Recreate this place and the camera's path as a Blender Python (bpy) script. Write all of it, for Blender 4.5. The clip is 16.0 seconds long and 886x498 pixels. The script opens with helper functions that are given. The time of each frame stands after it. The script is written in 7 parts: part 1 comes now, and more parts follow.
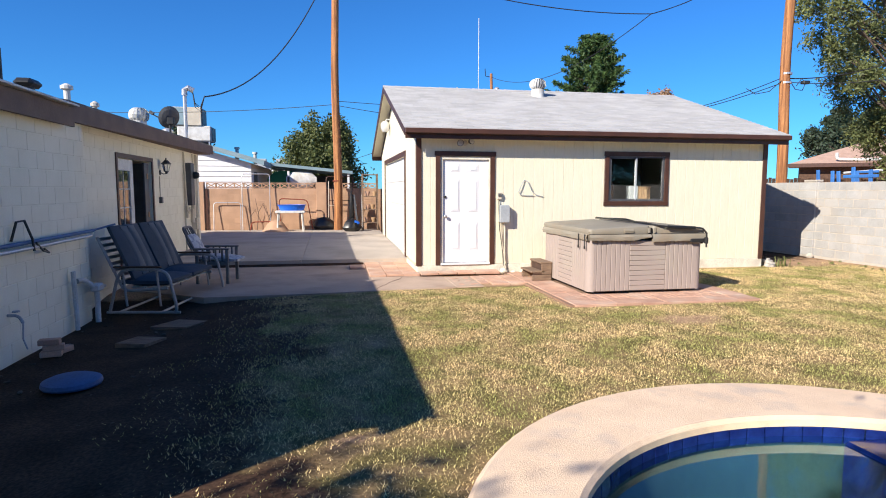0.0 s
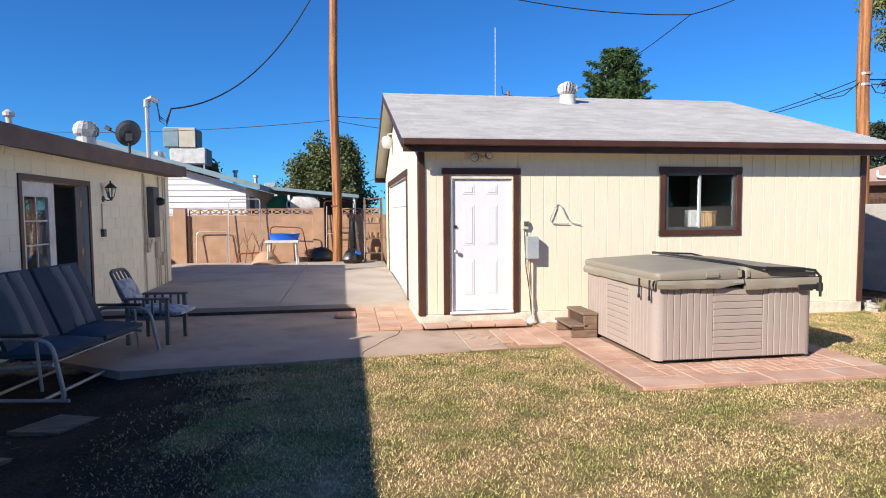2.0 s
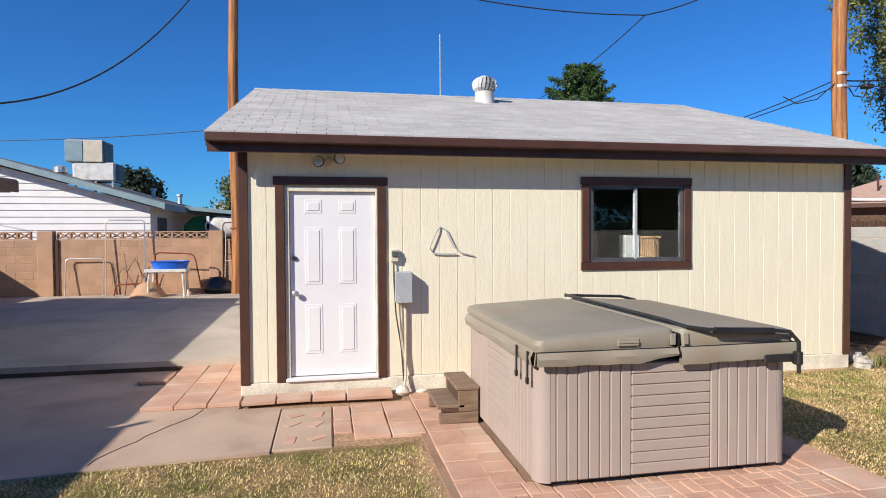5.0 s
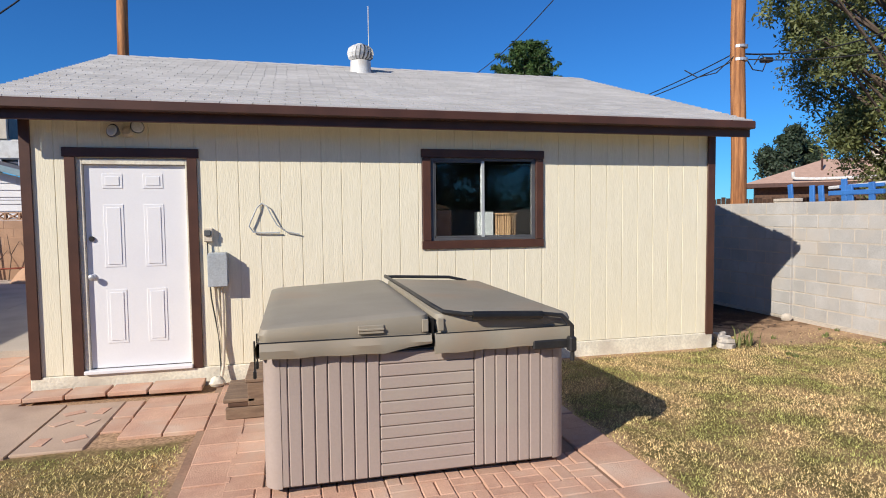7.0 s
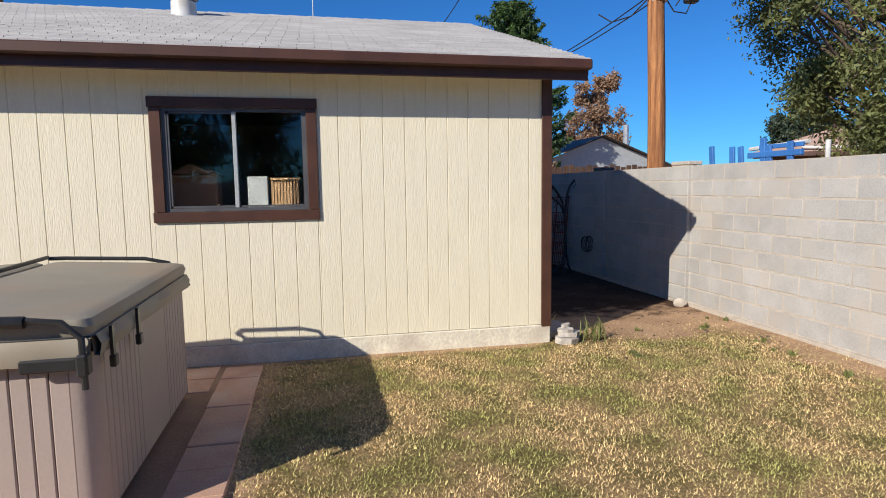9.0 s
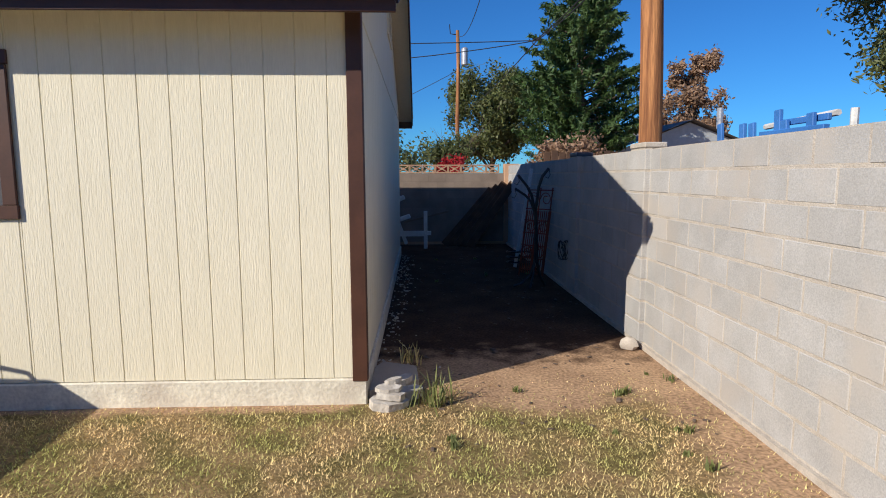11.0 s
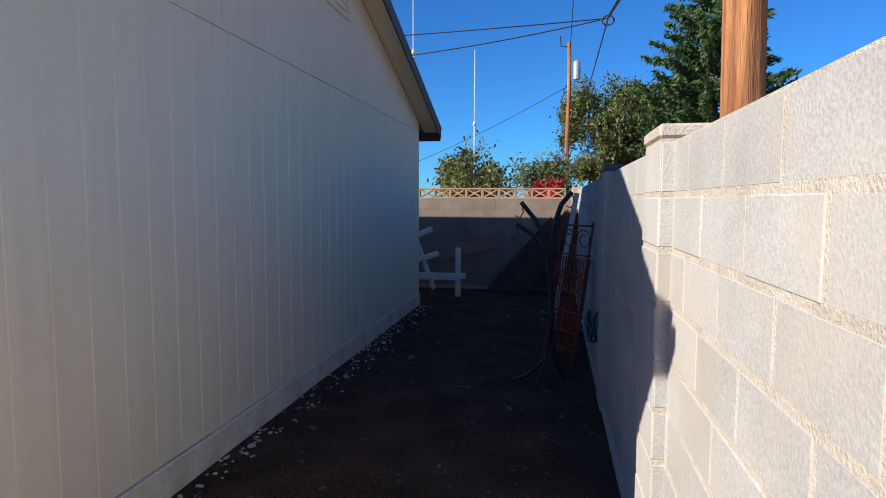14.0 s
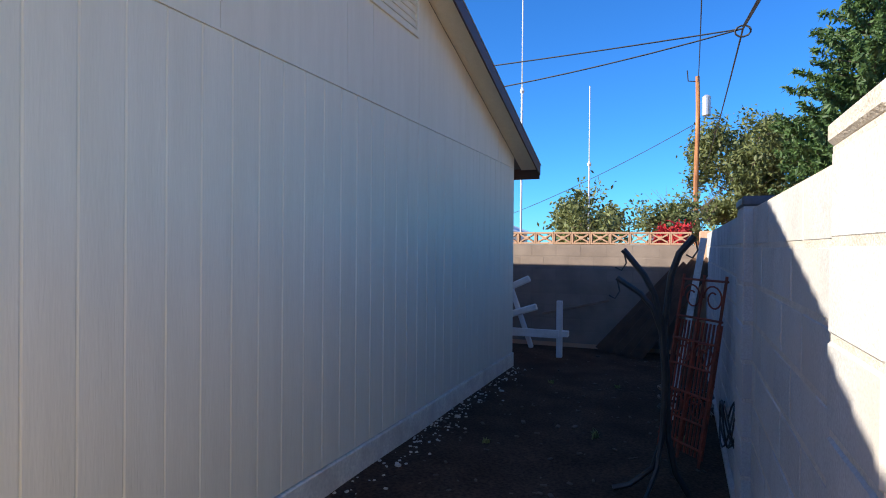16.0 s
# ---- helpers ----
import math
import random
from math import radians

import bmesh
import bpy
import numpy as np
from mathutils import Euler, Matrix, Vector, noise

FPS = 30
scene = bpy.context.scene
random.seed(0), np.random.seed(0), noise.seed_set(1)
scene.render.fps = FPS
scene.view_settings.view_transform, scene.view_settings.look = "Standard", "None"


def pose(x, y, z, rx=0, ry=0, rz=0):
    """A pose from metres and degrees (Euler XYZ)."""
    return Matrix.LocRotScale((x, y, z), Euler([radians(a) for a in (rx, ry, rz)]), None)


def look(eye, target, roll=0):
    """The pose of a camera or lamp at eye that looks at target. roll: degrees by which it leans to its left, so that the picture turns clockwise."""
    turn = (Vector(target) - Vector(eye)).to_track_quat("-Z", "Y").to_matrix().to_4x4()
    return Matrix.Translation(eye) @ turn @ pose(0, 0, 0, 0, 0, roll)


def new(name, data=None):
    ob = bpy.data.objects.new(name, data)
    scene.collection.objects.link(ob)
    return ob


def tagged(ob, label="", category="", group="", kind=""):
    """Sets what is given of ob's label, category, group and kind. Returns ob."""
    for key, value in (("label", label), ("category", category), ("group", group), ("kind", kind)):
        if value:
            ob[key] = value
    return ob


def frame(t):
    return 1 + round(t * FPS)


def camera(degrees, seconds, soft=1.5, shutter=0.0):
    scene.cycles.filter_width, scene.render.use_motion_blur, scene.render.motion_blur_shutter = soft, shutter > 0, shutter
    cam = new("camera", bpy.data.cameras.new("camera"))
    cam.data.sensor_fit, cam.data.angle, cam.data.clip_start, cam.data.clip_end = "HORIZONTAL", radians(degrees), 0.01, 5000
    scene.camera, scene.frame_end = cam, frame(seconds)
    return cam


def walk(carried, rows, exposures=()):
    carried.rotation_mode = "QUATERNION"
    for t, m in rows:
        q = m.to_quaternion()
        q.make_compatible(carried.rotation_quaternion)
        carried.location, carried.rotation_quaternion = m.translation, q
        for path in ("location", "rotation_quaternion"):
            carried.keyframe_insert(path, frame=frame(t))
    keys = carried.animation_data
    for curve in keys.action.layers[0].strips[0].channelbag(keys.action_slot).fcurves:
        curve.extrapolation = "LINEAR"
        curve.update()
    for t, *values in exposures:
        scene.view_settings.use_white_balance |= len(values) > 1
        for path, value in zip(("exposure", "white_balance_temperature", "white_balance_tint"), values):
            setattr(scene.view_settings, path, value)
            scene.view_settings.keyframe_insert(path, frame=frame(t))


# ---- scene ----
cam = camera(73.5, 16.0, soft=1.0)
PATH = [
    (0, (-1.667, -11.472, 1.665), (-1.297, -9.517, 1.464), 0.1),
    (0.5, (-1.781, -10.827, 1.678), (-1.38, -8.877, 1.485), -0.1),
    (1, (-1.679, -10.122, 1.703), (-1.282, -8.17, 1.533), -0.2),
    (1.5, (-1.418, -9.487, 1.68), (-1.074, -7.522, 1.539), -0.3),
    (2, (-1.071, -8.916, 1.74), (-0.757, -6.945, 1.615), -0.4),
    (2.5, (-0.792, -8.369, 1.744), (-0.482, -6.396, 1.632), -0.6),
    (3, (-0.51, -7.85, 1.727), (-0.143, -5.886, 1.633), -0.6),
    (3.5, (-0.048, -7.426, 1.765), (0.348, -5.468, 1.688), -0.6),
    (5.8, (1.417, -6.417, 1.771), (1.796, -4.453, 1.722), -0.2),
    (6, (1.585, -6.387, 1.762), (1.971, -4.425, 1.709), -0.4),
    (6.5, (1.999, -6.51, 1.786), (2.444, -4.562, 1.7), -0.4),
    (7, (2.502, -6.485, 1.716), (2.984, -4.547, 1.599), -0.6),
    (7.5, (3.095, -6.424, 1.668), (3.608, -4.497, 1.515), -0.6),
    (8, (3.86, -6.358, 1.685), (4.372, -4.435, 1.488), -0.8),
    (8.5, (4.603, -6.063, 1.596), (5.072, -4.128, 1.404), -0.9),
    (9, (5.292, -5.744, 1.609), (5.707, -3.798, 1.402), -0.8),
    (9.5, (5.982, -5.382, 1.598), (6.308, -3.421, 1.38), -0.9),
    (10, (6.749, -5.023, 1.615), (6.966, -3.051, 1.367), -0.5),
    (12.5, (9.183, -2.573, 1.567), (9.082, -0.585, 1.376), -0.2),
    (13, (9.395, -2.057, 1.557), (9.187, -0.074, 1.409), 0.1),
    (13.5, (9.6, -1.547, 1.606), (9.293, 0.424, 1.462), 0.4),
    (14, (9.718, -1.029, 1.624), (9.356, 0.932, 1.464), 0.2),
    (14.5, (9.693, -0.461, 1.567), (9.289, 1.49, 1.389), 0.3),
    (15, (9.746, 0.072, 1.554), (9.277, 2.01, 1.397), 0.3),
    (15.5, (9.781, 0.238, 1.592), (9.202, 2.15, 1.499), 0.6),
    (16, (9.807, 0.152, 1.637), (9.059, 2.007, 1.625), 0.5),
]
walk(cam, [(t, look(eye, target, roll)) for t, eye, target, roll in PATH],
     exposures=[(0.0, 0.60), (2.0, 0.5), (4.0, 0.36), (6.0, 0.22), (9.0, 0.13), (12.0, 0.1), (12.8, 0.12), (14.0, 0.52), (15.0, 0.8), (16.0, 1.12)])

# World, sun and exposure. The sun stands behind the walker's left shoulder.
SUN_DIR = Vector((1.40, 0.965, -1.0)).normalized()
world = bpy.data.worlds.new("sky")
scene.world = world
world.use_nodes = True
wn, wl = world.node_tree.nodes, world.node_tree.links
sky = wn.new("ShaderNodeTexSky")
sky.sky_type = "NISHITA"
sky.sun_disc = False
sky.sun_elevation = math.asin(-SUN_DIR.z)
sky.sun_rotation = math.atan2(-SUN_DIR.x, -SUN_DIR.y)
sky.altitude, sky.air_density, sky.dust_density, sky.ozone_density = 400, 1.0, 0.0, 3.0
wn["Background"].inputs[1].default_value = 0.088
deep = wn.new("ShaderNodeMix")  # the clear desert sky is a deeper blue than the plain model
deep.data_type, deep.blend_type = "RGBA", "MULTIPLY"
deep.inputs[0].default_value = 1.0
deep.inputs[7].default_value = (0.22, 0.665, 1.20, 1)
wl.new(sky.outputs[0], deep.inputs[6])
wl.new(deep.outputs[2], wn["Background"].inputs[0])
sun = new("sun", bpy.data.lights.new("sun", "SUN"))
sun.data.energy, sun.data.angle, sun.data.color = 5.0, radians(0.5), (1.0, 0.92, 0.80)
sun.matrix_world = look((0, 0, 30), Vector((0, 0, 30)) + SUN_DIR)


# ---------------------------------------------------------------- building blocks
class M:
    """A plain list of points and faces, turned into one mesh."""

    def __init__(self):
        self.v, self.f = [], []

    def add(self, vs, fs):
        n = len(self.v)
        self.v += [tuple(p) for p in vs]
        self.f += [tuple(i + n for i in q) for q in fs]
        return self

    def box(self, x0, x1, y0, y1, z0, z1, c=0.0, m=None):
        x0, x1, y0, y1, z0, z1 = min(x0, x1), max(x0, x1), min(y0, y1), max(y0, y1), min(z0, z1), max(z0, z1)
        c = min(c, (x1 - x0) * 0.45, (y1 - y0) * 0.45, (z1 - z0) * 0.45)
        if c <= 0:
            vs = [(x, y, z) for z in (z0, z1) for y in (y0, y1) for x in (x0, x1)]
            fs = [(0, 2, 3, 1), (4, 5, 7, 6), (0, 1, 5, 4), (2, 6, 7, 3), (0, 4, 6, 2), (1, 3, 7, 5)]
        else:
            vs, fs, key = [], [], {}
            lim = ((x0, x1), (y0, y1), (z0, z1))
            for s in [(i, j, k) for i in (0, 1) for j in (0, 1) for k in (0, 1)]:
                for a in range(3):
                    p = [lim[d][s[d]] + (0 if d == a else (c if s[d] == 0 else -c)) for d in range(3)]
                    key[s, a] = len(vs)
                    vs.append(p)
            for a in range(3):
                b, d = (a + 1) % 3, (a + 2) % 3
                for side in (0, 1):
                    ring = []
                    for u, w in ((0, 0), (1, 0), (1, 1), (0, 1)):
                        s = [0, 0, 0]
                        s[a], s[b], s[d] = side, u, w
                        ring.append(key[tuple(s), a])
                    fs.append(tuple(ring if side else ring[::-1]))
            for a in range(3):
                b, d = (a + 1) % 3, (a + 2) % 3
                for u in (0, 1):
                    for w in (0, 1):
                        s0, s1 = [0, 0, 0], [0, 0, 0]
                        s0[a], s1[a] = 0, 1
                        s0[b] = s1[b] = u
                        s0[d] = s1[d] = w
                        q = [key[tuple(s0), b], key[tuple(s1), b], key[tuple(s1), d], key[tuple(s0), d]]
                        fs.append(tuple(q if (u == w) == (True) else q[::-1]))
            for s in [(i, j, k) for i in (0, 1) for j in (0, 1) for k in (0, 1)]:
                q = [key[s, 0], key[s, 1], key[s, 2]]
                fs.append(tuple(q if sum(s) % 2 else q[::-1]))
        if m is not None:
            vs = [m @ Vector(p) for p in vs]
        return self.add(vs, fs)

    def tube(self, pts, r, n=8, r1=None, caps=True):
        pts = [Vector(p) for p in pts]
        r1 = r if r1 is None else r1
        rings, up = [], None
        for i, p in enumerate(pts):
            d = (pts[min(i + 1, len(pts) - 1)] - pts[max(i - 1, 0)])
            d = d.normalized() if d.length > 1e-9 else Vector((0, 0, 1))
            if up is None:
                up = d.orthogonal().normalized()
            up = (up - d * up.dot(d))
            up = up.normalized() if up.length > 1e-6 else d.orthogonal().normalized()
            side = d.cross(up)
            rr = r + (r1 - r) * i / max(1, len(pts) - 1)
            rings.append([p + (up * math.cos(2 * math.pi * k / n) + side * math.sin(2 * math.pi * k / n)) * rr for k in range(n)])
        vs = [q for ring in rings for q in ring]
        fs = []
        for i in range(len(rings) - 1):
            for k in range(n):
                fs.append((i * n + k, i * n + (k + 1) % n, (i + 1) * n + (k + 1) % n, (i + 1) * n + k))
        if caps:
            fs += [tuple(range(n - 1, -1, -1)), tuple((len(rings) - 1) * n + k for k in range(n))]
        return self.add(vs, fs)

    def lathe(self, prof, cx=0, cy=0, cz=0, n=20, m=None):
        """prof: rows of radius and height."""
        vs, fs = [], []
        for r, z in prof:
            vs += [Vector((cx + r * math.cos(2 * math.pi * k / n), cy + r * math.sin(2 * math.pi * k / n), cz + z)) for k in range(n)]
        for i in range(len(prof) - 1):
            for k in range(n):
                fs.append((i * n + k, i * n + (k + 1) % n, (i + 1) * n + (k + 1) % n, (i + 1) * n + k))
        fs += [tuple(range(n - 1, -1, -1)), tuple((len(prof) - 1) * n + k for k in range(n))]
        if m is not None:
            vs = [m @ p for p in vs]
        return self.add(vs, fs)

    def prism(self, outline, z0, z1):
        n = len(outline)
        vs = [(x, y, z0) for x, y in outline] + [(x, y, z1) for x, y in outline]
        fs = [tuple(range(n - 1, -1, -1)), tuple(range(n, 2 * n))]
        fs += [(i, (i + 1) % n, n + (i + 1) % n, n + i) for i in range(n)]
        return self.add(vs, fs)

    def mesh(self, name, smooth=False):
        me = bpy.data.meshes.new(name)
        me.from_pydata(self.v, [], self.f)
        if smooth:
            me.polygons.foreach_set("use_smooth", [True] * len(me.polygons))
            me.set_sharp_from_angle(angle=radians(40))
        me.update()
        return me


def thing(name, at=(0, 0, 0), label="", category="", group="", turn=0):
    ob = new(name)
    ob.matrix_world = pose(*at, 0, 0, turn)
    ob.empty_display_size = 0.1
    return tagged(ob, label, category, group)


def part(name, m, material, parent, label="", smooth=False):
    """Links the points of m as one mesh object under parent, in the parent's own coordinates."""
    me = m if isinstance(m, bpy.types.Mesh) else m.mesh(name, smooth)
    if not me.materials:
        me.materials.append(material)
    ob = new(name, me)
    ob.parent = parent
    return tagged(ob, label)


def solid(name, m, material, label="", category="", kind="", group="", smooth=False):
    me = m.mesh(name, smooth)
    me.materials.append(material)
    return tagged(new(name, me), label, category, group, kind)


# ---------------------------------------------------------------- materials
def mat(name, a, b=None, scale=6.0, rough=0.7, metal=0.0, bump=0.15, grain=60.0, stretch=(1, 1, 1), rnd=0.0, isl=0.0, stain=None, stain_scale=1.2, spec=0.5, bdist=0.01, contrast=(0.35, 0.65), gmix=0.12, trans=0.0):
    """Two colours mixed by a broad noise, fine grain over both, and an optional stain of a third colour."""
    m = bpy.data.materials.new(name)
    m.use_nodes = True
    nt = m.node_tree
    n, l = nt.nodes, nt.links
    bs = n["Principled BSDF"]
    b = b or tuple(c * 0.85 for c in a)
    geo = n.new("ShaderNodeNewGeometry")
    mp = n.new("ShaderNodeMapping")
    mp.inputs["Scale"].default_value = stretch
    l.new(geo.outputs["Position"], mp.inputs[0])

    def noise_node(s, detail=5):
        t = n.new("ShaderNodeTexNoise")
        t.inputs["Scale"].default_value, t.inputs["Detail"].default_value = s, detail
        l.new(mp.outputs[0], t.inputs["Vector"])
        return t

    def ramp(src, lo, hi):
        r = n.new("ShaderNodeMapRange")
        r.inputs[1].default_value, r.inputs[2].default_value = lo, hi
        l.new(src, r.inputs[0])
        return r.outputs[0]

    def mix(f, c0, c1, mode="MIX"):
        x = n.new("ShaderNodeMix")
        x.data_type, x.blend_type = "RGBA", mode
        for slot, val in ((x.inputs[0], f), (x.inputs[6], c0), (x.inputs[7], c1)):
            if isinstance(val, (int, float)):
                slot.default_value = val
            elif isinstance(val, tuple):
                slot.default_value = (*val, 1)
            else:
                l.new(val, slot)
        return x.outputs[2]

    big, fine = noise_node(scale), noise_node(grain, 3)
    col = mix(ramp(big.outputs[0], *contrast), a, b)
    col = mix(gmix * 4, col, mix(ramp(fine.outputs[0], 0.3, 0.7), tuple(0.72 for _ in a), tuple(1.25 for _ in a)), "MULTIPLY") if gmix else col
    if stain:
        st = noise_node(stain_scale, 6)
        col = mix(ramp(st.outputs[0], 0.5, 0.72), col, stain)
    if rnd or isl:
        val = n.new("ShaderNodeObjectInfo").outputs["Random"] if rnd else geo.outputs["Random Per Island"]
        amt = rnd or isl
        hs = n.new("ShaderNodeHueSaturation")
        l.new(col, hs.inputs["Color"])
        r = n.new("ShaderNodeMapRange")
        r.inputs[3].default_value, r.inputs[4].default_value = 1 - amt, 1 + amt
        l.new(val, r.inputs[0])
        l.new(r.outputs[0], hs.inputs["Value"])
        col = hs.outputs[0]
    if isinstance(col, tuple):
        bs.inputs["Base Color"].default_value = (*col, 1)
    else:
        l.new(col, bs.inputs["Base Color"])
    bs.inputs["Roughness"].default_value, bs.inputs["Metallic"].default_value = rough, metal
    bs.inputs["Specular IOR Level"].default_value = spec
    if trans:
        tr = n.new("ShaderNodeBsdfTranslucent")
        l.new(col, tr.inputs[0])
        ms = n.new("ShaderNodeMixShader")
        ms.inputs[0].default_value = trans
        l.new(bs.outputs[0], ms.inputs[1])
        l.new(tr.outputs[0], ms.inputs[2])
        l.new(ms.outputs[0], n["Material Output"].inputs[0])
    if bump:
        bp = n.new("ShaderNodeBump")
        bp.inputs["Strength"].default_value, bp.inputs["Distance"].default_value = bump, bdist
        l.new(fine.outputs[0], bp.inputs["Height"])
        l.new(bp.outputs[0], bs.inputs["Normal"])
    return m


CREAM = mat("cream_siding_paint", (0.82, 0.765, 0.60), (0.78, 0.725, 0.56), 3, 0.75, grain=16, stretch=(6, 6, 0.8), bump=0.55, bdist=0.006, gmix=0.03)
CREAM_SIDE = mat("cream_paint_side", (0.82, 0.765, 0.60), (0.78, 0.725, 0.56), 2, 0.75, grain=16, stretch=(6, 6, 0.6), bump=0.3, bdist=0.004, gmix=0.02)
STUCCO = mat("cream_block_paint", (0.92, 0.85, 0.68), (0.86, 0.79, 0.62), 2, 0.85, grain=90, bump=0.4, bdist=0.004, gmix=0.03, isl=0.02)
FOUND = mat("painted_foundation", (0.80, 0.76, 0.63), (0.68, 0.63, 0.52), 5, 0.9, grain=40, bump=0.6, stain=(0.58, 0.52, 0.43), stain_scale=3)
BROWN = mat("dark_brown_paint", (0.085, 0.034, 0.021), (0.062, 0.025, 0.016), 4, 0.5, grain=60, bump=0.05, gmix=0.05)
HOUSE_BROWN = mat("faded_brown_fascia", (0.17, 0.105, 0.075), (0.13, 0.08, 0.06), 4, 0.7, grain=40, bump=0.3, gmix=0.06)
DOORWHITE = mat("white_door_paint", (0.80, 0.80, 0.82), (0.77, 0.77, 0.80), 2, 0.4, bump=0.05, gmix=0.01)
GARAGEWHITE = mat("white_sectional_door", (0.78, 0.77, 0.74), (0.72, 0.71, 0.68), 2, 0.5, bump=0.08, gmix=0.02)
SHINGLE = mat("grey_shingle", (0.52, 0.505, 0.49), (0.46, 0.447, 0.435), 1.3, 0.95, grain=140, bump=0.6, bdist=0.004, gmix=0.12, isl=0.09, stain=(0.44, 0.425, 0.415), stain_scale=0.8)
SHINGLE_P = mat("grey_shingle_piece", (0.52, 0.505, 0.49), (0.46, 0.447, 0.435), 1.3, 0.95, grain=140, bump=0.6, bdist=0.004, gmix=0.12, rnd=0.09, stain=(0.44, 0.425, 0.415), stain_scale=0.8)
HOUSESHINGLE = mat("weathered_house_shingle", (0.22, 0.20, 0.18), (0.13, 0.12, 0.11), 2, 0.95, grain=90, bump=0.6, isl=0.15)
BLOCK = mat("grey_concrete_block", (0.47, 0.46, 0.445), (0.40, 0.39, 0.375), 3, 0.95, grain=110, bump=0.5, bdist=0.004, gmix=0.13, rnd=0.075, stain=(0.47, 0.43, 0.385), stain_scale=2)
BLOCK_J = mat("grey_concrete_blockwork", (0.45, 0.445, 0.435), (0.37, 0.365, 0.355), 3, 0.95, grain=110, bump=0.6, bdist=0.005, gmix=0.18, isl=0.10)
MORTAR = mat("sandy_mortar", (0.55, 0.495, 0.425), (0.46, 0.41, 0.35), 8, 0.95, grain=120, bump=0.6)
TANBLOCK = mat("tan_concrete_block", (0.50, 0.31, 0.20), (0.43, 0.265, 0.17), 3, 0.95, grain=100, bump=0.5, gmix=0.06, rnd=0.07)
TANBLOCK_J = mat("tan_blockwork", (0.50, 0.31, 0.20), (0.43, 0.265, 0.17), 3, 0.95, grain=100, bump=0.5, gmix=0.06, isl=0.06)
CONC = mat("patio_concrete", (0.50, 0.43, 0.36), (0.42, 0.36, 0.30), 1.2, 0.9, grain=70, bump=0.3, gmix=0.06, stain=(0.34, 0.29, 0.24), stain_scale=0.9)
CONC_L = mat("lower_patio_concrete", (0.55, 0.405, 0.30), (0.46, 0.335, 0.25), 1.5, 0.9, grain=70, bump=0.3, gmix=0.06, stain=(0.36, 0.25, 0.18), stain_scale=1.3)
PAVER = mat("red_paver", (0.60, 0.375, 0.265), (0.50, 0.29, 0.205), 5, 0.9, grain=90, bump=0.5, gmix=0.10, rnd=0.10, stain=(0.61, 0.45, 0.345), stain_scale=2.5)
# soil colour darkened to carry painted shade
SHADE_SOIL = mat("shade_dark_soil", (0.11, 0.065, 0.042), (0.07, 0.042, 0.028), 2.5, 0.97, grain=38, bump=0.4, bdist=0.012, gmix=0.14, stain=(0.15, 0.09, 0.06), stain_scale=1.5)
DIRT = mat("bare_dirt", (0.34, 0.205, 0.135), (0.25, 0.15, 0.10), 2.5, 0.97, grain=38, bump=0.35, bdist=0.01, gmix=0.12, stain=(0.34, 0.24, 0.16), stain_scale=1.5)
BLADE = mat("grass_blades", (0.84, 0.645, 0.335), (0.46, 0.45, 0.16), 1.5, 0.95, bump=0, grain=42, gmix=0.34, isl=0.45, contrast=(0.42, 0.62), trans=0.15, spec=0.05)
COPING = mat("pool_coping", (0.88, 0.66, 0.46), (0.79, 0.58, 0.40), 3, 0.9, grain=120, bump=0.5, gmix=0.06, stain=(0.66, 0.51, 0.39), stain_scale=4)
PLASTER = mat("pool_plaster", (0.05, 0.095, 0.10), (0.03, 0.065, 0.072), 1.5, 0.8, grain=30, bump=0.1)
POOLTILE = mat("cobalt_tile", (0.008, 0.018, 0.12), (0.012, 0.03, 0.17), 9, 0.15, grain=30, bump=0.05, isl=0.25)
WOODPOLE = mat("treated_pole", (0.54, 0.24, 0.09), (0.20, 0.075, 0.03), 3, 0.85, grain=26, stretch=(5, 5, 0.22), bump=0.9, gmix=0.24)
OLDWOOD = mat("weathered_wood", (0.26, 0.18, 0.12), (0.17, 0.11, 0.075), 5, 0.85, grain=40, stretch=(1, 6, 6), bump=0.4, gmix=0.12)
DARKWOOD = mat("dark_old_boards", (0.12, 0.065, 0.04), (0.07, 0.04, 0.028), 5, 0.9, grain=40, bump=0.4, gmix=0.12)
WHITEWOOD = mat("white_painted_wood", (0.74, 0.73, 0.70), (0.62, 0.61, 0.58), 6, 0.7, bump=0.15, gmix=0.04)
TUBSIDE = mat("taupe_tub_panel", (0.41, 0.335, 0.30), (0.38, 0.31, 0.275), 2, 0.6, grain=50, bump=0.1, gmix=0.03, stain=(0.42, 0.36, 0.31), stain_scale=2)
COVER = mat("grey_green_vinyl", (0.31, 0.278, 0.22), (0.27, 0.243, 0.19), 2.5, 0.6, grain=160, bump=0.15, gmix=0.03, stain=(0.34, 0.25, 0.17), stain_scale=1.1)
BLACK = mat("black_metal", (0.018, 0.018, 0.02), (0.03, 0.03, 0.03), 8, 0.45, bump=0.05)
BLACKPLASTIC = mat("black_plastic", (0.012, 0.012, 0.013), (0.02, 0.02, 0.02), 8, 0.3, bump=0.2, grain=20)
GALV = mat("galvanised_metal", (0.62, 0.62, 0.63), (0.50, 0.50, 0.52), 6, 0.4, metal=0.6, bump=0.05)
WHITEMETAL = mat("white_metal", (0.72, 0.71, 0.68), (0.60, 0.59, 0.56), 5, 0.5, bump=0.05, stain=(0.5, 0.46, 0.40), stain_scale=4)
GREYMETAL = mat("grey_enclosure", (0.42, 0.45, 0.47), (0.36, 0.39, 0.41), 4, 0.5, bump=0.05)
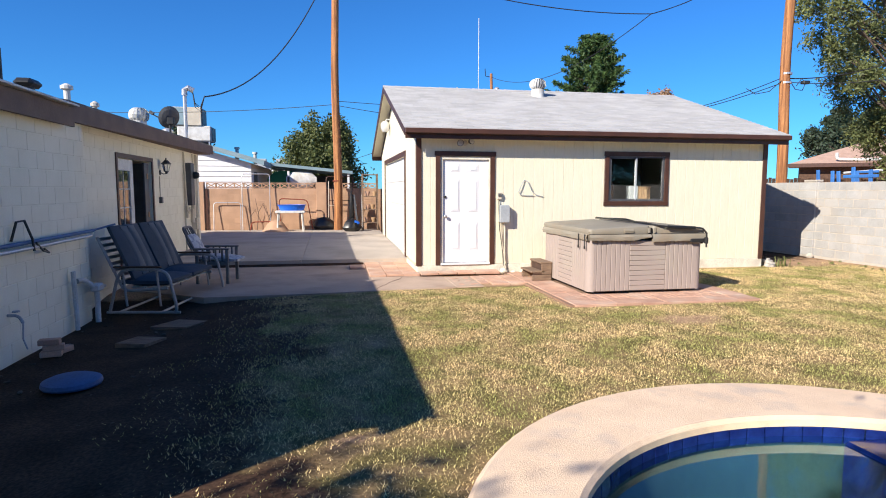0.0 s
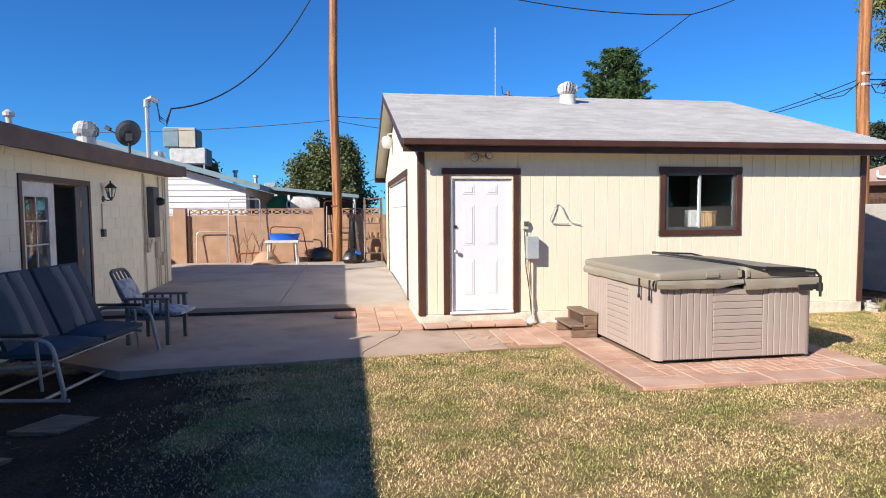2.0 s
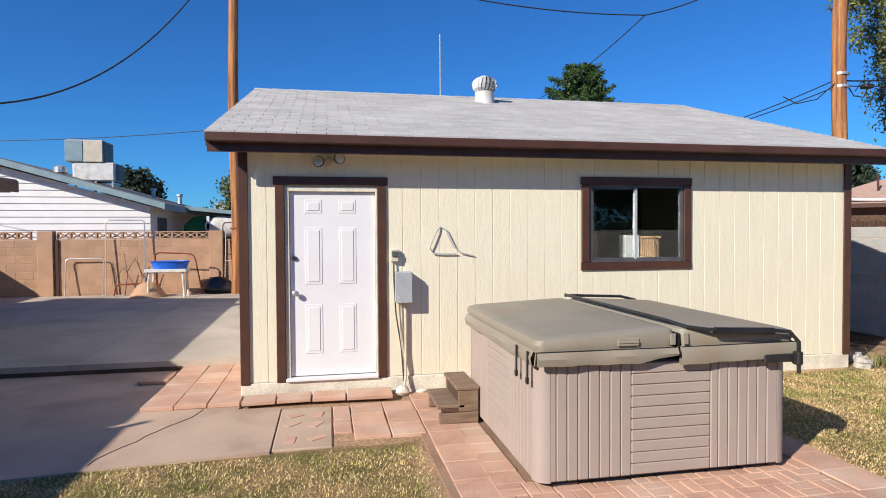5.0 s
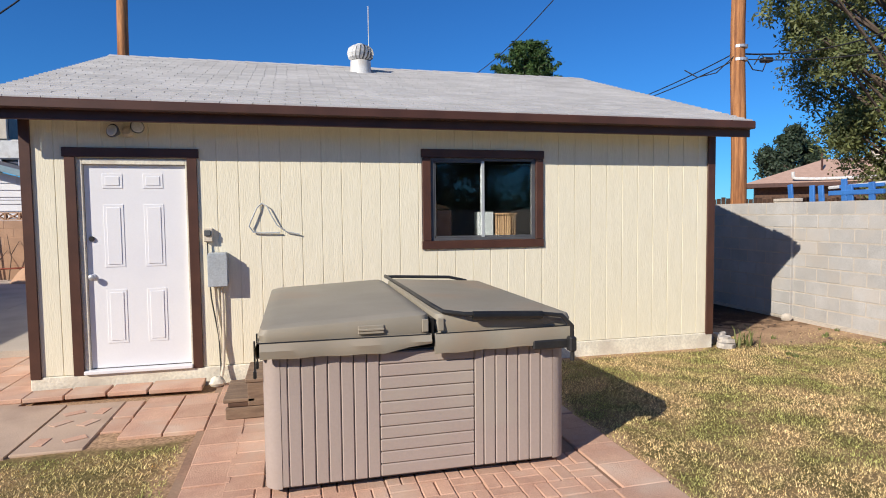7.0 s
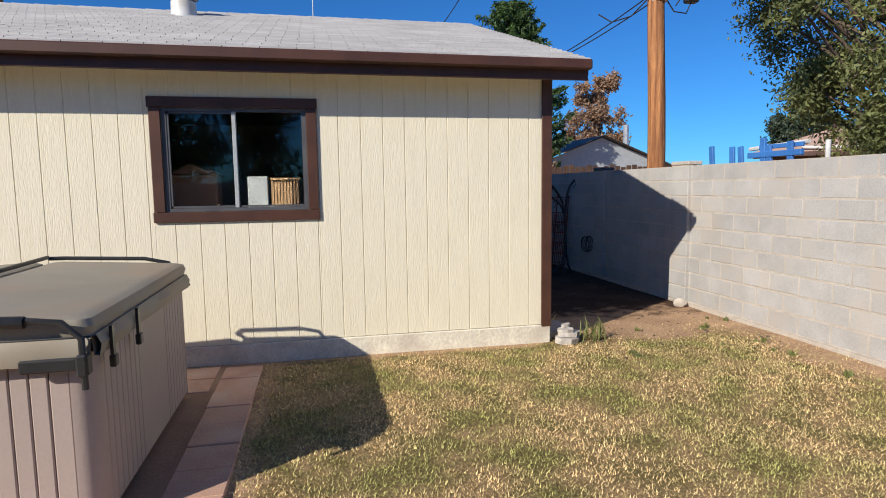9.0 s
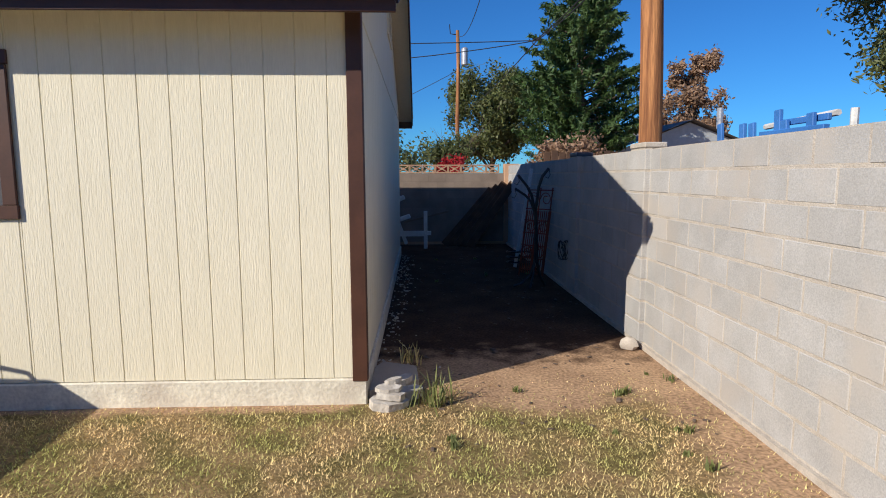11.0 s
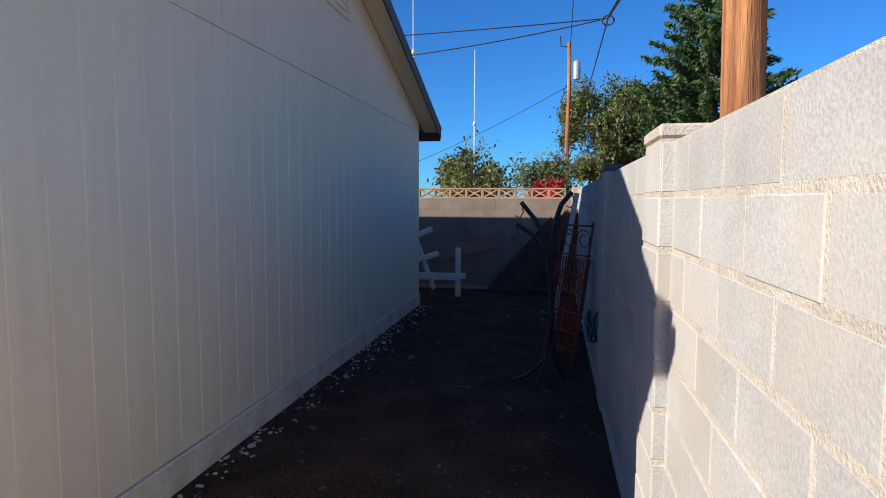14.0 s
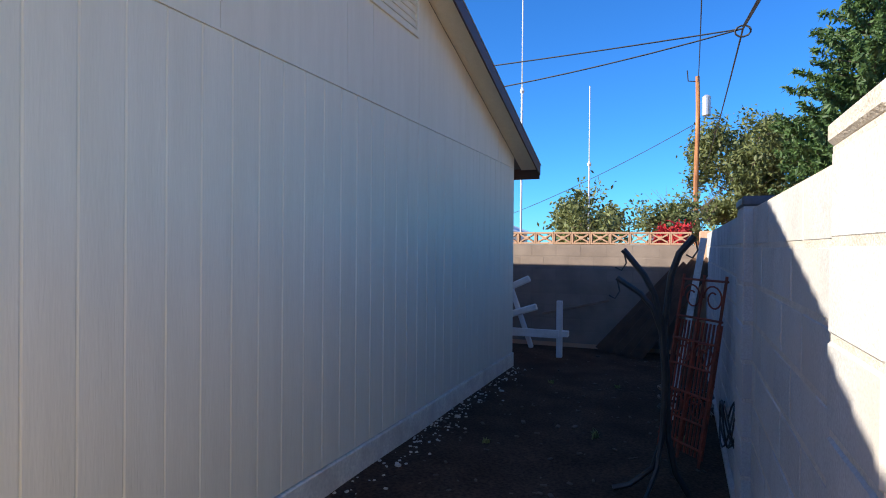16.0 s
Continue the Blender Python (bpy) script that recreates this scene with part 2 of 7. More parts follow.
DARKGREY = mat("dark_grey_panel", (0.10, 0.105, 0.11), (0.07, 0.07, 0.08), 4, 0.5, bump=0.05)
BEIGEMETAL = mat("beige_metal", (0.62, 0.55, 0.44), (0.54, 0.47, 0.37), 4, 0.55, bump=0.08)
RUST = mat("rusty_red_metal", (0.30, 0.06, 0.03), (0.18, 0.045, 0.025), 9, 0.85, bump=0.4)
# darker, greyer copy of the tan block, the passage shade put into its colour
SHADE_BLOCK = mat("shade_grey_brown_block", (0.27, 0.215, 0.175), (0.21, 0.165, 0.135), 3, 0.95, grain=100, bump=0.5, gmix=0.08, isl=0.08)
CUSHION = mat("blue_grey_cushion", (0.06, 0.08, 0.105), (0.045, 0.062, 0.083), 3, 0.9, grain=200, bump=0.3, gmix=0.05)
CUSHSTRIPE = mat("pale_cushion_stripe", (0.16, 0.17, 0.175), (0.13, 0.14, 0.145), 3, 0.9, grain=200, bump=0.3, gmix=0.05)
FRAMEGREY = mat("light_grey_tube", (0.42, 0.40, 0.38), (0.34, 0.32, 0.30), 5, 0.45, metal=0.2, bump=0.05)
CHAIRWOOD = mat("grey_taupe_chair", (0.20, 0.18, 0.165), (0.16, 0.145, 0.13), 5, 0.7, bump=0.1)
FABRIC = mat("floral_fabric", (0.62, 0.60, 0.58), (0.36, 0.36, 0.40), 14, 0.95, grain=120, bump=0.2, contrast=(0.48, 0.55))
BLUE = mat("bright_blue_plastic", (0.02, 0.16, 0.72), (0.02, 0.13, 0.62), 4, 0.4, bump=0.05)
BLUEPAINT = mat("blue_painted_wood", (0.05, 0.20, 0.55), (0.04, 0.16, 0.45), 4, 0.6, bump=0.1)
DUSTYBLUE = mat("dusty_blue_plastic", (0.06, 0.14, 0.30), (0.05, 0.11, 0.23), 4, 0.6, bump=0.1)
WIRE = mat("black_cable", (0.02, 0.02, 0.022), (0.03, 0.03, 0.03), 4, 0.6, bump=0)
BARK = mat("grey_brown_bark", (0.14, 0.10, 0.075), (0.09, 0.065, 0.05), 6, 0.95, grain=30, bump=0.6)
def leafmat(name, a, b):
    return mat(name, a, b, 0.8, 0.6, bump=0, grain=3, gmix=0.10, isl=0.35, trans=0.3)
LEAF_OLIVE = leafmat("olive_leaves", (0.23, 0.25, 0.085), (0.13, 0.155, 0.055))
LEAF_DARK = leafmat("dark_green_leaves", (0.085, 0.15, 0.04), (0.05, 0.10, 0.028))
LEAF_MID = leafmat("mid_green_leaves", (0.17, 0.19, 0.065), (0.10, 0.125, 0.04))
LEAF_BROWN = leafmat("dry_brown_needles", (0.42, 0.27, 0.17), (0.30, 0.19, 0.12))
LEAF_PINE = leafmat("blue_green_needles", (0.06, 0.09, 0.05), (0.04, 0.06, 0.035))
FLOWER = leafmat("red_flowers", (0.55, 0.03, 0.04), (0.40, 0.02, 0.03))
WHITESIDING = mat("white_lap_siding", (0.76, 0.76, 0.77), (0.70, 0.70, 0.71), 2, 0.7, bump=0.05, gmix=0.02)
BLUETRIM = mat("blue_grey_trim", (0.24, 0.34, 0.38), (0.20, 0.29, 0.33), 3, 0.7, bump=0.1)
ROOFGREY = mat("neighbour_grey_roof", (0.20, 0.19, 0.19), (0.15, 0.145, 0.14), 2, 0.95, grain=60, bump=0.5, isl=0.1)
TANROOF = mat("tan_roof", (0.50, 0.33, 0.25), (0.43, 0.28, 0.21), 2, 0.95, grain=40, bump=0.5, isl=0.1)
GREENTARP = mat("green_tarp", (0.02, 0.22, 0.10), (0.015, 0.16, 0.08), 4, 0.7, bump=0.2)
INTERIOR = mat("dim_interior", (0.20, 0.17, 0.14), (0.15, 0.13, 0.11), 2, 0.9, bump=0.1)
CARDBOARD = mat("cardboard", (0.45, 0.29, 0.16), (0.38, 0.24, 0.13), 4, 0.9, bump=0.1)
DARKCARD = mat("reddish_brown_board", (0.20, 0.10, 0.06), (0.16, 0.08, 0.05), 4, 0.8, bump=0.1)
ROCK = mat("pale_rubble", (0.62, 0.58, 0.52), (0.45, 0.41, 0.36), 9, 0.95, grain=40, bump=0.8)


def glassy(name, col, rough, trans=1.0, ior=1.45):
    m = bpy.data.materials.new(name)
    m.use_nodes = True
    b = m.node_tree.nodes["Principled BSDF"]
    b.inputs["Base Color"].default_value = (*col, 1)
    b.inputs["Roughness"].default_value = rough
    b.inputs["Transmission Weight"].default_value = trans
    b.inputs["IOR"].default_value = ior
    return m


GLASS = glassy("window_glass", (0.92, 0.95, 0.94), 0.0)
WATER = glassy("pool_water", (0.45, 0.68, 0.72), 0.02, 1.0, 1.33)
wnt = WATER.node_tree
wno, wbp = wnt.nodes.new("ShaderNodeTexNoise"), wnt.nodes.new("ShaderNodeBump")
wno.inputs["Scale"].default_value = 2.5
wbp.inputs["Strength"].default_value, wbp.inputs["Distance"].default_value = 0.25, 0.02
wnt.links.new(wno.outputs[0], wbp.inputs["Height"])
wnt.links.new(wbp.outputs[0], wnt.nodes["Principled BSDF"].inputs["Normal"])


def ground_material():
    """Reddish dirt, dry thatch and a dark soil with shade painted in, blended by two weights stored on the sheet and
    broken up by noise.
    """
    m = bpy.data.materials.new("yard_ground")
    m.use_nodes = True
    n, l = m.node_tree.nodes, m.node_tree.links
    geo = n.new("ShaderNodeNewGeometry")

    def tex(s, d=6):
        t = n.new("ShaderNodeTexNoise")
        t.inputs["Scale"].default_value, t.inputs["Detail"].default_value = s, d
        l.new(geo.outputs["Position"], t.inputs["Vector"])
        return t.outputs[0]

    def rng_(src, a, b):
        r = n.new("ShaderNodeMapRange")
        r.inputs[1].default_value, r.inputs[2].default_value = a, b
        l.new(src, r.inputs[0])
        return r.outputs[0]

    def mix(f, c0, c1, mode="MIX"):
        x = n.new("ShaderNodeMix")
        x.data_type, x.blend_type = "RGBA", mode
        for slot, val in ((x.inputs[0], f), (x.inputs[6], c0), (x.inputs[7], c1)):
            if isinstance(val, tuple):
                slot.default_value = (*val, 1)
            elif isinstance(val, float):
                slot.default_value = val
            else:
                l.new(val, slot)
        return x.outputs[2]

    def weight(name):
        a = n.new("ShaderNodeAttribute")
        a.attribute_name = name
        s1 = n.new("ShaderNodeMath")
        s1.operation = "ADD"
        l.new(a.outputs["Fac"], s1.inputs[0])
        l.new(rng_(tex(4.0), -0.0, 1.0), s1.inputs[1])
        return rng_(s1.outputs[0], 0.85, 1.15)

    broad, fine = rng_(tex(2.2), 0.35, 0.65), tex(42.0, 4)
    dirt = mix(broad, (0.50, 0.33, 0.20), (0.38, 0.245, 0.15))
    # dirt's dark counterpart, shade put into the colour
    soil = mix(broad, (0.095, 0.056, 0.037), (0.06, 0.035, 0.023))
    thatch = mix(rng_(tex(3.0), 0.4, 0.6), (0.29, 0.20, 0.10), (0.17, 0.135, 0.055))
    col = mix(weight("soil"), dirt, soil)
    col = mix(weight("thatch"), col, thatch)
    col = mix(0.85, col, mix(rng_(fine, 0.34, 0.66), (0.55, 0.55, 0.55), (1.28, 1.28, 1.28)), "MULTIPLY")
    b = n["Principled BSDF"]
    b.inputs["Roughness"].default_value = 0.97
    b.inputs["Specular IOR Level"].default_value = 0.1
    l.new(col, b.inputs["Base Color"])
    bp = n.new("ShaderNodeBump")
    bp.inputs["Strength"].default_value, bp.inputs["Distance"].default_value = 0.5, 0.012
    l.new(fine, bp.inputs["Height"])
    l.new(bp.outputs[0], b.inputs["Normal"])
    return m


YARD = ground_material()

# ---------------------------------------------------------------- ground
POOL_C, POOL_OUT, POOL_IN = (1.2, -9.6), (2.4, 2.5), (1.86, 1.70)


def sstep(v):
    v = max(0.0, min(1.0, v))
    return v * v * (3 - 2 * v)


def ground_z(x, y):
    return -0.12 * sstep((-x - 2.2) / 2.0) * sstep((-y - 1.2) / 1.0) - 0.02 + 0.012 * noise.noise(Vector((x * 0.9, y * 0.9, 0)))


def in_pool(x, y, r):
    return ((x - POOL_C[0]) / r[0]) ** 2 + ((y - POOL_C[1]) / r[1]) ** 2 < 1


def lawn_density(x, y):
    """How thick the grass stands, 0 to 1."""
    if in_pool(x, y, (POOL_OUT[0] - 0.05, POOL_OUT[1] - 0.05)):
        return 0.0
    d = 1.0
    if y > -1.75 and x < 1.75:
        return 0.0
    if 1.66 < x < 4.78 and y > -3.62:
        return 0.0
    if y > -0.08 and x < 7.65:
        return 0.0
    n1 = noise.noise(Vector((x * 0.7, y * 0.7, 3.1)))
    n2 = noise.noise(Vector((x * 2.3, y * 2.3, 7.7)))
    d *= sstep((x + 3.4 + 0.7 * n1 + 0.5 * n2) / 2.6)
    d *= 1 - sstep((y + 0.35 - 0.5 * n1) / 1.0) * sstep((x - 7.5) / 0.6)
    d *= 1 - 0.75 * sstep((x - 9.35 + 0.3 * n2) / 0.6)
    d *= 1 - 0.9 * sstep(1.2 - math.hypot((x - 2.9) / 0.75, (y + 4.6) / 0.35) + 0.4 * n2)
    d *= 1 - 0.8 * sstep(1.2 - math.hypot((x - 8.9) / 0.8, (y - 0.1) / 0.5) + 0.3 * n2)
    d *= 0.72 + 0.5 * sstep(0.5 + n2)
    return max(0.0, min(1.0, d))


gm = M()
GX = [-400, -150, -60, -30, -15, -8] + [-8 + 0.25 * i for i in range(1, 89)] + [20, 35, 70, 160, 400]
GY = [-400, -150, -60, -30, -15] + [-15 + 0.25 * i for i in range(1, 109)] + [20, 40, 80, 160, 400]
idx = {}
for j, y in enumerate(GY):
    for i, x in enumerate(GX):
        idx[i, j] = len(gm.v)
        gm.v.append((x, y, ground_z(x, y) if abs(x) < 25 and abs(y) < 25 else -0.02))
for j in range(len(GY) - 1):
    for i in range(len(GX) - 1):
        cx, cy = (GX[i] + GX[i + 1]) / 2, (GY[j] + GY[j + 1]) / 2
        if in_pool(cx, cy, (2.1, 2.05)):
            continue
        gm.f.append((idx[i, j], idx[i + 1, j], idx[i + 1, j + 1], idx[i, j + 1]))
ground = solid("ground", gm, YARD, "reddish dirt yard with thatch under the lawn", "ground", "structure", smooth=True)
# weights: soil lays painted shade on the house side and in the passage
shade_soil_w, thatch_w = [], []
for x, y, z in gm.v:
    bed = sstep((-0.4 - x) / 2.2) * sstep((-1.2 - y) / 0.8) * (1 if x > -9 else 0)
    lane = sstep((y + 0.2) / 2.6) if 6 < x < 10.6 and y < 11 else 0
    shade_soil_w.append(max(bed, lane))
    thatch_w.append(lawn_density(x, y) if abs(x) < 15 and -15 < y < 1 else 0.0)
for name, vals in (("soil", shade_soil_w), ("thatch", thatch_w)):
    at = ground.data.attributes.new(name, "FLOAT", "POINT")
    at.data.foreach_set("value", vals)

# short dry lawn
rng = np.random.default_rng(5)
N = 1050000
bx, by = rng.uniform(-4.2, 10.2, N), rng.uniform(-13.0, 0.6, N)
near = rng.uniform(0, 1, N) < 0.35
bx[near], by[near] = rng.uniform(-2.5, 9.9, near.sum()), rng.uniform(-7.5, -0.2, near.sum())
DX, DY = np.arange(-4.4, 10.5, 0.1), np.arange(-13.2, 0.9, 0.1)
dens = np.array([[lawn_density(x, y) for x in DX] for y in DY])
hz = np.array([[ground_z(x, y) for x in DX] for y in DY])
ii, jj = ((bx + 4.4) / 0.1).round().astype(int), ((by + 13.2) / 0.1).round().astype(int)
keep = rng.uniform(0, 1, N) < dens[jj, ii]
bx, by, bz = bx[keep], by[keep], hz[jj, ii][keep]
n = len(bx)
ang, lean = rng.uniform(0, 2 * np.pi, n), rng.uniform(0.7, 1.65, n)
h, w = rng.uniform(0.012, 0.038, n), rng.uniform(0.0026, 0.0062, n)
co = np.empty((n, 3, 3), np.float32)
co[:, 0] = np.stack([bx - w * np.sin(ang), by + w * np.cos(ang), bz - 0.006], 1)
co[:, 1] = np.stack([bx + w * np.sin(ang), by - w * np.cos(ang), bz - 0.006], 1)
co[:, 2] = np.stack([bx + h * np.sin(lean) * np.cos(ang), by + h * np.sin(lean) * np.sin(ang), bz + h * np.cos(lean)], 1)
gme = bpy.data.meshes.new("grass")
gme.vertices.add(3 * n)
gme.vertices.foreach_set("co", co.ravel())
gme.loops.add(3 * n)
gme.loops.foreach_set("vertex_index", np.arange(3 * n, dtype=np.int32))
gme.polygons.add(n)
gme.polygons.foreach_set("loop_start", np.arange(0, 3 * n, 3, dtype=np.int32))
gme.update(calc_edges=True)
gme.materials.append(BLADE)
tagged(new("grass", gme), "short dry yellow-green lawn grass", "grass", kind="stuff")

# ---------------------------------------------------------------- patio slabs
lower = M()
lower.prism([(-5.15, -0.9), (-3.6, -1.95), (-2.0, -1.9), (-0.9, -1.78), (0.42, -1.66), (0.42, -0.42), (0.0, -0.36), (0.0, 1.75), (-5.15, 1.6)], -0.12, 0.0)
lower_patio = solid("patio_lower", lower, CONC_L, "cracked tan concrete patio slab beside the lawn", "patio", "structure")
up = M()


def slab_z(y):
    return 0.13 + 0.014 * (y - 1.7)


for x0, x1 in ((-8.4, -2.305), (-2.295, 0.0)):
    for y0, y1 in ((1.62, 5.4), (5.41, 9.9)):
        if x0 < -5 and y0 < 5:
            xa = -5.15
        else:
            xa = x0
        z0, z1 = slab_z(y0), slab_z(y1)
        up.add([(xa, y0, -0.1), (x1, y0, -0.1), (x1, y1, -0.1), (xa, y1, -0.1), (xa, y0, z0), (x1, y0, z0), (x1, y1, z1), (xa, y1, z1)],
               [(3, 2, 1, 0), (4, 5, 6, 7), (0, 1, 5, 4), (1, 2, 6, 5), (2, 3, 7, 6), (3, 0, 4, 7)])
upper_patio = solid("patio_upper", up, CONC, "raised grey concrete patio slab with joints, one step up", "patio", "structure")
# dark strip under the slab lip: dirt, with the gap's shade painted in
part("step_riser", M().box(-5.14, -0.98, 1.605, 1.618, 0.002, 0.055, 0.003), DARKWOOD, upper_patio, "step edge darkened by dirt and painted shade")
cr = M()
px, py = -0.35, -0.3
pts = []
for k in range(12):
    pts.append((px, py, 0.002))
    px, py = px - 0.055 + random.uniform(-0.06, 0.05), py - 0.125
cr.tube(pts, 0.0035, 4)
part("crack", cr, DARKWOOD, lower_patio)

# ---------------------------------------------------------------- pool
pool = thing("swimming_pool", (POOL_C[0], POOL_C[1], 0), "in-ground pool with tan coping and cobalt tile band", "pool")
SEG = 72


def ring(r0, z0, r1, z1, segs=SEG):
    m = M()
    for k in range(segs):
        a0, a1 = 2 * math.pi * k / segs, 2 * math.pi * (k + 1) / segs
        p = lambda r, a, z: (r[0] * math.cos(a), r[1] * math.sin(a), z)
        m.add([p(r0, a0, z0), p(r0, a1, z0), p(r1, a1, z1), p(r1, a0, z1)], [(0, 1, 2, 3)])
    return m


cop = M()
for r0, z0, r1, z1 in ((POOL_OUT, -0.1, POOL_OUT, 0.035), (POOL_OUT, 0.035, (POOL_OUT[0] - 0.03, POOL_OUT[1] - 0.03), 0.05), ((POOL_OUT[0] - 0.03, POOL_OUT[1] - 0.03), 0.05, (POOL_IN[0] + 0.03, POOL_IN[1] + 0.03), 0.06),
                       ((POOL_IN[0] + 0.03, POOL_IN[1] + 0.03), 0.06, POOL_IN, 0.035), (POOL_IN, 0.035, POOL_IN, -0.012)):
    q = ring(r0, z0, r1, z1)
    cop.add(q.v, q.f)
part("coping", cop, COPING, pool, "tan textured concrete coping", True)
part("basin", ring((POOL_IN[0] + 0.02, POOL_IN[1] + 0.02), -0.14, (POOL_IN[0] - 0.07, POOL_IN[1] - 0.07), -1.3), PLASTER, pool)
part("basin_floor", M().prism([((POOL_IN[0] - 0.06) * math.cos(a), (POOL_IN[1] - 0.06) * math.sin(a)) for a in [2 * math.pi * k / 48 for k in range(48)]], -1.4, -1.3), PLASTER, pool)
part("water", M().prism([((POOL_IN[0] + 0.01) * math.cos(a), (POOL_IN[1] + 0.01) * math.sin(a)) for a in [2 * math.pi * k / 48 for k in range(48)]], -0.083, -0.082), WATER, pool, "still greenish blue pool water").visible_shadow = False
tile_me = None
for k in range(84):
    a0, a1 = 2 * math.pi * (k + 0.04) / 84, 2 * math.pi * (k + 0.96) / 84
    t = M()
    p = lambda s, a, z: ((POOL_IN[0] + s) * math.cos(a), (POOL_IN[1] + s) * math.sin(a), z)
    t.add([p(0, a0, -0.13), p(0, a1, -0.13), p(0, a1, -0.014), p(0, a0, -0.014), p(0.025, a0, -0.13), p(0.025, a1, -0.13), p(0.025, a1, -0.014), p(0.025, a0, -0.014)],
          [(0, 1, 2, 3), (7, 6, 5, 4), (0, 4, 5, 1), (3, 2, 6, 7), (0, 3, 7, 4), (1, 5, 6, 2)])
    part("tile", t, POOLTILE, pool)
part("grout_band", ring((POOL_IN[0] + 0.02, POOL_IN[1] + 0.02), -0.012, (POOL_IN[0] + 0.02, POOL_IN[1] + 0.02), -0.15), PLASTER, pool)
part("step_edge", M().box(0.58, 1.15, 1.14, 1.5, -0.55, -0.06, 0.03), POOLTILE, pool, "blue tiled entry step")
part("return_fitting", M().lathe([(0.03, 0), (0.05, 0.01), (0.05, 0.02), (0.02, 0.03)], -0.75, 0.95, -0.11, 12), WHITEMETAL, pool)
part("depth_stripe", M().box(0.1, 0.17, -0.6, 1.2, -1.3, -1.285), CARDBOARD, pool)

# ---------------------------------------------------------------- garage
GW, GD = 7.635, 8.15
EAVE_Y0, EAVE_Y1, RX0, RX1, RIDGE_Y = -0.31, 8.56, -0.275, 7.90, 4.1
EZ, RZ = 2.812, 4.28
garage = thing("garage", (0, 0, 0), "cream wood-sided garage with dark brown trim and grey shingle roof", "garage")
FB = 0.17
door_o, win_o = (0.45, 1.455, FB, 2.30), (3.98, 5.23, 1.42, 2.345)
wall_f = M()


def wall_with_holes(m, u0, u1, z0, z1, holes, put):
    """Boxes that fill a wall but for its openings; put(u0, u1, z0, z1) adds one."""
    us = sorted({u0, u1, *[h[0] for h in holes], *[h[1] for h in holes]})
    for a, b in zip(us, us[1:]):
        cuts = sorted([(h[2], h[3]) for h in holes if h[0] <= a and h[1] >= b])
        z = z0
        for c0, c1 in cuts:
            if c0 > z:
                put(a, b, z, c0)
            z = max(z, c1)
        if z < z1:
            put(a, b, z, z1)


wall_with_holes(wall_f, 0.012, GW - 0.012, FB, 2.75, [door_o, win_o], lambda a, b, c, d: wall_f.box(a, b, 0.007, 0.10, c, d))
front_wall = part("front_wall", wall_f, CREAM, garage)
side = M()
side.add([(GW - 0.006, 0.1, FB), (GW - 0.006, GD, FB), (GW - 0.006, GD, 2.72), (GW - 0.006, RIDGE_Y, 4.16), (GW - 0.006, 0.1, 2.80),
          (GW - 0.1, 0.1, FB), (GW - 0.1, GD, FB), (GW - 0.1, GD, 2.72), (GW - 0.1, RIDGE_Y, 4.16), (GW - 0.1, 0.1, 2.80)],
         [(0, 1, 2, 3, 4), (9, 8, 7, 6, 5), (0, 5, 6, 1), (1, 6, 7, 2), (0, 4, 9, 5)])
side_wall = part("side_wall", side, CREAM_SIDE, garage)
part("back_wall", M().box(0.1, GW - 0.1, GD - 0.1, GD, FB, 2.75), CREAM_SIDE, garage)
left = M()
gd_o = (1.95, 6.75, FB, 2.40)
wall_with_holes(left, 0.1, GD - 0.1, FB, 2.7, [gd_o], lambda a, b, c, d: left.box(0.0, 0.1, a, b, c, d))
left.add([(0.0, 0.1, 2.7), (0.0, GD - 0.1, 2.7), (0.0, RIDGE_Y, 4.16), (0.1, 0.1, 2.7), (0.1, GD - 0.1, 2.7), (0.1, RIDGE_Y, 4.16)], [(0, 2, 1), (3, 4, 5), (0, 3, 5, 2), (1, 2, 5, 4)])
part("gable_wall", left, CREAM, garage)
f = M().box(-0.02, GW + 0.015, -0.018, 0.11, -0.08, FB - 0.004, 0.008).box(GW - 0.11, GW + 0.02, 0.11, GD, -0.08, FB - 0.004, 0.008).box(-0.02, 0.11, 0.11, GD, -0.08, 0.13).box(0.11, GW - 0.11, GD - 0.11, GD + 0.01, -0.08, FB - 0.004)
part("foundation", f, FOUND, garage, "cream-painted chipped concrete footing")
part("floor_slab", M().box(0.12, GW - 0.12, 0.12, GD - 0.12, -0.05, 0.12), CONC, garage)
part("inner_lining", M().box(0.15, GW - 0.15, 5.0, 5.04, 0.12, 2.7), INTERIOR, garage)
part("inner_ceiling", M().box(0.1, GW - 0.1, 0.1, 5.0, 2.72, 2.74), INTERIOR, garage)

# roof deck, soffit, fascia and rakes
slope = (RZ - EZ) / (RIDGE_Y - EAVE_Y0)


def roof_z(y):
    return RZ - slope * abs(y - RIDGE_Y)


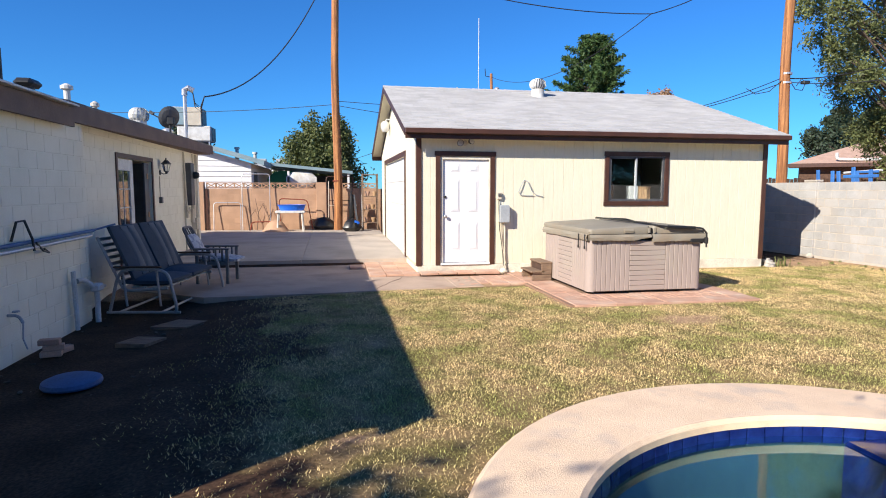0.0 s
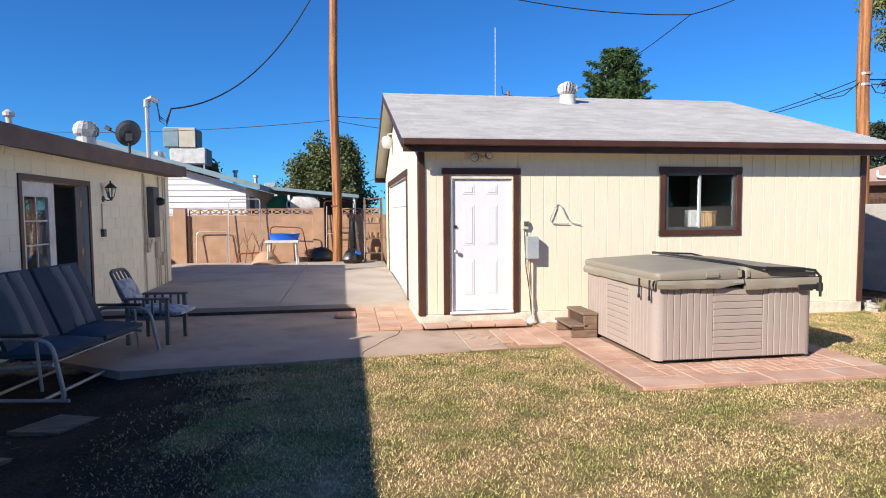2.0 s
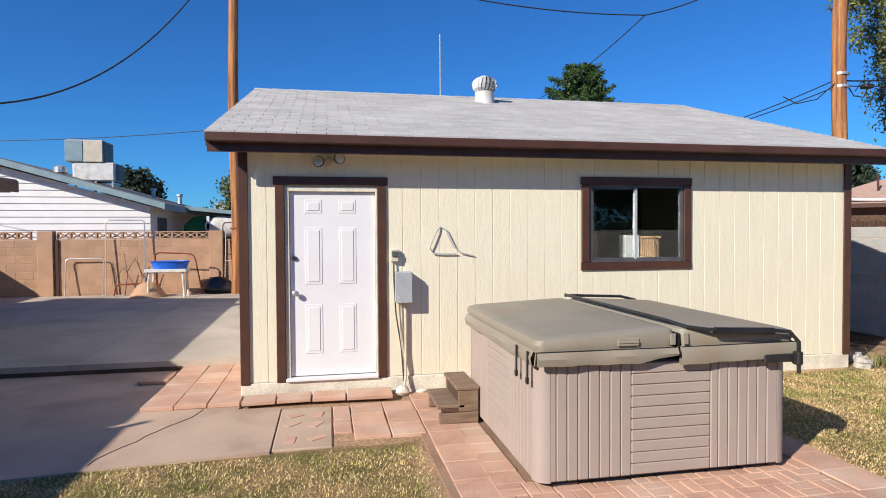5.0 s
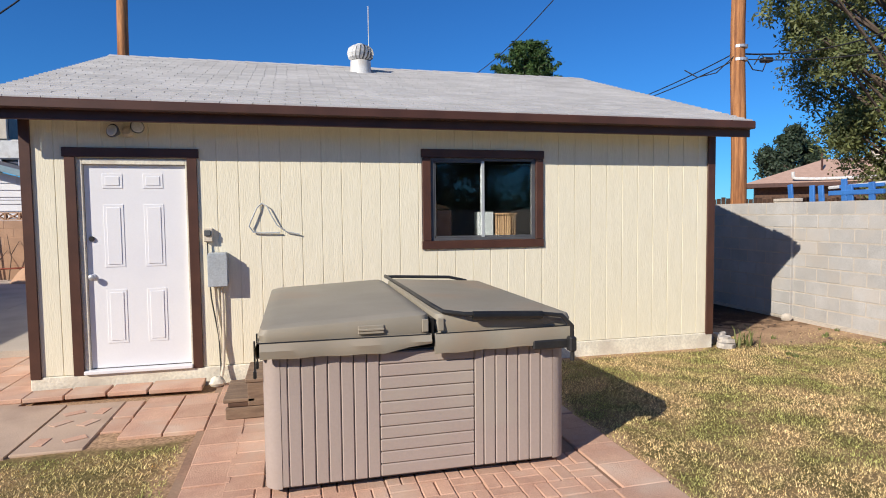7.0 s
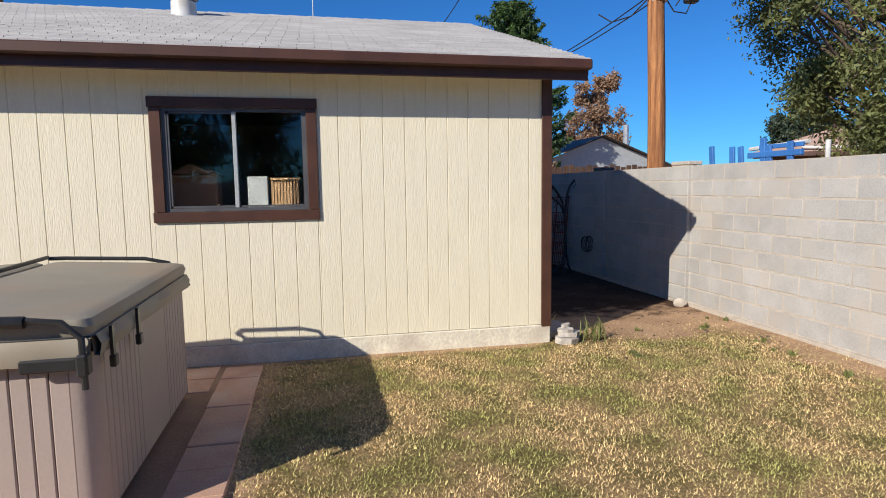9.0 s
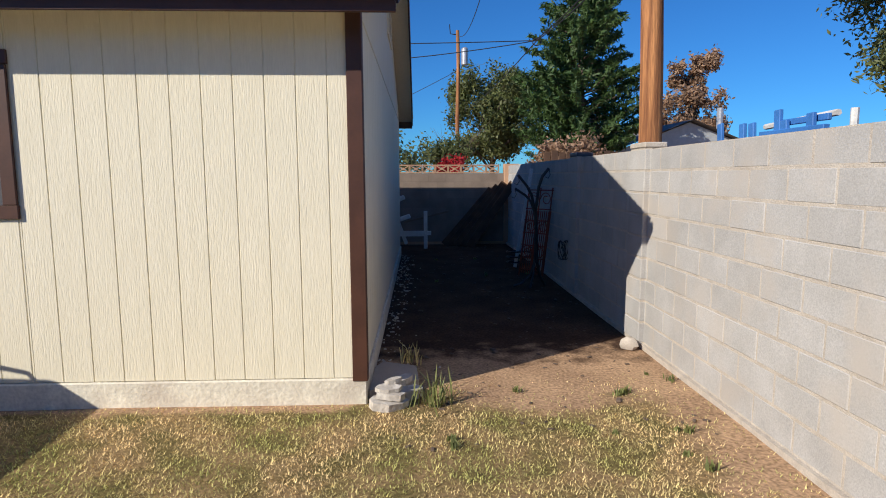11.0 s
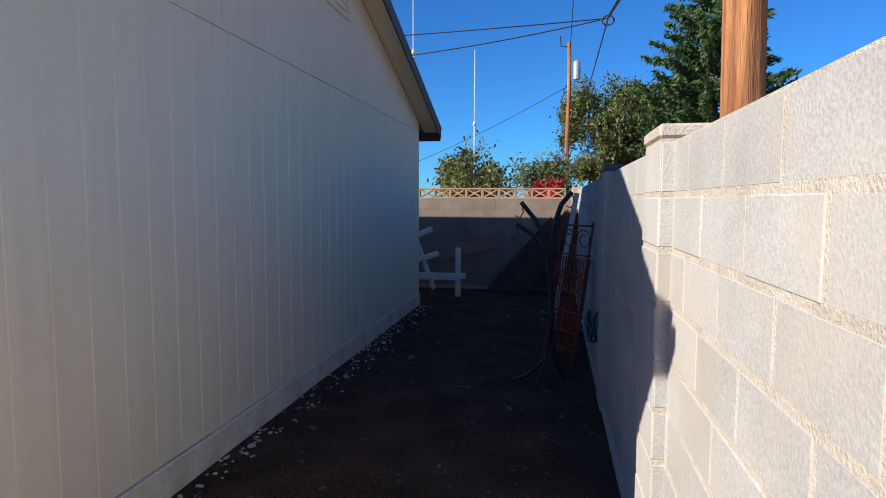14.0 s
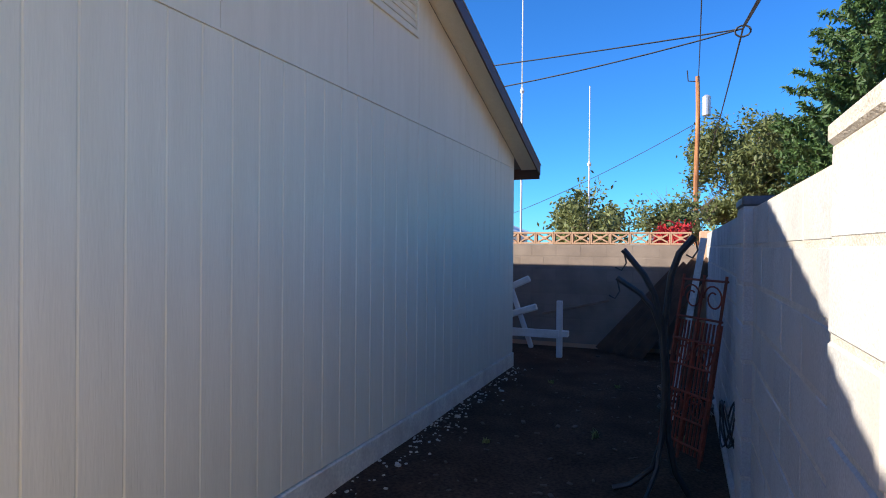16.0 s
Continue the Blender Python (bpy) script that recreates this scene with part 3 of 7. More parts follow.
deck = M()
for y0, y1 in ((EAVE_Y0, RIDGE_Y), (RIDGE_Y, EAVE_Y1)):
    z0, z1 = roof_z(y0), roof_z(y1)
    deck.add([(RX0, y0, z0), (RX1, y0, z0), (RX1, y1, z1), (RX0, y1, z1), (RX0, y0, z0 - 0.05), (RX1, y0, z0 - 0.05), (RX1, y1, z1 - 0.05), (RX0, y1, z1 - 0.05)],
             [(0, 1, 2, 3), (7, 6, 5, 4), (0, 4, 5, 1), (2, 6, 7, 3), (0, 3, 7, 4), (1, 5, 6, 2)])
roof = part("roof", deck, ROOFGREY, garage, "grey three-tab shingle roof")
for xa, xb in ((RX0, -0.002), (GW + 0.002, RX1)):
    for y0, y1 in ((EAVE_Y0 + 0.014, RIDGE_Y), (RIDGE_Y, EAVE_Y1 - 0.014)):
        z0, z1 = roof_z(y0) - 0.052, roof_z(y1) - 0.052
        part("soffit", M().add([(xa, y0, z0), (xb, y0, z0), (xb, y1, z1), (xa, y1, z1), (xa, y0, z0 - 0.012), (xb, y0, z0 - 0.012), (xb, y1, z1 - 0.012), (xa, y1, z1 - 0.012)],
                               [(0, 1, 2, 3), (7, 6, 5, 4), (0, 4, 5, 1), (2, 6, 7, 3), (0, 3, 7, 4), (1, 5, 6, 2)]), CREAM, garage)
part("soffit", M().box(0.0, GW, EAVE_Y0 + 0.014, 0.01, 2.70, 2.712), CREAM, garage)
fa = M().box(RX0, RX1, EAVE_Y0 - 0.012, EAVE_Y0 + 0.012, 2.612, 2.77, 0.004)
part("fascia", fa, BROWN, garage)
part("gutter_strip", M().box(RX0 - 0.005, RX1 + 0.005, EAVE_Y0 - 0.105, EAVE_Y0 - 0.014, 2.702, 2.797, 0.012), BROWN, garage)
part("fascia", M().box(RX0, RX1, EAVE_Y1 - 0.012, EAVE_Y1 + 0.012, 2.6, 2.78, 0.004), BROWN, garage)
for x in (RX0, RX1):
    rk = M()
    for y0, y1 in ((EAVE_Y0 + 0.014, RIDGE_Y), (RIDGE_Y, EAVE_Y1 - 0.014)):
        z0, z1 = roof_z(y0) + 0.003, roof_z(y1) + 0.003
        xa, xb = (x - 0.015, x + 0.004) if x < 1 else (x - 0.004, x + 0.015)
        rk.add([(xa, y0, z0), (xb, y0, z0), (xb, y1, z1), (xa, y1, z1), (xa, y0, z0 - 0.15), (xb, y0, z0 - 0.15), (xb, y1, z1 - 0.15), (xa, y1, z1 - 0.15)],
               [(0, 1, 2, 3), (7, 6, 5, 4), (0, 4, 5, 1), (2, 6, 7, 3), (0, 3, 7, 4), (1, 5, 6, 2)])
    part("rake_board", rk, BROWN, garage)
# corner boards
for x0, x1, y0, y1 in ((-0.02, 0.075, -0.026, -0.004), (GW - 0.085, GW + 0.022, -0.026, -0.004), (-0.026, -0.002, -0.002, 0.10), (GW + 0.002, GW + 0.024, -0.002, 0.055)):
    part("corner_board", M().box(x0, x1, y0, y1, FB - 0.02, 2.72, 0.004), BROWN, garage)

# door with trim, set back in its frame
door = part("door", M().box(0.502, 1.432, 0.042, 0.086, 0.212, 2.236, 0.003), DOORWHITE, garage, "white six-panel steel door, shut")
for cx0, cx1 in ((0.663, 0.846), (1.032, 1.217)):
    for z0, z1 in ((0.457, 0.998), (1.223, 1.846), (2.005, 2.151)):
        part("door_panel", M().box(cx0, cx1, 0.037, 0.043, z0, z1, 0.005), DOORWHITE, door)
        part("panel_field", M().box(cx0 + 0.028, cx1 - 0.028, 0.031, 0.0375, z0 + 0.028, z1 - 0.028, 0.006), DOORWHITE, door)
part("door_knob", M().lathe([(0.03, 0), (0.03, 0.01), (0.012, 0.015), (0.012, 0.035), (0.03, 0.045), (0.03, 0.065), (0.015, 0.075)], 0, 0, 0, 14, pose(0.55, 0.042, 1.13, 90, 0, 0)), GALV, door, "chrome door knob", True)
part("deadbolt", M().lathe([(0.026, 0), (0.026, 0.015), (0.02, 0.022)], 0, 0, 0, 14, pose(0.55, 0.042, 1.51, 90, 0, 0)), BLACK, door, "dark deadbolt", True)
for b in ((0.452, 0.499, 0.2, 2.296), (1.435, 1.453, 0.2, 2.296), (0.5, 1.434, 2.24, 2.296)):
    part("door_jamb", M().box(b[0], b[1], 0.004, 0.09, b[2], b[3], 0.003), FOUND, garage)
part("threshold", M().box(0.452, 1.453, -0.05, 0.05, 0.168, 0.205, 0.006), DOORWHITE, garage)
for b in ((0.355, 0.45, FB - 0.01, 2.306), (1.455, 1.55, FB - 0.01, 2.306), (0.335, 1.57, 2.308, 2.40)):
    part("door_trim", M().box(b[0], b[1], -0.024, 0.0, b[2], b[3], 0.004), BROWN, garage)

# window
win = part("window", M().box(3.98, 4.02, 0.0, 0.05, 1.42, 2.345).box(5.19, 5.23, 0.0, 0.05, 1.42, 2.345).box(4.02, 5.19, 0.0, 0.05, 1.42, 1.45).box(4.02, 5.19, 0.0, 0.05, 2.315, 2.345), DARKGREY, garage, "sliding window, dark inside, in a brown frame")
part("mullion", M().box(4.575, 4.61, -0.004, 0.046, 1.45, 2.315, 0.003), GREYMETAL, win)
part("sash_frame", M().box(4.022, 4.04, 0.006, 0.03, 1.452, 2.313).box(4.022, 4.575, 0.006, 0.03, 1.452, 1.47).box(4.022, 4.575, 0.006, 0.03, 2.295, 2.313).box(4.61, 5.188, 0.012, 0.034, 1.452, 1.47), DARKGREY, win)
for a, b, y in ((4.04, 4.575, 0.02), (4.61, 5.19, 0.028)):
    p = part("pane", M().box(a, b, y, y + 0.004, 1.47, 2.3), GLASS, win)
    p.visible_shadow = False
for b in ((3.885, 3.978, 1.42, 2.345), (5.232, 5.325, 1.42, 2.345), (3.87, 5.335, 2.347, 2.44), (3.875, 5.33, 1.325, 1.418)):
    part("window_trim", M().box(b[0], b[1], -0.026, 0.0, b[2], b[3], 0.004), BROWN, garage)

# things kept inside, seen through the glass
solid("storage_cabinet", M().box(3.93, 4.35, 0.5, 0.8, 0.12, 1.77, 0.01).add([(3.92, 0.49, 1.775), (4.36, 0.49, 1.775), (4.10, 0.49, 1.87), (3.92, 0.81, 1.775), (4.36, 0.81, 1.775), (4.10, 0.81, 1.87)], [(0, 1, 2), (5, 4, 3), (0, 2, 5, 3), (1, 4, 5, 2), (0, 3, 4, 1)]), DARKCARD, "brown cabinet with a peaked top behind the window glass", "cabinet")
shelf_in = thing("workbench", (4.5, 0.3, 0.12), "wooden bench under the window inside the garage", "bench")
part("bench_top", M().box(-0.1, 1.0, 0, 0.6, 1.2, 1.24), OLDWOOD, shelf_in)
for lx in (-0.08, 0.92):
    part("leg", M().box(lx, lx + 0.06, 0.02, 0.08, 0, 1.2), OLDWOOD, shelf_in)
    part("leg", M().box(lx, lx + 0.06, 0.5, 0.56, 0, 1.2), OLDWOOD, shelf_in)
solid("white_box", M().box(4.65, 4.84, 0.36, 0.54, 1.362, 1.74, 0.006), GREYMETAL, "white paper carton on the bench", "box")
bk = M()
for k in range(9):
    bk.box(4.87 + 0.03 * k, 4.893 + 0.03 * k, 0.38, 0.52, 1.362, 1.72)
solid("wicker_basket", bk.box(4.865, 5.145, 0.36, 0.54, 1.362, 1.38).box(4.865, 5.145, 0.36, 0.54, 1.705, 1.725), CARDBOARD, "slatted tan basket on the bench", "basket")
solid("paper_roll", M().lathe([(0.0, 0), (0.05, 0), (0.05, 0.12), (0.0, 0.12)], 0, 0, 0, 14, pose(4.78, 0.28, 1.412, 0, 90, 20)), WHITEMETAL, "roll of white paper on the bench", "roll")

# sectional garage door on the gable side
gdoor = part("garage_door", M().box(0.05, 0.08, 1.95, 6.75, 0.14, 2.4), GARAGEWHITE, garage, "white sectional garage door, shut")
for r in range(4):
    for c in range(8):
        y0, z0 = 1.98 + c * 0.597, 0.17 + r * 0.56
        part("door_panel", M().box(0.036, 0.052, y0, y0 + 0.55, z0, z0 + 0.50, 0.01), GARAGEWHITE, gdoor)
for y0, y1, z0, z1 in ((1.83, 1.948, 0.12, 2.402), (6.752, 6.87, 0.12, 2.402), (1.80, 6.90, 2.404, 2.52)):
    part("garage_door_trim", M().box(-0.024, 0.004, y0, y1, z0, z1, 0.004), BROWN, garage)
ins = part("gable_lamp", M().lathe([(0.07, 0), (0.09, 0.02), (0.12, 0.10), (0.12, 0.22), (0.09, 0.27), (0.05, 0.29)], -0.14, 5.25, 3.24, 14), WHITEMETAL, garage, "white round gable lamp", True)
part("lamp_arm", M().tube([(-0.14, 5.25, 3.50), (-0.1, 5.25, 3.58), (0.0, 5.25, 3.58)], 0.02, 6), WHITEMETAL, ins)
# gable louvre and seam flashing on the passage side
vent = part("gable_vent", M().box(GW - 0.005, GW + 0.02, 3.9, 4.9, 3.45, 3.50).box(GW - 0.005, GW + 0.02, 3.9, 3.95, 3.5, 3.82).box(GW - 0.005, GW + 0.02, 4.85, 4.9, 3.5, 3.82).box(GW - 0.005, GW + 0.02, 3.9, 4.9, 3.82, 3.86), CREAM_SIDE, garage)
for k in range(5):
    part("slat", M().box(GW - 0.004, GW + 0.014, 3.95, 4.85, 3.52 + k * 0.062, 3.535 + k * 0.062), CREAM_SIDE, vent)
part("seam_flashing", M().box(GW - 0.004, GW + 0.006, 0.06, GD - 0.02, 2.71, 2.722), CREAM_SIDE, garage)

# turbine vent on the roof
tv = part("turbine_vent", M().lathe([(0.20, -0.1), (0.17, 0.0), (0.165, 0.17), (0.15, 0.18)], 3.6, 3.35, roof_z(3.35) + 0.0, 20), WHITEMETAL, garage, "white metal turbine vent", True)
for k in range(18):
    a = 2 * math.pi * k / 18
    fin = M()
    prof = [(0.155, 0.19), (0.20, 0.23), (0.215, 0.30), (0.20, 0.37), (0.14, 0.42), (0.05, 0.44)]
    vs = []
    for i, (r, z) in enumerate(prof):
        for da in (0.0, 0.24):
            vs.append((3.6 + (r - da * 0.08) * math.cos(a + da + i * 0.05), 3.35 + (r - da * 0.08) * math.sin(a + da + i * 0.05), roof_z(3.35) + z))
    fin.add(vs, [(2 * i, 2 * i + 1, 2 * i + 3, 2 * i + 2) for i in range(5)])
    part("fin", fin, WHITEMETAL, tv)
part("core", M().lathe([(0.13, 0.18), (0.15, 0.30), (0.10, 0.40), (0.02, 0.43)], 3.6, 3.35, roof_z(3.35), 14), DARKGREY, tv)
part("top_disc", M().lathe([(0.07, 0.43), (0.07, 0.45), (0.02, 0.46)], 3.6, 3.35, roof_z(3.35), 14), WHITEMETAL, tv)

# ---------------------------------------------------------------- block walls
def block_wall(name, ax, fixed, thick, u0, u1, z0, courses, stuff_mat, piece_mat, label, near, step=0.4064, lift=0.2032, far=None):
    """A running-bond wall along x or y; blocks with u inside near become parts, the rest one mesh."""
    w = M()
    core = thick - 0.012
    if ax == "y":
        w.box(fixed + 0.003, fixed + core, u0, u1, z0 - 0.1, z0 + courses * lift - 0.006)
    else:
        w.box(u0, u1, fixed + 0.003, fixed + core, z0 - 0.1, z0 + courses * lift - 0.006)
    ob = solid(name, w, MORTAR if stuff_mat is BLOCK_J else TANBLOCK_J, label, "wall", "structure")
    full, rest, beyond, g = {}, M(), M(), 0.0075
    for c in range(courses):
        u = u0 - (step / 2 if c % 2 else 0)
        while u < u1 - 0.02:
            a, b = max(u, u0) + 0.005, min(u + step, u1) - 0.005
            u += step
            if b - a < 0.03:
                continue
            za, zb = z0 + c * lift + g, z0 + (c + 1) * lift - g
            if near[0] < (a + b) / 2 < near[1]:
                size = round(b - a, 3)
                if size not in full:
                    q = M()
                    if ax == "y":
                        q.box(0, thick, 0, size, 0, zb - za, 0.006)
                    else:
                        q.box(0, size, 0, thick, 0, zb - za, 0.006)
                    full[size] = q.mesh("block")
                    full[size].materials.append(piece_mat)
                o = new("block", full[size])
                o.parent = ob
                off = random.uniform(-0.002, 0.003)
                o.location = (fixed + off, a, za) if ax == "y" else (a, fixed + off, za)
            elif far and a > far[0]:
                beyond.box(a, b, fixed, fixed + thick, za, zb, 0.006)
            elif ax == "y":
                rest.box(fixed, fixed + thick, a, b, za, zb, 0.006)
            else:
                rest.box(a, b, fixed, fixed + thick, za, zb, 0.006)
    if rest.v:
        o = part("blockwork", rest, stuff_mat, ob)
        tagged(o, kind="stuff")
    # blocks past far[0] take the colour with painted shade
    if far:
        beyond.box(far[0] + 0.4, u1, fixed + 0.0015, fixed + 0.01, z0, z0 + courses * lift - 0.004)
        tagged(part("blockwork", beyond, far[1], ob, "grey-brown blocks with the passage shade painted in"), kind="stuff")
    return ob


def lattice_course(parent, u0, u1, y0, y1, z0, material, skip=()):
    """Open screen blocks along x: a frame with crossed bars."""
    me, w = None, 0.3
    u = u0
    while u + w <= u1 + 0.01:
        if me is None:
            q = M()
            t, h = 0.028, 0.2
            q.box(0, w, 0, y1 - y0, 0, t, 0.003).box(0, w, 0, y1 - y0, h - t, h, 0.003).box(0, t * 0.7, 0, y1 - y0, t, h - t).box(w - t * 0.7, w, 0, y1 - y0, t, h - t)
            for s in (1, -1):
                q.box(-0.13, 0.13, 0.004, y1 - y0 - 0.004, -0.011, 0.011, 0, pose(w / 2, 0, h / 2, 0, s * 29, 0))
            q.box(w / 2 - 0.035, w / 2 + 0.035, 0.002, y1 - y0 - 0.002, h / 2 - 0.03, h / 2 + 0.03, 0.008)
            me = q.mesh("screen_block")
            me.materials.append(material)
        o = new("screen_block", me)
        o.parent = parent
        o.location = (u, y0, z0)
        u += w + 0.004

# ---------------------------------------------------------------- left house
house = thing("house", (-5.18, 0, 0), "cream block house with brown fascia, patio door ajar", "house")
HE = 2.62
hw = M()
sl_o = (-0.58, 1.38, 0.02, 2.19)
wall_with_holes(hw, -2.7, 5.75, -0.2, 2.72, [sl_o], lambda a, b, c, d: hw.box(-0.2, -0.004, a, b, c, d))
hw.box(-9.0, -0.2, 5.55, 5.75, -0.2, 2.72)
main_wall = part("wall", hw, STUCCO, house)
hr = M()
for c in range(14):
    y = -2.7 - (0.2 if c % 2 else 0)
    while y < 5.74:
        a, b, za, zb = max(y, -2.7) + 0.003, min(y + 0.4, 5.75) - 0.003, -0.12 + c * 0.2 + 0.002, -0.12 + (c + 1) * 0.2 - 0.002
        y += 0.4
        if b - a < 0.05:
            continue
        wall_with_holes(hr, a, b, za, zb, [h for h in (sl_o,) if not (h[0] >= b or h[1] <= a or h[2] >= zb or h[3] <= za)] and [(max(a, sl_o[0]), min(b, sl_o[1]), sl_o[2], sl_o[3])] or [],
                        lambda p, q, r, s: hr.box(-0.012, 0.0, p, q, r, s, 0.003))
tagged(part("painted_block", hr, STUCCO, main_wall), kind="stuff")
nearwall = part("near_wall", M().box(-0.3, 0.27, -9.75, -2.72, -0.3, 2.5), STUCCO, house)
nb = None
for c in range(13):
    y = -6.4 - (0.2 if c % 2 else 0)
    while y < -2.74:
        a, b = y, min(y + 0.4, -2.70)
        y += 0.4
        if b - a < 0.05:
            continue
        q = M().box(0, 0.014, 0.003, b - a - 0.003, 0.003, 0.197, 0.004)
        o = part("block", q, STUCCO, nearwall)
        o.location = (0.262, a, -0.12 + c * 0.2)
# floor, back and inner walls
part("inner_wall", M().box(-3.2, -3.1, -2.7, 5.55, 0.0, 2.6), INTERIOR, house)
part("inner_floor", M().box(-3.2, -0.2, -2.7, 5.55, -0.1, 0.02), INTERIOR, house)
part("inner_ceiling", M().box(-3.2, -0.2, -2.7, 5.55, 2.5, 2.55), INTERIOR, house)
part("end_wall", M().box(-8.0, 0.27, -9.75, -9.6, -0.3, 2.5), STUCCO, house)
# roof: low slope rising away from the yard
hroof = M()
for y0, y1, xe, ze in ((-9.9, -6.5, 0.16, 2.60), (-6.5, -3.28, 0.40, 2.66), (-3.28, 5.95, 0.34, 2.74)):
    xr, zr = -5.2, ze + 1.05
    hroof.add([(xe, y0, ze), (xe, y1, ze + (0.08 if y1 > 0 else 0)), (xr, y1, zr), (xr, y0, zr), (xe, y0, ze - 0.05), (xe, y1, ze - 0.05 + (0.08 if y1 > 0 else 0)), (xr, y1, zr - 0.2), (xr, y0, zr - 0.2)],
              [(0, 1, 2, 3), (7, 6, 5, 4), (0, 4, 5, 1), (1, 5, 6, 2), (2, 6, 7, 3), (3, 7, 4, 0)])
hro = part("roof", hroof, HOUSESHINGLE, house, "weathered dark shingle roof")
rows = M()
for k in range(26):
    d0 = k * 0.16
    y = -3.28 - random.uniform(0, 0.3)
    while y < 5.95:
        y1 = min(y + 0.31, 5.95)
        ya = max(y, -3.28)
        if y1 - ya > 0.04:
            e = lambda yy: 2.74 + 0.08 * (yy + 3.28) / 9.23
            s0, s1 = d0 / 5.54, (d0 + 0.17) / 5.54
            t = 0.012 + random.uniform(0, 0.006)
            p = lambda s, yy, up: (0.35 + s * -5.54, yy, e(yy) + s * (3.79 - e(yy)) + up)
            rows.add([p(s0, ya + 0.004, t), p(s0, y1 - 0.004, t), p(s1, y1 - 0.004, 0.004), p(s1, ya + 0.004, 0.004), p(s0, ya + 0.004, -0.01), p(s0, y1 - 0.004, -0.01)], [(0, 1, 2, 3), (0, 4, 5, 1)])
        y += 0.31
tagged(part("shingles", rows, HOUSESHINGLE, hro), kind="stuff")
fs = M()
xe = 0.35
fs.add([(xe, -3.27, 2.50), (xe, 5.96, 2.60), (xe, 5.96, 2.81), (xe, -3.27, 2.73), (xe - 0.03, -3.27, 2.50), (xe - 0.03, 5.96, 2.60), (xe - 0.03, 5.96, 2.81), (xe - 0.03, -3.27, 2.73)],
       [(0, 1, 2, 3), (7, 6, 5, 4), (0, 4, 5, 1), (1, 5, 6, 2), (2, 6, 7, 3), (3, 7, 4, 0)])
part("fascia", fs, HOUSE_BROWN, house)
part("fascia", M().box(0.38, 0.42, -9.9, -3.29, 2.42, 2.66, 0.006), HOUSE_BROWN, house)
part("drip_edge", M().box(0.34, 0.49, -9.9, -3.30, 2.665, 2.69, 0.004), WHITEMETAL, house)
part("soffit", M().box(-0.004, 0.32, -2.7, 5.75, 2.58, 2.60), HOUSE_BROWN, house)
part("rake_board", M().add([(0.35, 5.965, 2.60), (0.35, 5.965, 2.81), (-5.2, 5.965, 3.8), (-5.2, 5.965, 3.55), (0.35, 5.985, 2.60), (0.35, 5.985, 2.81), (-5.2, 5.985, 3.8), (-5.2, 5.985, 3.55)],
                           [(0, 1, 2, 3), (7, 6, 5, 4), (0, 4, 5, 1), (1, 5, 6, 2), (3, 2, 6, 7), (0, 3, 7, 4)]), HOUSE_BROWN, house)
part("gable_infill", M().add([(-0.1, 5.7, 2.7), (-5.2, 5.7, 2.7), (-5.2, 5.7, 3.7), (-0.1, 5.7, 2.75), (-0.1, 5.75, 2.7), (-5.2, 5.75, 2.7), (-5.2, 5.75, 3.7), (-0.1, 5.75, 2.75)], [(0, 1, 2, 3), (7, 6, 5, 4), (0, 4, 5, 1), (3, 2, 6, 7)]), STUCCO, house)
# patio door: a glazed leaf, an open doorway and a leaf swung inwards
pd = part("patio_door_frame", M().box(-0.03, 0.02, -0.66, -0.582, 0.0, 2.27, 0.004).box(-0.03, 0.02, 1.382, 1.46, 0.0, 2.27, 0.004).box(-0.03, 0.02, -0.582, 1.382, 2.192, 2.27, 0.004), BROWN, house)
lf = M()
wall_with_holes(lf, -0.57, 0.38, 0.03, 2.18, [(-0.42, 0.20, 0.35, 1.98)], lambda a, b, c, d: lf.box(-0.09, -0.045, a, b, c, d))
leaf = part("door_leaf", lf, WHITEMETAL, house, "white glazed patio door leaf")
for k in range(1, 5):
    part("glazing_bar", M().box(-0.078, -0.056, -0.42, 0.20, 0.35 + k * 0.326 - 0.01, 0.35 + k * 0.326 + 0.01), WHITEMETAL, leaf)
part("glazing_bar", M().box(-0.078, -0.056, -0.12, -0.10, 0.35, 1.98), WHITEMETAL, leaf)
part("pane", M().box(-0.07, -0.064, -0.42, 0.20, 0.35, 1.98), GLASS, leaf)
part("door_leaf", M().box(-0.95, -0.11, 1.31, 1.355, 0.04, 2.16, 0.004), DARKGREY, house, "dark grey door leaf swung open")
part("door_leaf", M().box(-0.07, -0.03, 1.02, 1.30, 0.04, 2.16, 0.004), DARKGREY, house, "narrow dark screen door edge")
for z in (0.35, 1.1, 1.85):
    part("hinge", M().box(-0.028, -0.018, 1.14, 1.2, z, z + 0.11, 0.002), CARDBOARD, house)
part("curtain", M().box(-0.35, -0.33, 0.42, 0.75, 0.05, 2.15), CUSHION, house)

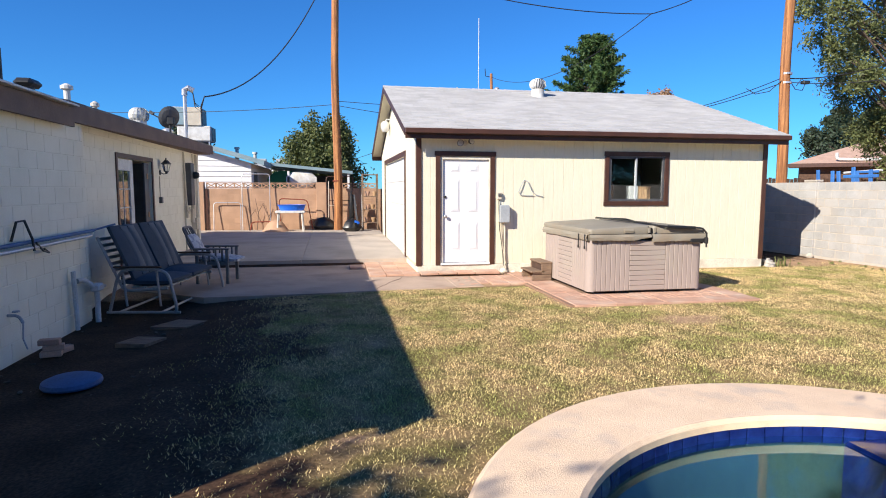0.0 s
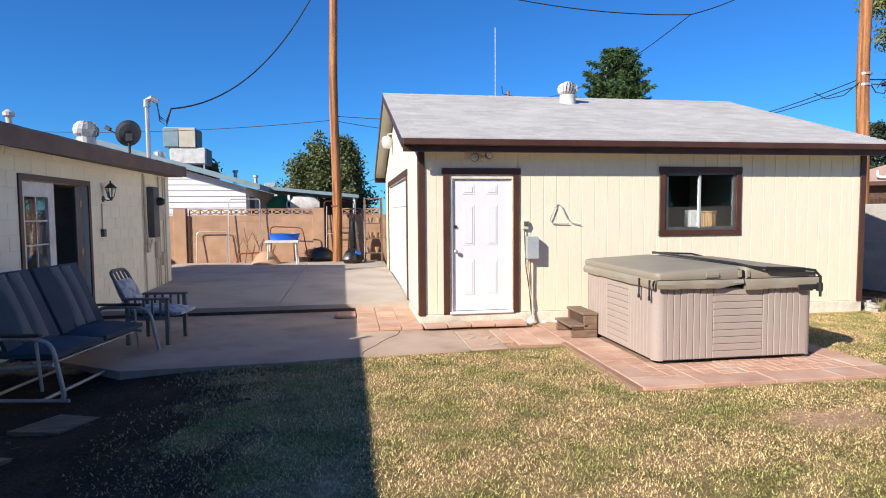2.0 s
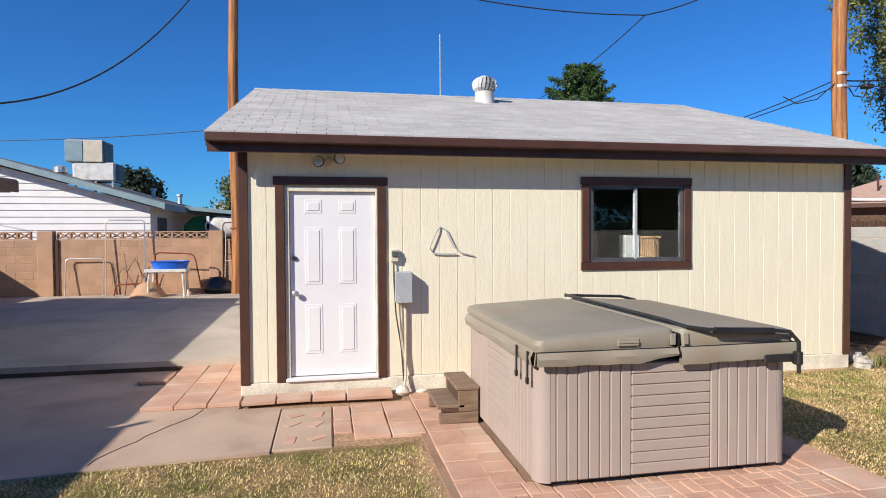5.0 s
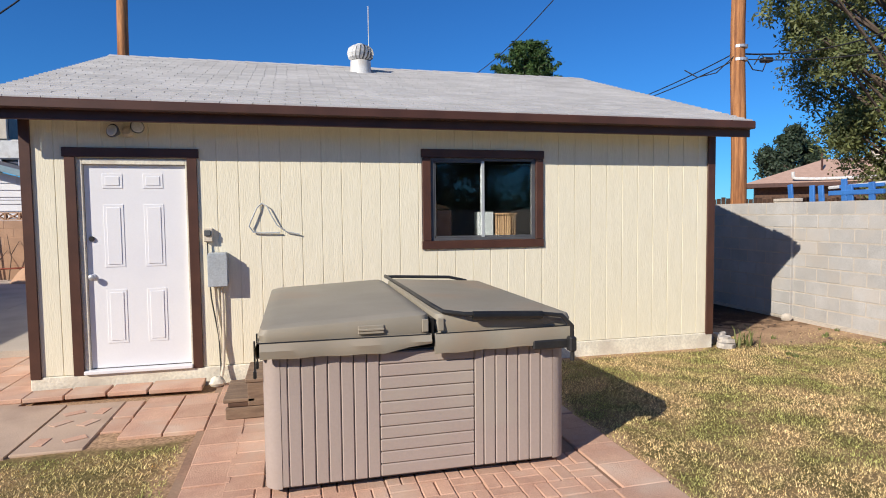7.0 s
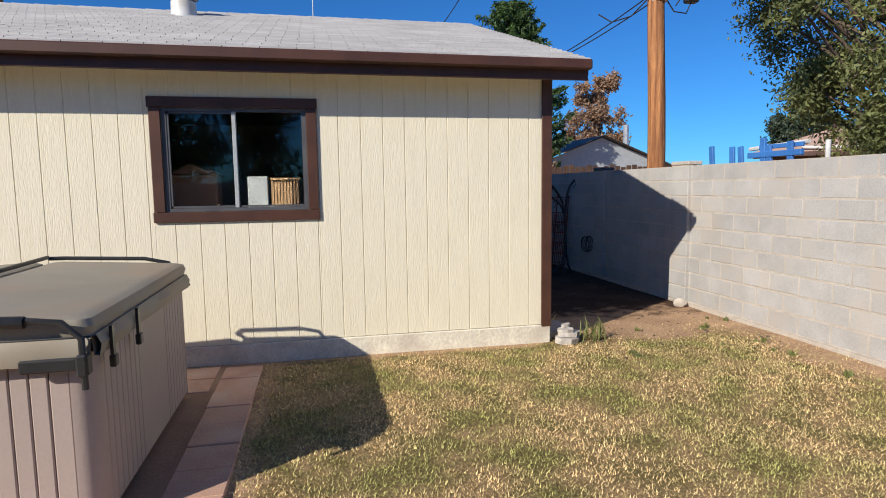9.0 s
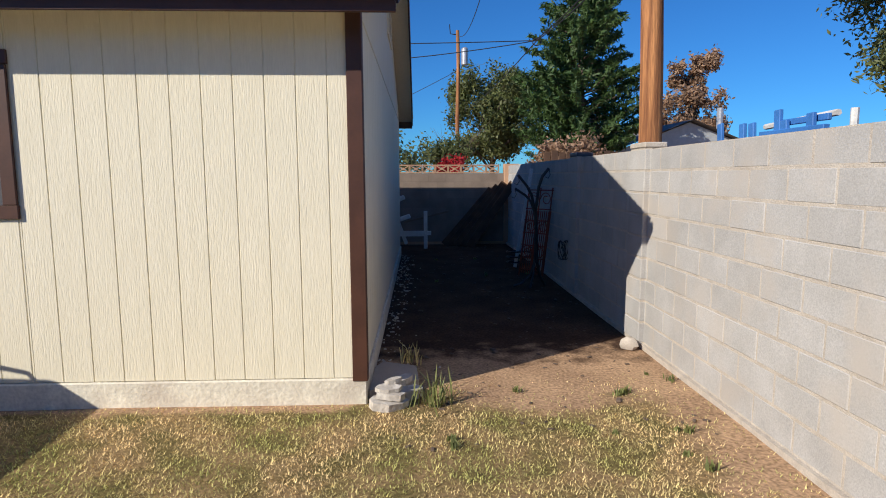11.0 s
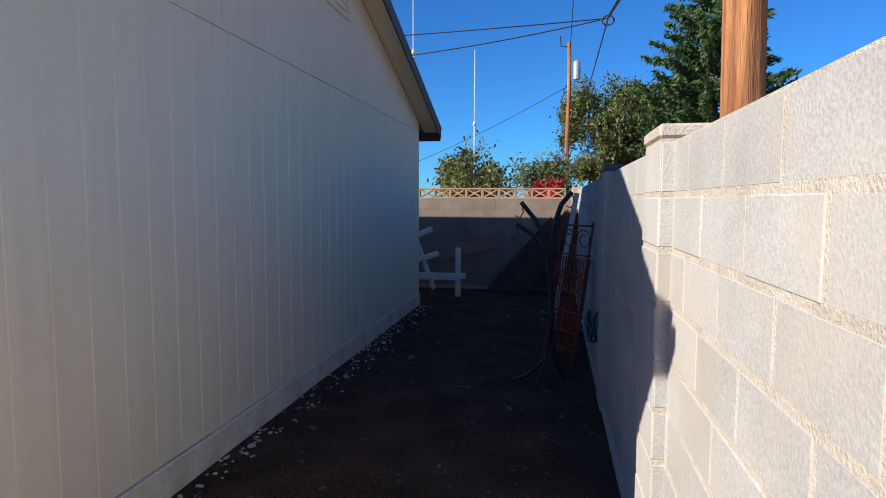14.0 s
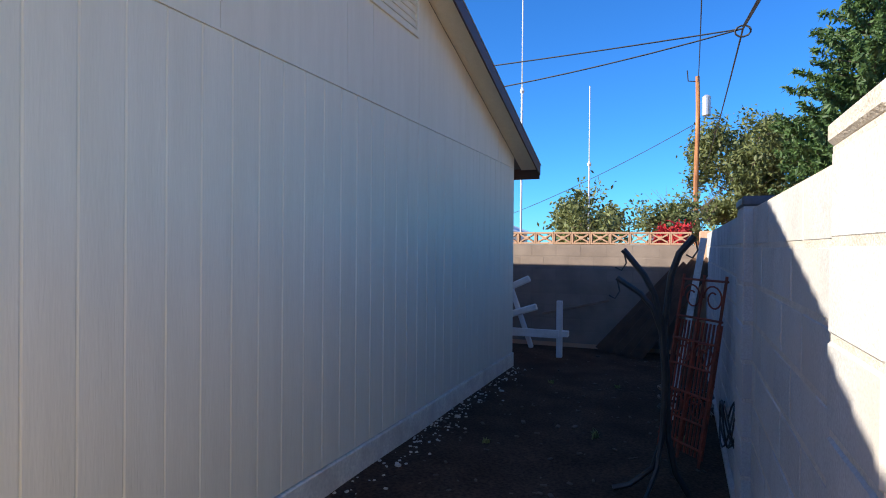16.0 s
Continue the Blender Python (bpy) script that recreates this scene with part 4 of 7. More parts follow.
# fixed things on the house
def lantern():
    t = thing("wall_lantern", (-5.18, 1.98, 2.02), "black metal coach lantern on the house wall", "lamp")
    part("backplate", M().lathe([(0.055, 0), (0.055, 0.012), (0.03, 0.02)], 0, 0, 0, 14, pose(0, 0, -0.02, 0, 90, 0)), BLACK, t)
    part("arm", M().tube([(0.01, 0, -0.02), (0.07, 0, -0.05), (0.12, 0, -0.04), (0.13, 0, 0.0)], 0.009, 6), BLACK, t)
    part("cage_base", M().lathe([(0.015, -0.05), (0.03, -0.01), (0.05, 0.0), (0.05, 0.012)], 0.13, 0, 0, 6), BLACK, t)
    for k in range(6):
        a = math.pi / 3 * k
        part("bar", M().tube([(0.13 + 0.048 * math.cos(a), 0.048 * math.sin(a), 0.01), (0.13 + 0.085 * math.cos(a), 0.085 * math.sin(a), 0.16)], 0.005, 4), BLACK, t)
    part("glass", M().lathe([(0.043, 0.012), (0.078, 0.158)], 0.13, 0, 0, 6), GLASS, t).visible_shadow = False
    part("cap", M().lathe([(0.10, 0.16), (0.095, 0.175), (0.03, 0.24), (0.012, 0.25), (0.018, 0.27), (0.004, 0.29)], 0.13, 0, 0, 6), BLACK, t)


lantern()
sw = thing("switch_box", (-5.18, 1.88, 1.42), "grey outdoor switch box with conduit", "switch")
part("box", M().box(0.001, 0.06, -0.05, 0.05, -0.06, 0.07, 0.006), DARKGREY, sw)
part("conduit", M().tube([(0.015, 0, 0.07), (0.015, 0.01, 0.5)], 0.01, 6), BEIGEMETAL, sw)
ep = thing("electric_panel", (-5.18, 4.45, 1.15), "dark grey electric service panel with meter", "panel")
part("cabinet", M().box(0.001, 0.14, -0.25, 0.1, 0.1, 1.15, 0.01), DARKGREY, ep)
part("meter", M().lathe([(0.09, 0), (0.09, 0.05), (0.075, 0.1), (0.05, 0.13)], 0, 0, 0, 16, pose(0.14, 0.02, 0.85, 0, 90, 0)), BLACK, ep, smooth=True)
part("side_box", M().box(0.001, 0.09, 0.25, 0.55, 0.45, 0.95, 0.01), BEIGEMETAL, ep)
for dy, z0, z1 in ((-0.45, -0.2, 0.1), (0.15, -0.35, 0.0), (0.55, -0.55, -0.25)):
    part("junction_box", M().box(0.001, 0.07, dy, dy + 0.17, z0, z1, 0.008), BEIGEMETAL, ep)
for dy, z1 in ((-0.5, 1.4), (0.18, 0.1), (0.32, 0.45), (0.75, 1.4), (0.9, 1.4), (0.45, 1.4)):
    part("conduit", M().tube([(0.03, dy, -1.0), (0.03, dy, z1)], 0.018, 6), BEIGEMETAL, ep)
part("cable", M().tube([(0.04, -0.5, 1.35), (0.06, -0.52, 0.5), (0.07, -0.48, 0.0), (0.07, -0.35, -0.1), (0.07, -0.2, 0.05)], 0.02, 8), BEIGEMETAL, ep)
ms = thing("service_mast", (-5.15, 4.35, 2.75), "galvanised service mast on the house roof", "mast")
part("pipe", M().tube([(0, 0, 0), (0, 0, 1.25)], 0.045, 10), GALV, ms)
part("weatherhead", M().tube([(0, 0, 1.2), (0.0, 0, 1.32), (0.08, 0.02, 1.38), (0.2, 0.05, 1.32)], 0.07, 10), GALV, ms)
for k, r in ((0, 0.16), (1, 0.22), (2, 0.12)):
    part("drip_loop", M().tube([(0.18, 0.05, 1.3), (0.22, 0.06, 1.15 - r), (0.34, 0.1, 1.05 - r), (0.44, 0.14, 1.22)], 0.013, 6), BLACK, ms)


def turbine(at):
    t = thing("turbine_vent", at, "white spinning roof turbine vent", "roof vent")
    part("neck", M().lathe([(0.2, -0.15), (0.16, 0.0), (0.16, 0.16)], n=16), WHITEMETAL, t)
    part("core", M().lathe([(0.13, 0.16), (0.17, 0.3), (0.12, 0.42), (0.02, 0.46)], n=14), GREYMETAL, t)
    for k in range(16):
        a = 2 * math.pi * k / 16
        prof = [(0.16, 0.17), (0.21, 0.22), (0.22, 0.3), (0.2, 0.38), (0.13, 0.45), (0.05, 0.47)]
        vs = [((r - d * 0.08) * math.cos(a + d + i * 0.05), (r - d * 0.08) * math.sin(a + d + i * 0.05), z) for i, (r, z) in enumerate(prof) for d in (0, 0.24)]
        part("fin", M().add(vs, [(2 * i, 2 * i + 1, 2 * i + 3, 2 * i + 2) for i in range(5)]), WHITEMETAL, t)
    return t


turbine((-5.9, 3.25, 3.02))
for at, hgt, r in (((-5.9, -0.52, 2.97), 0.3, 0.05), ((-5.9, 0.66, 2.97), 0.18, 0.04)):
    t = thing("plumbing_vent", at, "painted roof vent pipe with cap", "roof vent")
    part("pipe", M().lathe([(r * 1.7, -0.1), (r * 1.1, 0.05), (r, 0.08), (r, hgt)], n=12), WHITEMETAL, t)
    part("cap", M().lathe([(r, hgt), (r * 1.9, hgt + 0.02), (r * 1.9, hgt + 0.07), (r * 0.6, hgt + 0.11)], n=12), WHITEMETAL, t)
t = thing("elbow_vent", (-5.9, -1.84, 2.95), "black elbow-shaped roof vent", "roof vent")
part("pipe", M().lathe([(0.12, -0.1), (0.09, 0.0), (0.09, 0.16)], n=14), BLACK, t)
part("hood", M().box(-0.13, 0.13, -0.16, 0.2, 0.15, 0.27, 0.05), BLACK, t)
t = thing("flue_pipe", (-5.35, -3.75, 2.75), "dark flue pipe on a flashing cone", "roof vent")
part("pipe", M().lathe([(0.12, -0.1), (0.05, 0.06), (0.04, 0.08), (0.04, 0.5)], n=12), BLACK, t)
dish = thing("satellite_dish", (-5.5, 4.3, 2.92), "grey satellite dish on the house roof", "dish")
dm = M()
for r0, r1, d0, d1 in ((0.02, 0.15, 0.0, 0.015), (0.15, 0.3, 0.015, 0.06), (0.3, 0.4, 0.06, 0.12)):
    for k in range(24):
        a0, a1 = 2 * math.pi * k / 24, 2 * math.pi * (k + 1) / 24
        dm.add([(r0 * math.cos(a0), r0 * math.sin(a0) * 0.85, d0), (r0 * math.cos(a1), r0 * math.sin(a1) * 0.85, d0), (r1 * math.cos(a1), r1 * math.sin(a1) * 0.85, d1), (r1 * math.cos(a0), r1 * math.sin(a0) * 0.85, d1)], [(0, 1, 2, 3)])
dm.v = [tuple(pose(0, 0, 0.45, 0, 62, 118) @ Matrix.Diagonal((0.72, 0.72, 0.72, 1)) @ Vector(p)) for p in dm.v]
part("reflector", dm, DARKGREY, dish, smooth=True)
part("stem", M().tube([(0, 0, -0.1), (0, 0, 0.35), (0.02, 0.02, 0.5)], 0.025, 8), BLACK, dish)
part("bracket", M().box(-0.06, 0.1, -0.06, 0.06, 0.3, 0.48, 0.02), BLACK, dish)
part("feed_arm", M().tube([(0.0, 0.0, 0.32), (-0.42, 0.12, 0.56)], 0.015, 6), BLACK, dish)
part("feed_horn", M().box(-0.07, 0.05, -0.04, 0.04, -0.03, 0.05, 0.01, pose(-0.44, 0.12, 0.58, 0, 30, 0)), DARKGREY, dish)

# ---------------------------------------------------------------- garden walls
wall_east = block_wall("wall_east", "y", 10.15, 0.15, -14.0, 10.1, 0.025, 9, BLOCK_J, BLOCK, "grey concrete block garden wall", (-3.6, 4.6))
part("footing", M().box(10.12, 10.32, -14, 10.1, -0.15, 0.022), MORTAR, wall_east)
pil_me = M().box(0, 0.08, 0, 0.38, 0.006, 0.197, 0.008).mesh("pilaster_block")
pil_me.materials.append(BLOCK)
for y0 in (1.27, 3.62, -3.6):
    part("pilaster_core", M().box(10.105, 10.17, y0 + 0.003, y0 + 0.377, 0.0, 1.856), MORTAR, wall_east)
for y0, n, cap in ((1.27, 9, True), (3.62, 9, True), (-3.6, 9, True)):
    for c in range(n):
        o = new("pilaster_block", pil_me)
        o.parent = wall_east
        o.location = (10.10 + random.uniform(-0.003, 0.003), y0, 0.025 + c * 0.2032)
    part("cap_block", M().box(10.095, 10.31, y0 - 0.005, y0 + 0.385, 1.858, 1.91, 0.01), MORTAR if y0 < 3 else DARKGREY, wall_east)

wall_north = block_wall("wall_north", "x", 10.0, 0.15, -9.0, 10.4, 0.05, 8, TANBLOCK_J, TANBLOCK, "tan concrete block wall with a screen-block top course", (-7.2, 0.3), far=(6.0, SHADE_BLOCK))
zt = 0.05 + 8 * 0.2032
lattice_course(wall_north, -8.55, -6.30, 10.01, 10.13, zt, TANBLOCK)
lattice_course(wall_north, -5.82, -2.17, 10.01, 10.13, zt, TANBLOCK)
lattice_course(wall_north, -1.55, 0.1, 10.01, 10.13, zt, TANBLOCK)
lattice_course(wall_north, 6.6, 10.2, 10.01, 10.13, zt, TANBLOCK)
for x0 in (-6.25, -2.16, 10.05):
    part("pilaster", M().box(x0, x0 + 0.36, 9.93, 10.17, 0.05, zt + 0.215, 0.01), TANBLOCK, wall_north)
part("joint_strip", M().box(-5.86, -5.78, 9.965, 9.998, 0.05, zt), BROWN, wall_north)
part("joint_strip", M().box(-1.79, -1.74, 9.965, 9.998, 0.05, zt), BROWN, wall_north)
wall_west = block_wall("wall_west", "y", -8.6, 0.15, 5.9, 10.0, 0.05, 9, TANBLOCK_J, TANBLOCK, "tan block wall at the side yard", (99, 100))
wall_south = block_wall("wall_south", "x", -14.2, 0.15, -12.0, 10.4, 0.025, 9, BLOCK_J, BLOCK, "grey concrete block wall behind the pool", (99, 100))

# ---------------------------------------------------------------- utility poles and wires
def utility_pole(at, r, h, label):
    p = thing("utility_pole", at, label, "pole", "utility poles")
    pts = [(0.03 * math.sin(k * 0.7), 0.02 * math.cos(k * 0.9), h * k / 14 - 0.15) for k in range(15)]
    part("shaft", M().tube(pts, r, 14, r * 0.72), WOODPOLE, p, smooth=True)
    return p


PL = utility_pole((-1.42, 9.6, 0.2), 0.15, 11.0, "tall orange-brown wooden utility pole")
part("pole_band", M().lathe([(0.158, 0), (0.158, 0.04)], 0, 0, 1.72, 14), RUST, PL)
PR = utility_pole((10.99, 3.53, 0.0), 0.155, 11.0, "tall orange-brown wooden utility pole behind the block wall")
for z in (4.63, 4.88):
    part("pole_band", M().lathe([(0.152, 0), (0.152, 0.05)], 0.0, 0, z, 14), GALV, PR)
part("splice_box", M().box(0.5, 0.72, -0.1, 0.06, 4.64, 4.73, 0.02), BLACK, PR)
PF = utility_pole((10.45, 33.0, 0.0), 0.14, 10.5, "weathered utility pole with a transformer beyond the back wall")
part("transformer", M().lathe([(0.18, 0), (0.21, 0.05), (0.21, 0.95), (0.1, 1.05)], 0.42, -0.05, 8.3, 14), GALV, PF)
part("insulator", M().tube([(-0.1, 0, 10.1), (-0.45, 0, 10.15), (-0.5, 0, 10.7)], 0.03, 6), BLACK, PF)


def wire(p, q, sag, r=0.012, label="black overhead service cable", n=22):
    p, q = Vector(p), Vector(q)
    pts = [p.lerp(q, k / n) - Vector((0, 0, sag * 4 * (k / n) * (1 - k / n))) for k in range(n + 1)]
    return solid("overhead_wire", M().tube(pts, r, 5), WIRE, label, "cable", group="overhead wires")


J = (10.08, 9.36, 8.11)
J2 = Vector((10.48, 8.41, 4.37))
TOP_L = (-1.30, 9.7, 9.7)
wire((-4.7, 4.5, 3.95), TOP_L, 1.1, 0.018)
wire(TOP_L, J, 0.55, 0.018)
wire(J, (14.5, 11.0, 10.2), 0.15, 0.018)
wire(J, (10.45, 33.0, 10.1), 1.2, 0.016)
wire((-14.0, 13.0, 4.6), (-1.42, 9.6, 4.55), 0.25, 0.010)
for dz, sag in ((0.08, 0.12), (-0.06, 0.5)):
    wire((-1.42, 9.6, 4.58 + dz), tuple(J2), sag, 0.010)
for dz in (0.0, 0.14):
    wire((10.99, 3.53, 4.70 + dz), tuple(J2 + Vector((0, 0, dz * 0.2))), 0.1, 0.012)
wire(tuple(J2), (10.75, 32.0, 5.5), 0.2, 0.012)
wire((10.99, 3.53, 4.78), (14.5, 3.5, 5.4), 0.15, 0.016)
wire((10.99, 3.53, 4.68), (14.5, 1.5, 4.9), 0.2, 0.012)
wire((10.45, 33.0, 8.0), (-4.0, 40.0, 2.9), 0.4, 0.018)
solid("cable_splice", M().tube([(10.48 + 0.09 * math.cos(a), 8.41, 4.34 + 0.07 * math.sin(a)) for a in [0.6 * k for k in range(13)]], 0.012, 5), WIRE, "small coil of spare cable at a splice", "cable")
loop = M().tube([(10.9, 3.46, 4.78), (10.6, 3.69, 4.43), (10.4, 3.99, 4.40), (10.25, 4.19, 4.58)], 0.012, 5)
solid("drip_loop", loop, WIRE, "black drip loop of cable at the pole", "cable")
loop = M().tube([(11.05, 3.5, 4.78), (11.27, 3.49, 4.48), (11.5, 3.49, 4.46), (11.6, 3.49, 4.68), (11.45, 3.49, 4.78), (11.3, 3.49, 4.58)], 0.012, 5)
solid("drip_loop", loop, WIRE, "coiled black cable loop at the pole", "cable")

# ---------------------------------------------------------------- hot tub
TX0, TX1, TY0, TY1, TZ0, TZ1 = 2.29, 4.27, -2.82, -0.86, 0.045, 0.875


def rounded_rect(x0, x1, y0, y1, r, n=5):
    out = []
    for cx, cy, a0 in ((x1 - r, y1 - r, 0), (x0 + r, y1 - r, 90), (x0 + r, y0 + r, 180), (x1 - r, y0 + r, 270)):
        for k in range(n + 1):
            a = radians(a0 + 90 * k / n)
            out.append((cx + r * math.cos(a), cy + r * math.sin(a)))
    return out


tub = thing("hot_tub", (0, 0, 0), "taupe-panelled hot tub with a grey-green folding vinyl cover", "hot tub")
part("shell", M().prism(rounded_rect(TX0 + 0.02, TX1 - 0.02, TY0 + 0.02, TY1 - 0.02, 0.12), TZ0, TZ1 - 0.01), DARKGREY, tub)


def tub_side(m, length, plain):
    """Panels of one side: vertical boards, a louvred or plain middle, vertical boards. m puts (u, out, z) in place."""
    def board(u0, u1, z0, z1, o=0.0):
        part("side_board", M().box(u0, u1, -0.02, 0.016 + o, z0, z1, 0.006, m), TUBSIDE, tub)
    mid0, mid1 = length * 0.357, length * 0.669
    board(0.10, 0.143, TZ0 + 0.01, TZ1)
    u, n = 0.147, int((mid0 - 0.147) / 0.08)
    for k in range(n):
        board(u, u + 0.075, TZ0 + 0.01, TZ1)
        u += 0.08
    board(u, mid0 - 0.004, TZ0 + 0.01, TZ1)
    if plain:
        board(mid0, mid1, TZ0 + 0.01, TZ1)
    z = TZ0 + 0.012 if not plain else TZ1
    while z < TZ1 - 0.02:
        board(mid0, mid1, z, min(z + 0.076, TZ1))
        z += 0.08
    board(mid1 + 0.005, mid1 + 0.065, TZ0 + 0.01, TZ1)
    u = mid1 + 0.07
    while u < length - 0.19:
        board(u, u + 0.075, TZ0 + 0.01, TZ1)
        u += 0.08
    board(u, length - 0.10, TZ0 + 0.01, TZ1)


tub_side(pose(TX0, TY0 + 0.016, 0) @ Matrix.Diagonal((1, -1, 1, 1)), TX1 - TX0, False)
tub_side(pose(TX1 - 0.016, TY0, 0, 0, 0, 90) @ Matrix.Diagonal((1, -1, 1, 1)), TY1 - TY0, True)
tub_side(pose(TX0 + 0.016, TY1, 0, 0, 0, -90) @ Matrix.Diagonal((1, -1, 1, 1)), TY1 - TY0, False)
tub_side(pose(TX1, TY1 - 0.016, 0, 0, 0, 180) @ Matrix.Diagonal((1, -1, 1, 1)), TX1 - TX0, False)
for cx, cy, a0 in ((TX1 - 0.1, TY1 - 0.1, 0), (TX0 + 0.1, TY1 - 0.1, 90), (TX0 + 0.1, TY0 + 0.1, 180), (TX1 - 0.1, TY0 + 0.1, 270)):
    arc = [(cx + r * math.cos(radians(a0 + 90 * k / 6)), cy + r * math.sin(radians(a0 + 90 * k / 6))) for r, ks in ((0.102, range(7)), (0.07, range(6, -1, -1))) for k in ks]
    part("corner_panel", M().prism(arc, TZ0 + 0.005, TZ1), TUBSIDE, tub, smooth=True)


def cushion_slab(x0, x1, y0, y1, z0, z_edge, z_fold, fold_x, r=0.06):
    """A tapered foam half, thicker at the fold, with softened edges."""
    m = M()
    prof = [(0.0, 0.0), (0.012, 0.03), (0.0, 0.5), (0.012, 0.86), (0.05, 0.985), (0.10, 1.0)]
    rings = []
    out = rounded_rect(x0, x1, y0, y1, r, 4)
    cx, cy = (x0 + x1) / 2, (y0 + y1) / 2
    for inset, h in prof:
        row = []
        for x, y in out:
            fx = (x - cx) * (1 - inset * 2 / (x1 - x0)) + cx
            fy = (y - cy) * (1 - inset * 2 / (y1 - y0)) + cy
            k = 1 - abs(fx - fold_x) / (x1 - x0)
            top = z_edge + (z_fold - z_edge) * max(0, min(1, k))
            row.append((fx, fy, z0 + (top - z0) * h + (0.004 * math.sin(fx * 23) * math.cos(fy * 17) if h > 0.9 else 0)))
        rings.append(row)
    n = len(out)
    m.add([p for row in rings for p in row], [(i * n + k, i * n + (k + 1) % n, (i + 1) * n + (k + 1) % n, (i + 1) * n + k) for i in range(len(rings) - 1) for k in range(n)] + [tuple((len(rings) - 1) * n + k for k in range(n)), tuple(range(n - 1, -1, -1))])
    return m


cover = thing("tub_cover", (0, 0, 0), "weathered grey-green vinyl folding cover on the hot tub", "cover")
FX = 3.33
part("cover_half", cushion_slab(TX0 - 0.02, FX - 0.012, TY0 - 0.05, TY1 + 0.05, 0.962, 1.055, 1.105, FX), COVER, cover, smooth=True)
part("cover_half", cushion_slab(FX + 0.012, TX1 + 0.02, TY0 - 0.05, TY1 + 0.05, 0.962, 1.055, 1.105, FX), COVER, cover, smooth=True)


def skirt(x0, x1, y0, y1, droop):
    """A hanging flap with a wavy hem along the front or a side."""
    m, n = M(), 14
    rows = []
    for k in range(n + 1):
        t = k / n
        x, y = x0 + (x1 - x0) * t, y0 + (y1 - y0) * t
        hem = 0.855 + droop(t) + 0.003 * math.sin(k * 1.7)
        dx, dy = (0, -1) if abs(x1 - x0) > abs(y1 - y0) else ((-1 if x0 < 3 else 1), 0)
        b = 0.006 * math.sin(k * 0.9) + 0.010
        rows.append([(x, y, 0.966), (x + dx * (b + 0.012), y + dy * (b + 0.012), 0.92), (x + dx * b, y + dy * b, hem), (x - dx * 0.012, y - dy * 0.012, hem + 0.004), (x - dx * 0.02, y - dy * 0.02, 0.958)])
    m.add([p for r in rows for p in r], [(k * 5 + j, k * 5 + j + 1, (k + 1) * 5 + j + 1, (k + 1) * 5 + j) for k in range(n) for j in range(4)])
    return m


Y0f = TY0 - 0.052
part("skirt", skirt(TX0 - 0.01, FX - 0.01, Y0f, Y0f, lambda t: 0.015 - 0.01 * t if t < 0.72 else 0.008 + 0.045 * (t - 0.72) / 0.28), COVER, cover, smooth=True)
part("skirt", skirt(FX + 0.01, TX1 + 0.01, Y0f, Y0f, lambda t: -0.02 * (1 - t)), COVER, cover, smooth=True)
part("skirt", skirt(TX0 - 0.022, TX0 - 0.022, TY1, TY0, lambda t: 0.01), COVER, cover, smooth=True)
part("skirt", skirt(TX1 + 0.022, TX1 + 0.022, TY0, TY1, lambda t: 0.01), COVER, cover, smooth=True)
part("cover_handle", M().box(2.86, 3.02, Y0f - 0.006, Y0f + 0.004, 0.985, 1.04, 0.004).box(2.86, 3.02, Y0f - 0.012, Y0f - 0.004, 1.005, 1.02, 0.003), COVER, cover)
for x in (FX - 0.05, FX + 0.05):
    part("webbing_strap", M().box(x - 0.02, x + 0.02, Y0f - 0.008, Y0f + 0.004, 0.98, 1.06, 0.003), COVER, cover)
part("fold_gap", M().box(FX - 0.01, FX + 0.01, TY0 - 0.04, TY1 + 0.04, 0.9, 1.06), BLACKPLASTIC, cover)
for y in (TY0 + 0.06, TY0 + 0.3):
    part("buckle_strap", M().box(TX0 - 0.05, TX0 - 0.04, y - 0.012, y + 0.012, 0.76, 0.96).box(TX0 - 0.056, TX0 - 0.036, y - 0.018, y + 0.018, 0.73, 0.78, 0.006), BLACKPLASTIC, cover)
part("seam_piping", M().tube([(TX0 - 0.02, Y0f - 0.002, 0.967), (FX - 0.02, Y0f - 0.002, 0.963)], 0.0045, 5).tube([(FX + 0.02, Y0f - 0.002, 0.963), (TX1 + 0.02, Y0f - 0.002, 0.967)], 0.0045, 5), BLACKPLASTIC, cover)
lift = thing("cover_lifter", (0, 0, 0), "black tubular cover lifter lying across the spa cover", "lifter")
part("bar", M().tube([(FX - 0.0, TY1 + 0.02, 1.13), (FX + 0.02, -1.9, 1.125), (FX + 0.03, -2.65, 1.12), (FX + 0.07, -2.86, 1.10), (FX + 0.2, -2.91, 1.085), (4.05, -2.915, 1.062), (4.19, -2.915, 1.045), (4.265, -2.915, 0.97), (4.268, -2.915, 0.74)], 0.015, 8), BLACK, lift, smooth=True)
part("bar", M().tube([(FX, TY1 + 0.03, 1.12), (FX + 0.1, TY1 + 0.07, 1.115), (FX + 0.65, TY1 + 0.08, 1.09), (4.15, TY1 + 0.08, 1.05), (4.29, TY1 + 0.08, 0.86)], 0.015, 8), BLACK, lift, smooth=True)
part("foam_grip", M().tube([(FX + 0.25, -2.915, 1.075), (4.05, -2.915, 1.055)], 0.027, 10), BLACKPLASTIC, lift)
part("pivot_bracket", M().box(4.0, 4.26, -2.9, -2.86, 0.82, 0.88, 0.008).box(4.24, 4.29, -2.94, -2.87, 0.80, 0.90, 0.01), BLACK, lift)
for y in (-2.72, -2.3):
    part("strap", M().box(4.315, 4.33, y, y + 0.03, 0.82, 0.98).box(4.31, 4.34, y - 0.01, y + 0.04, 0.78, 0.84, 0.006), BLACKPLASTIC, lift)

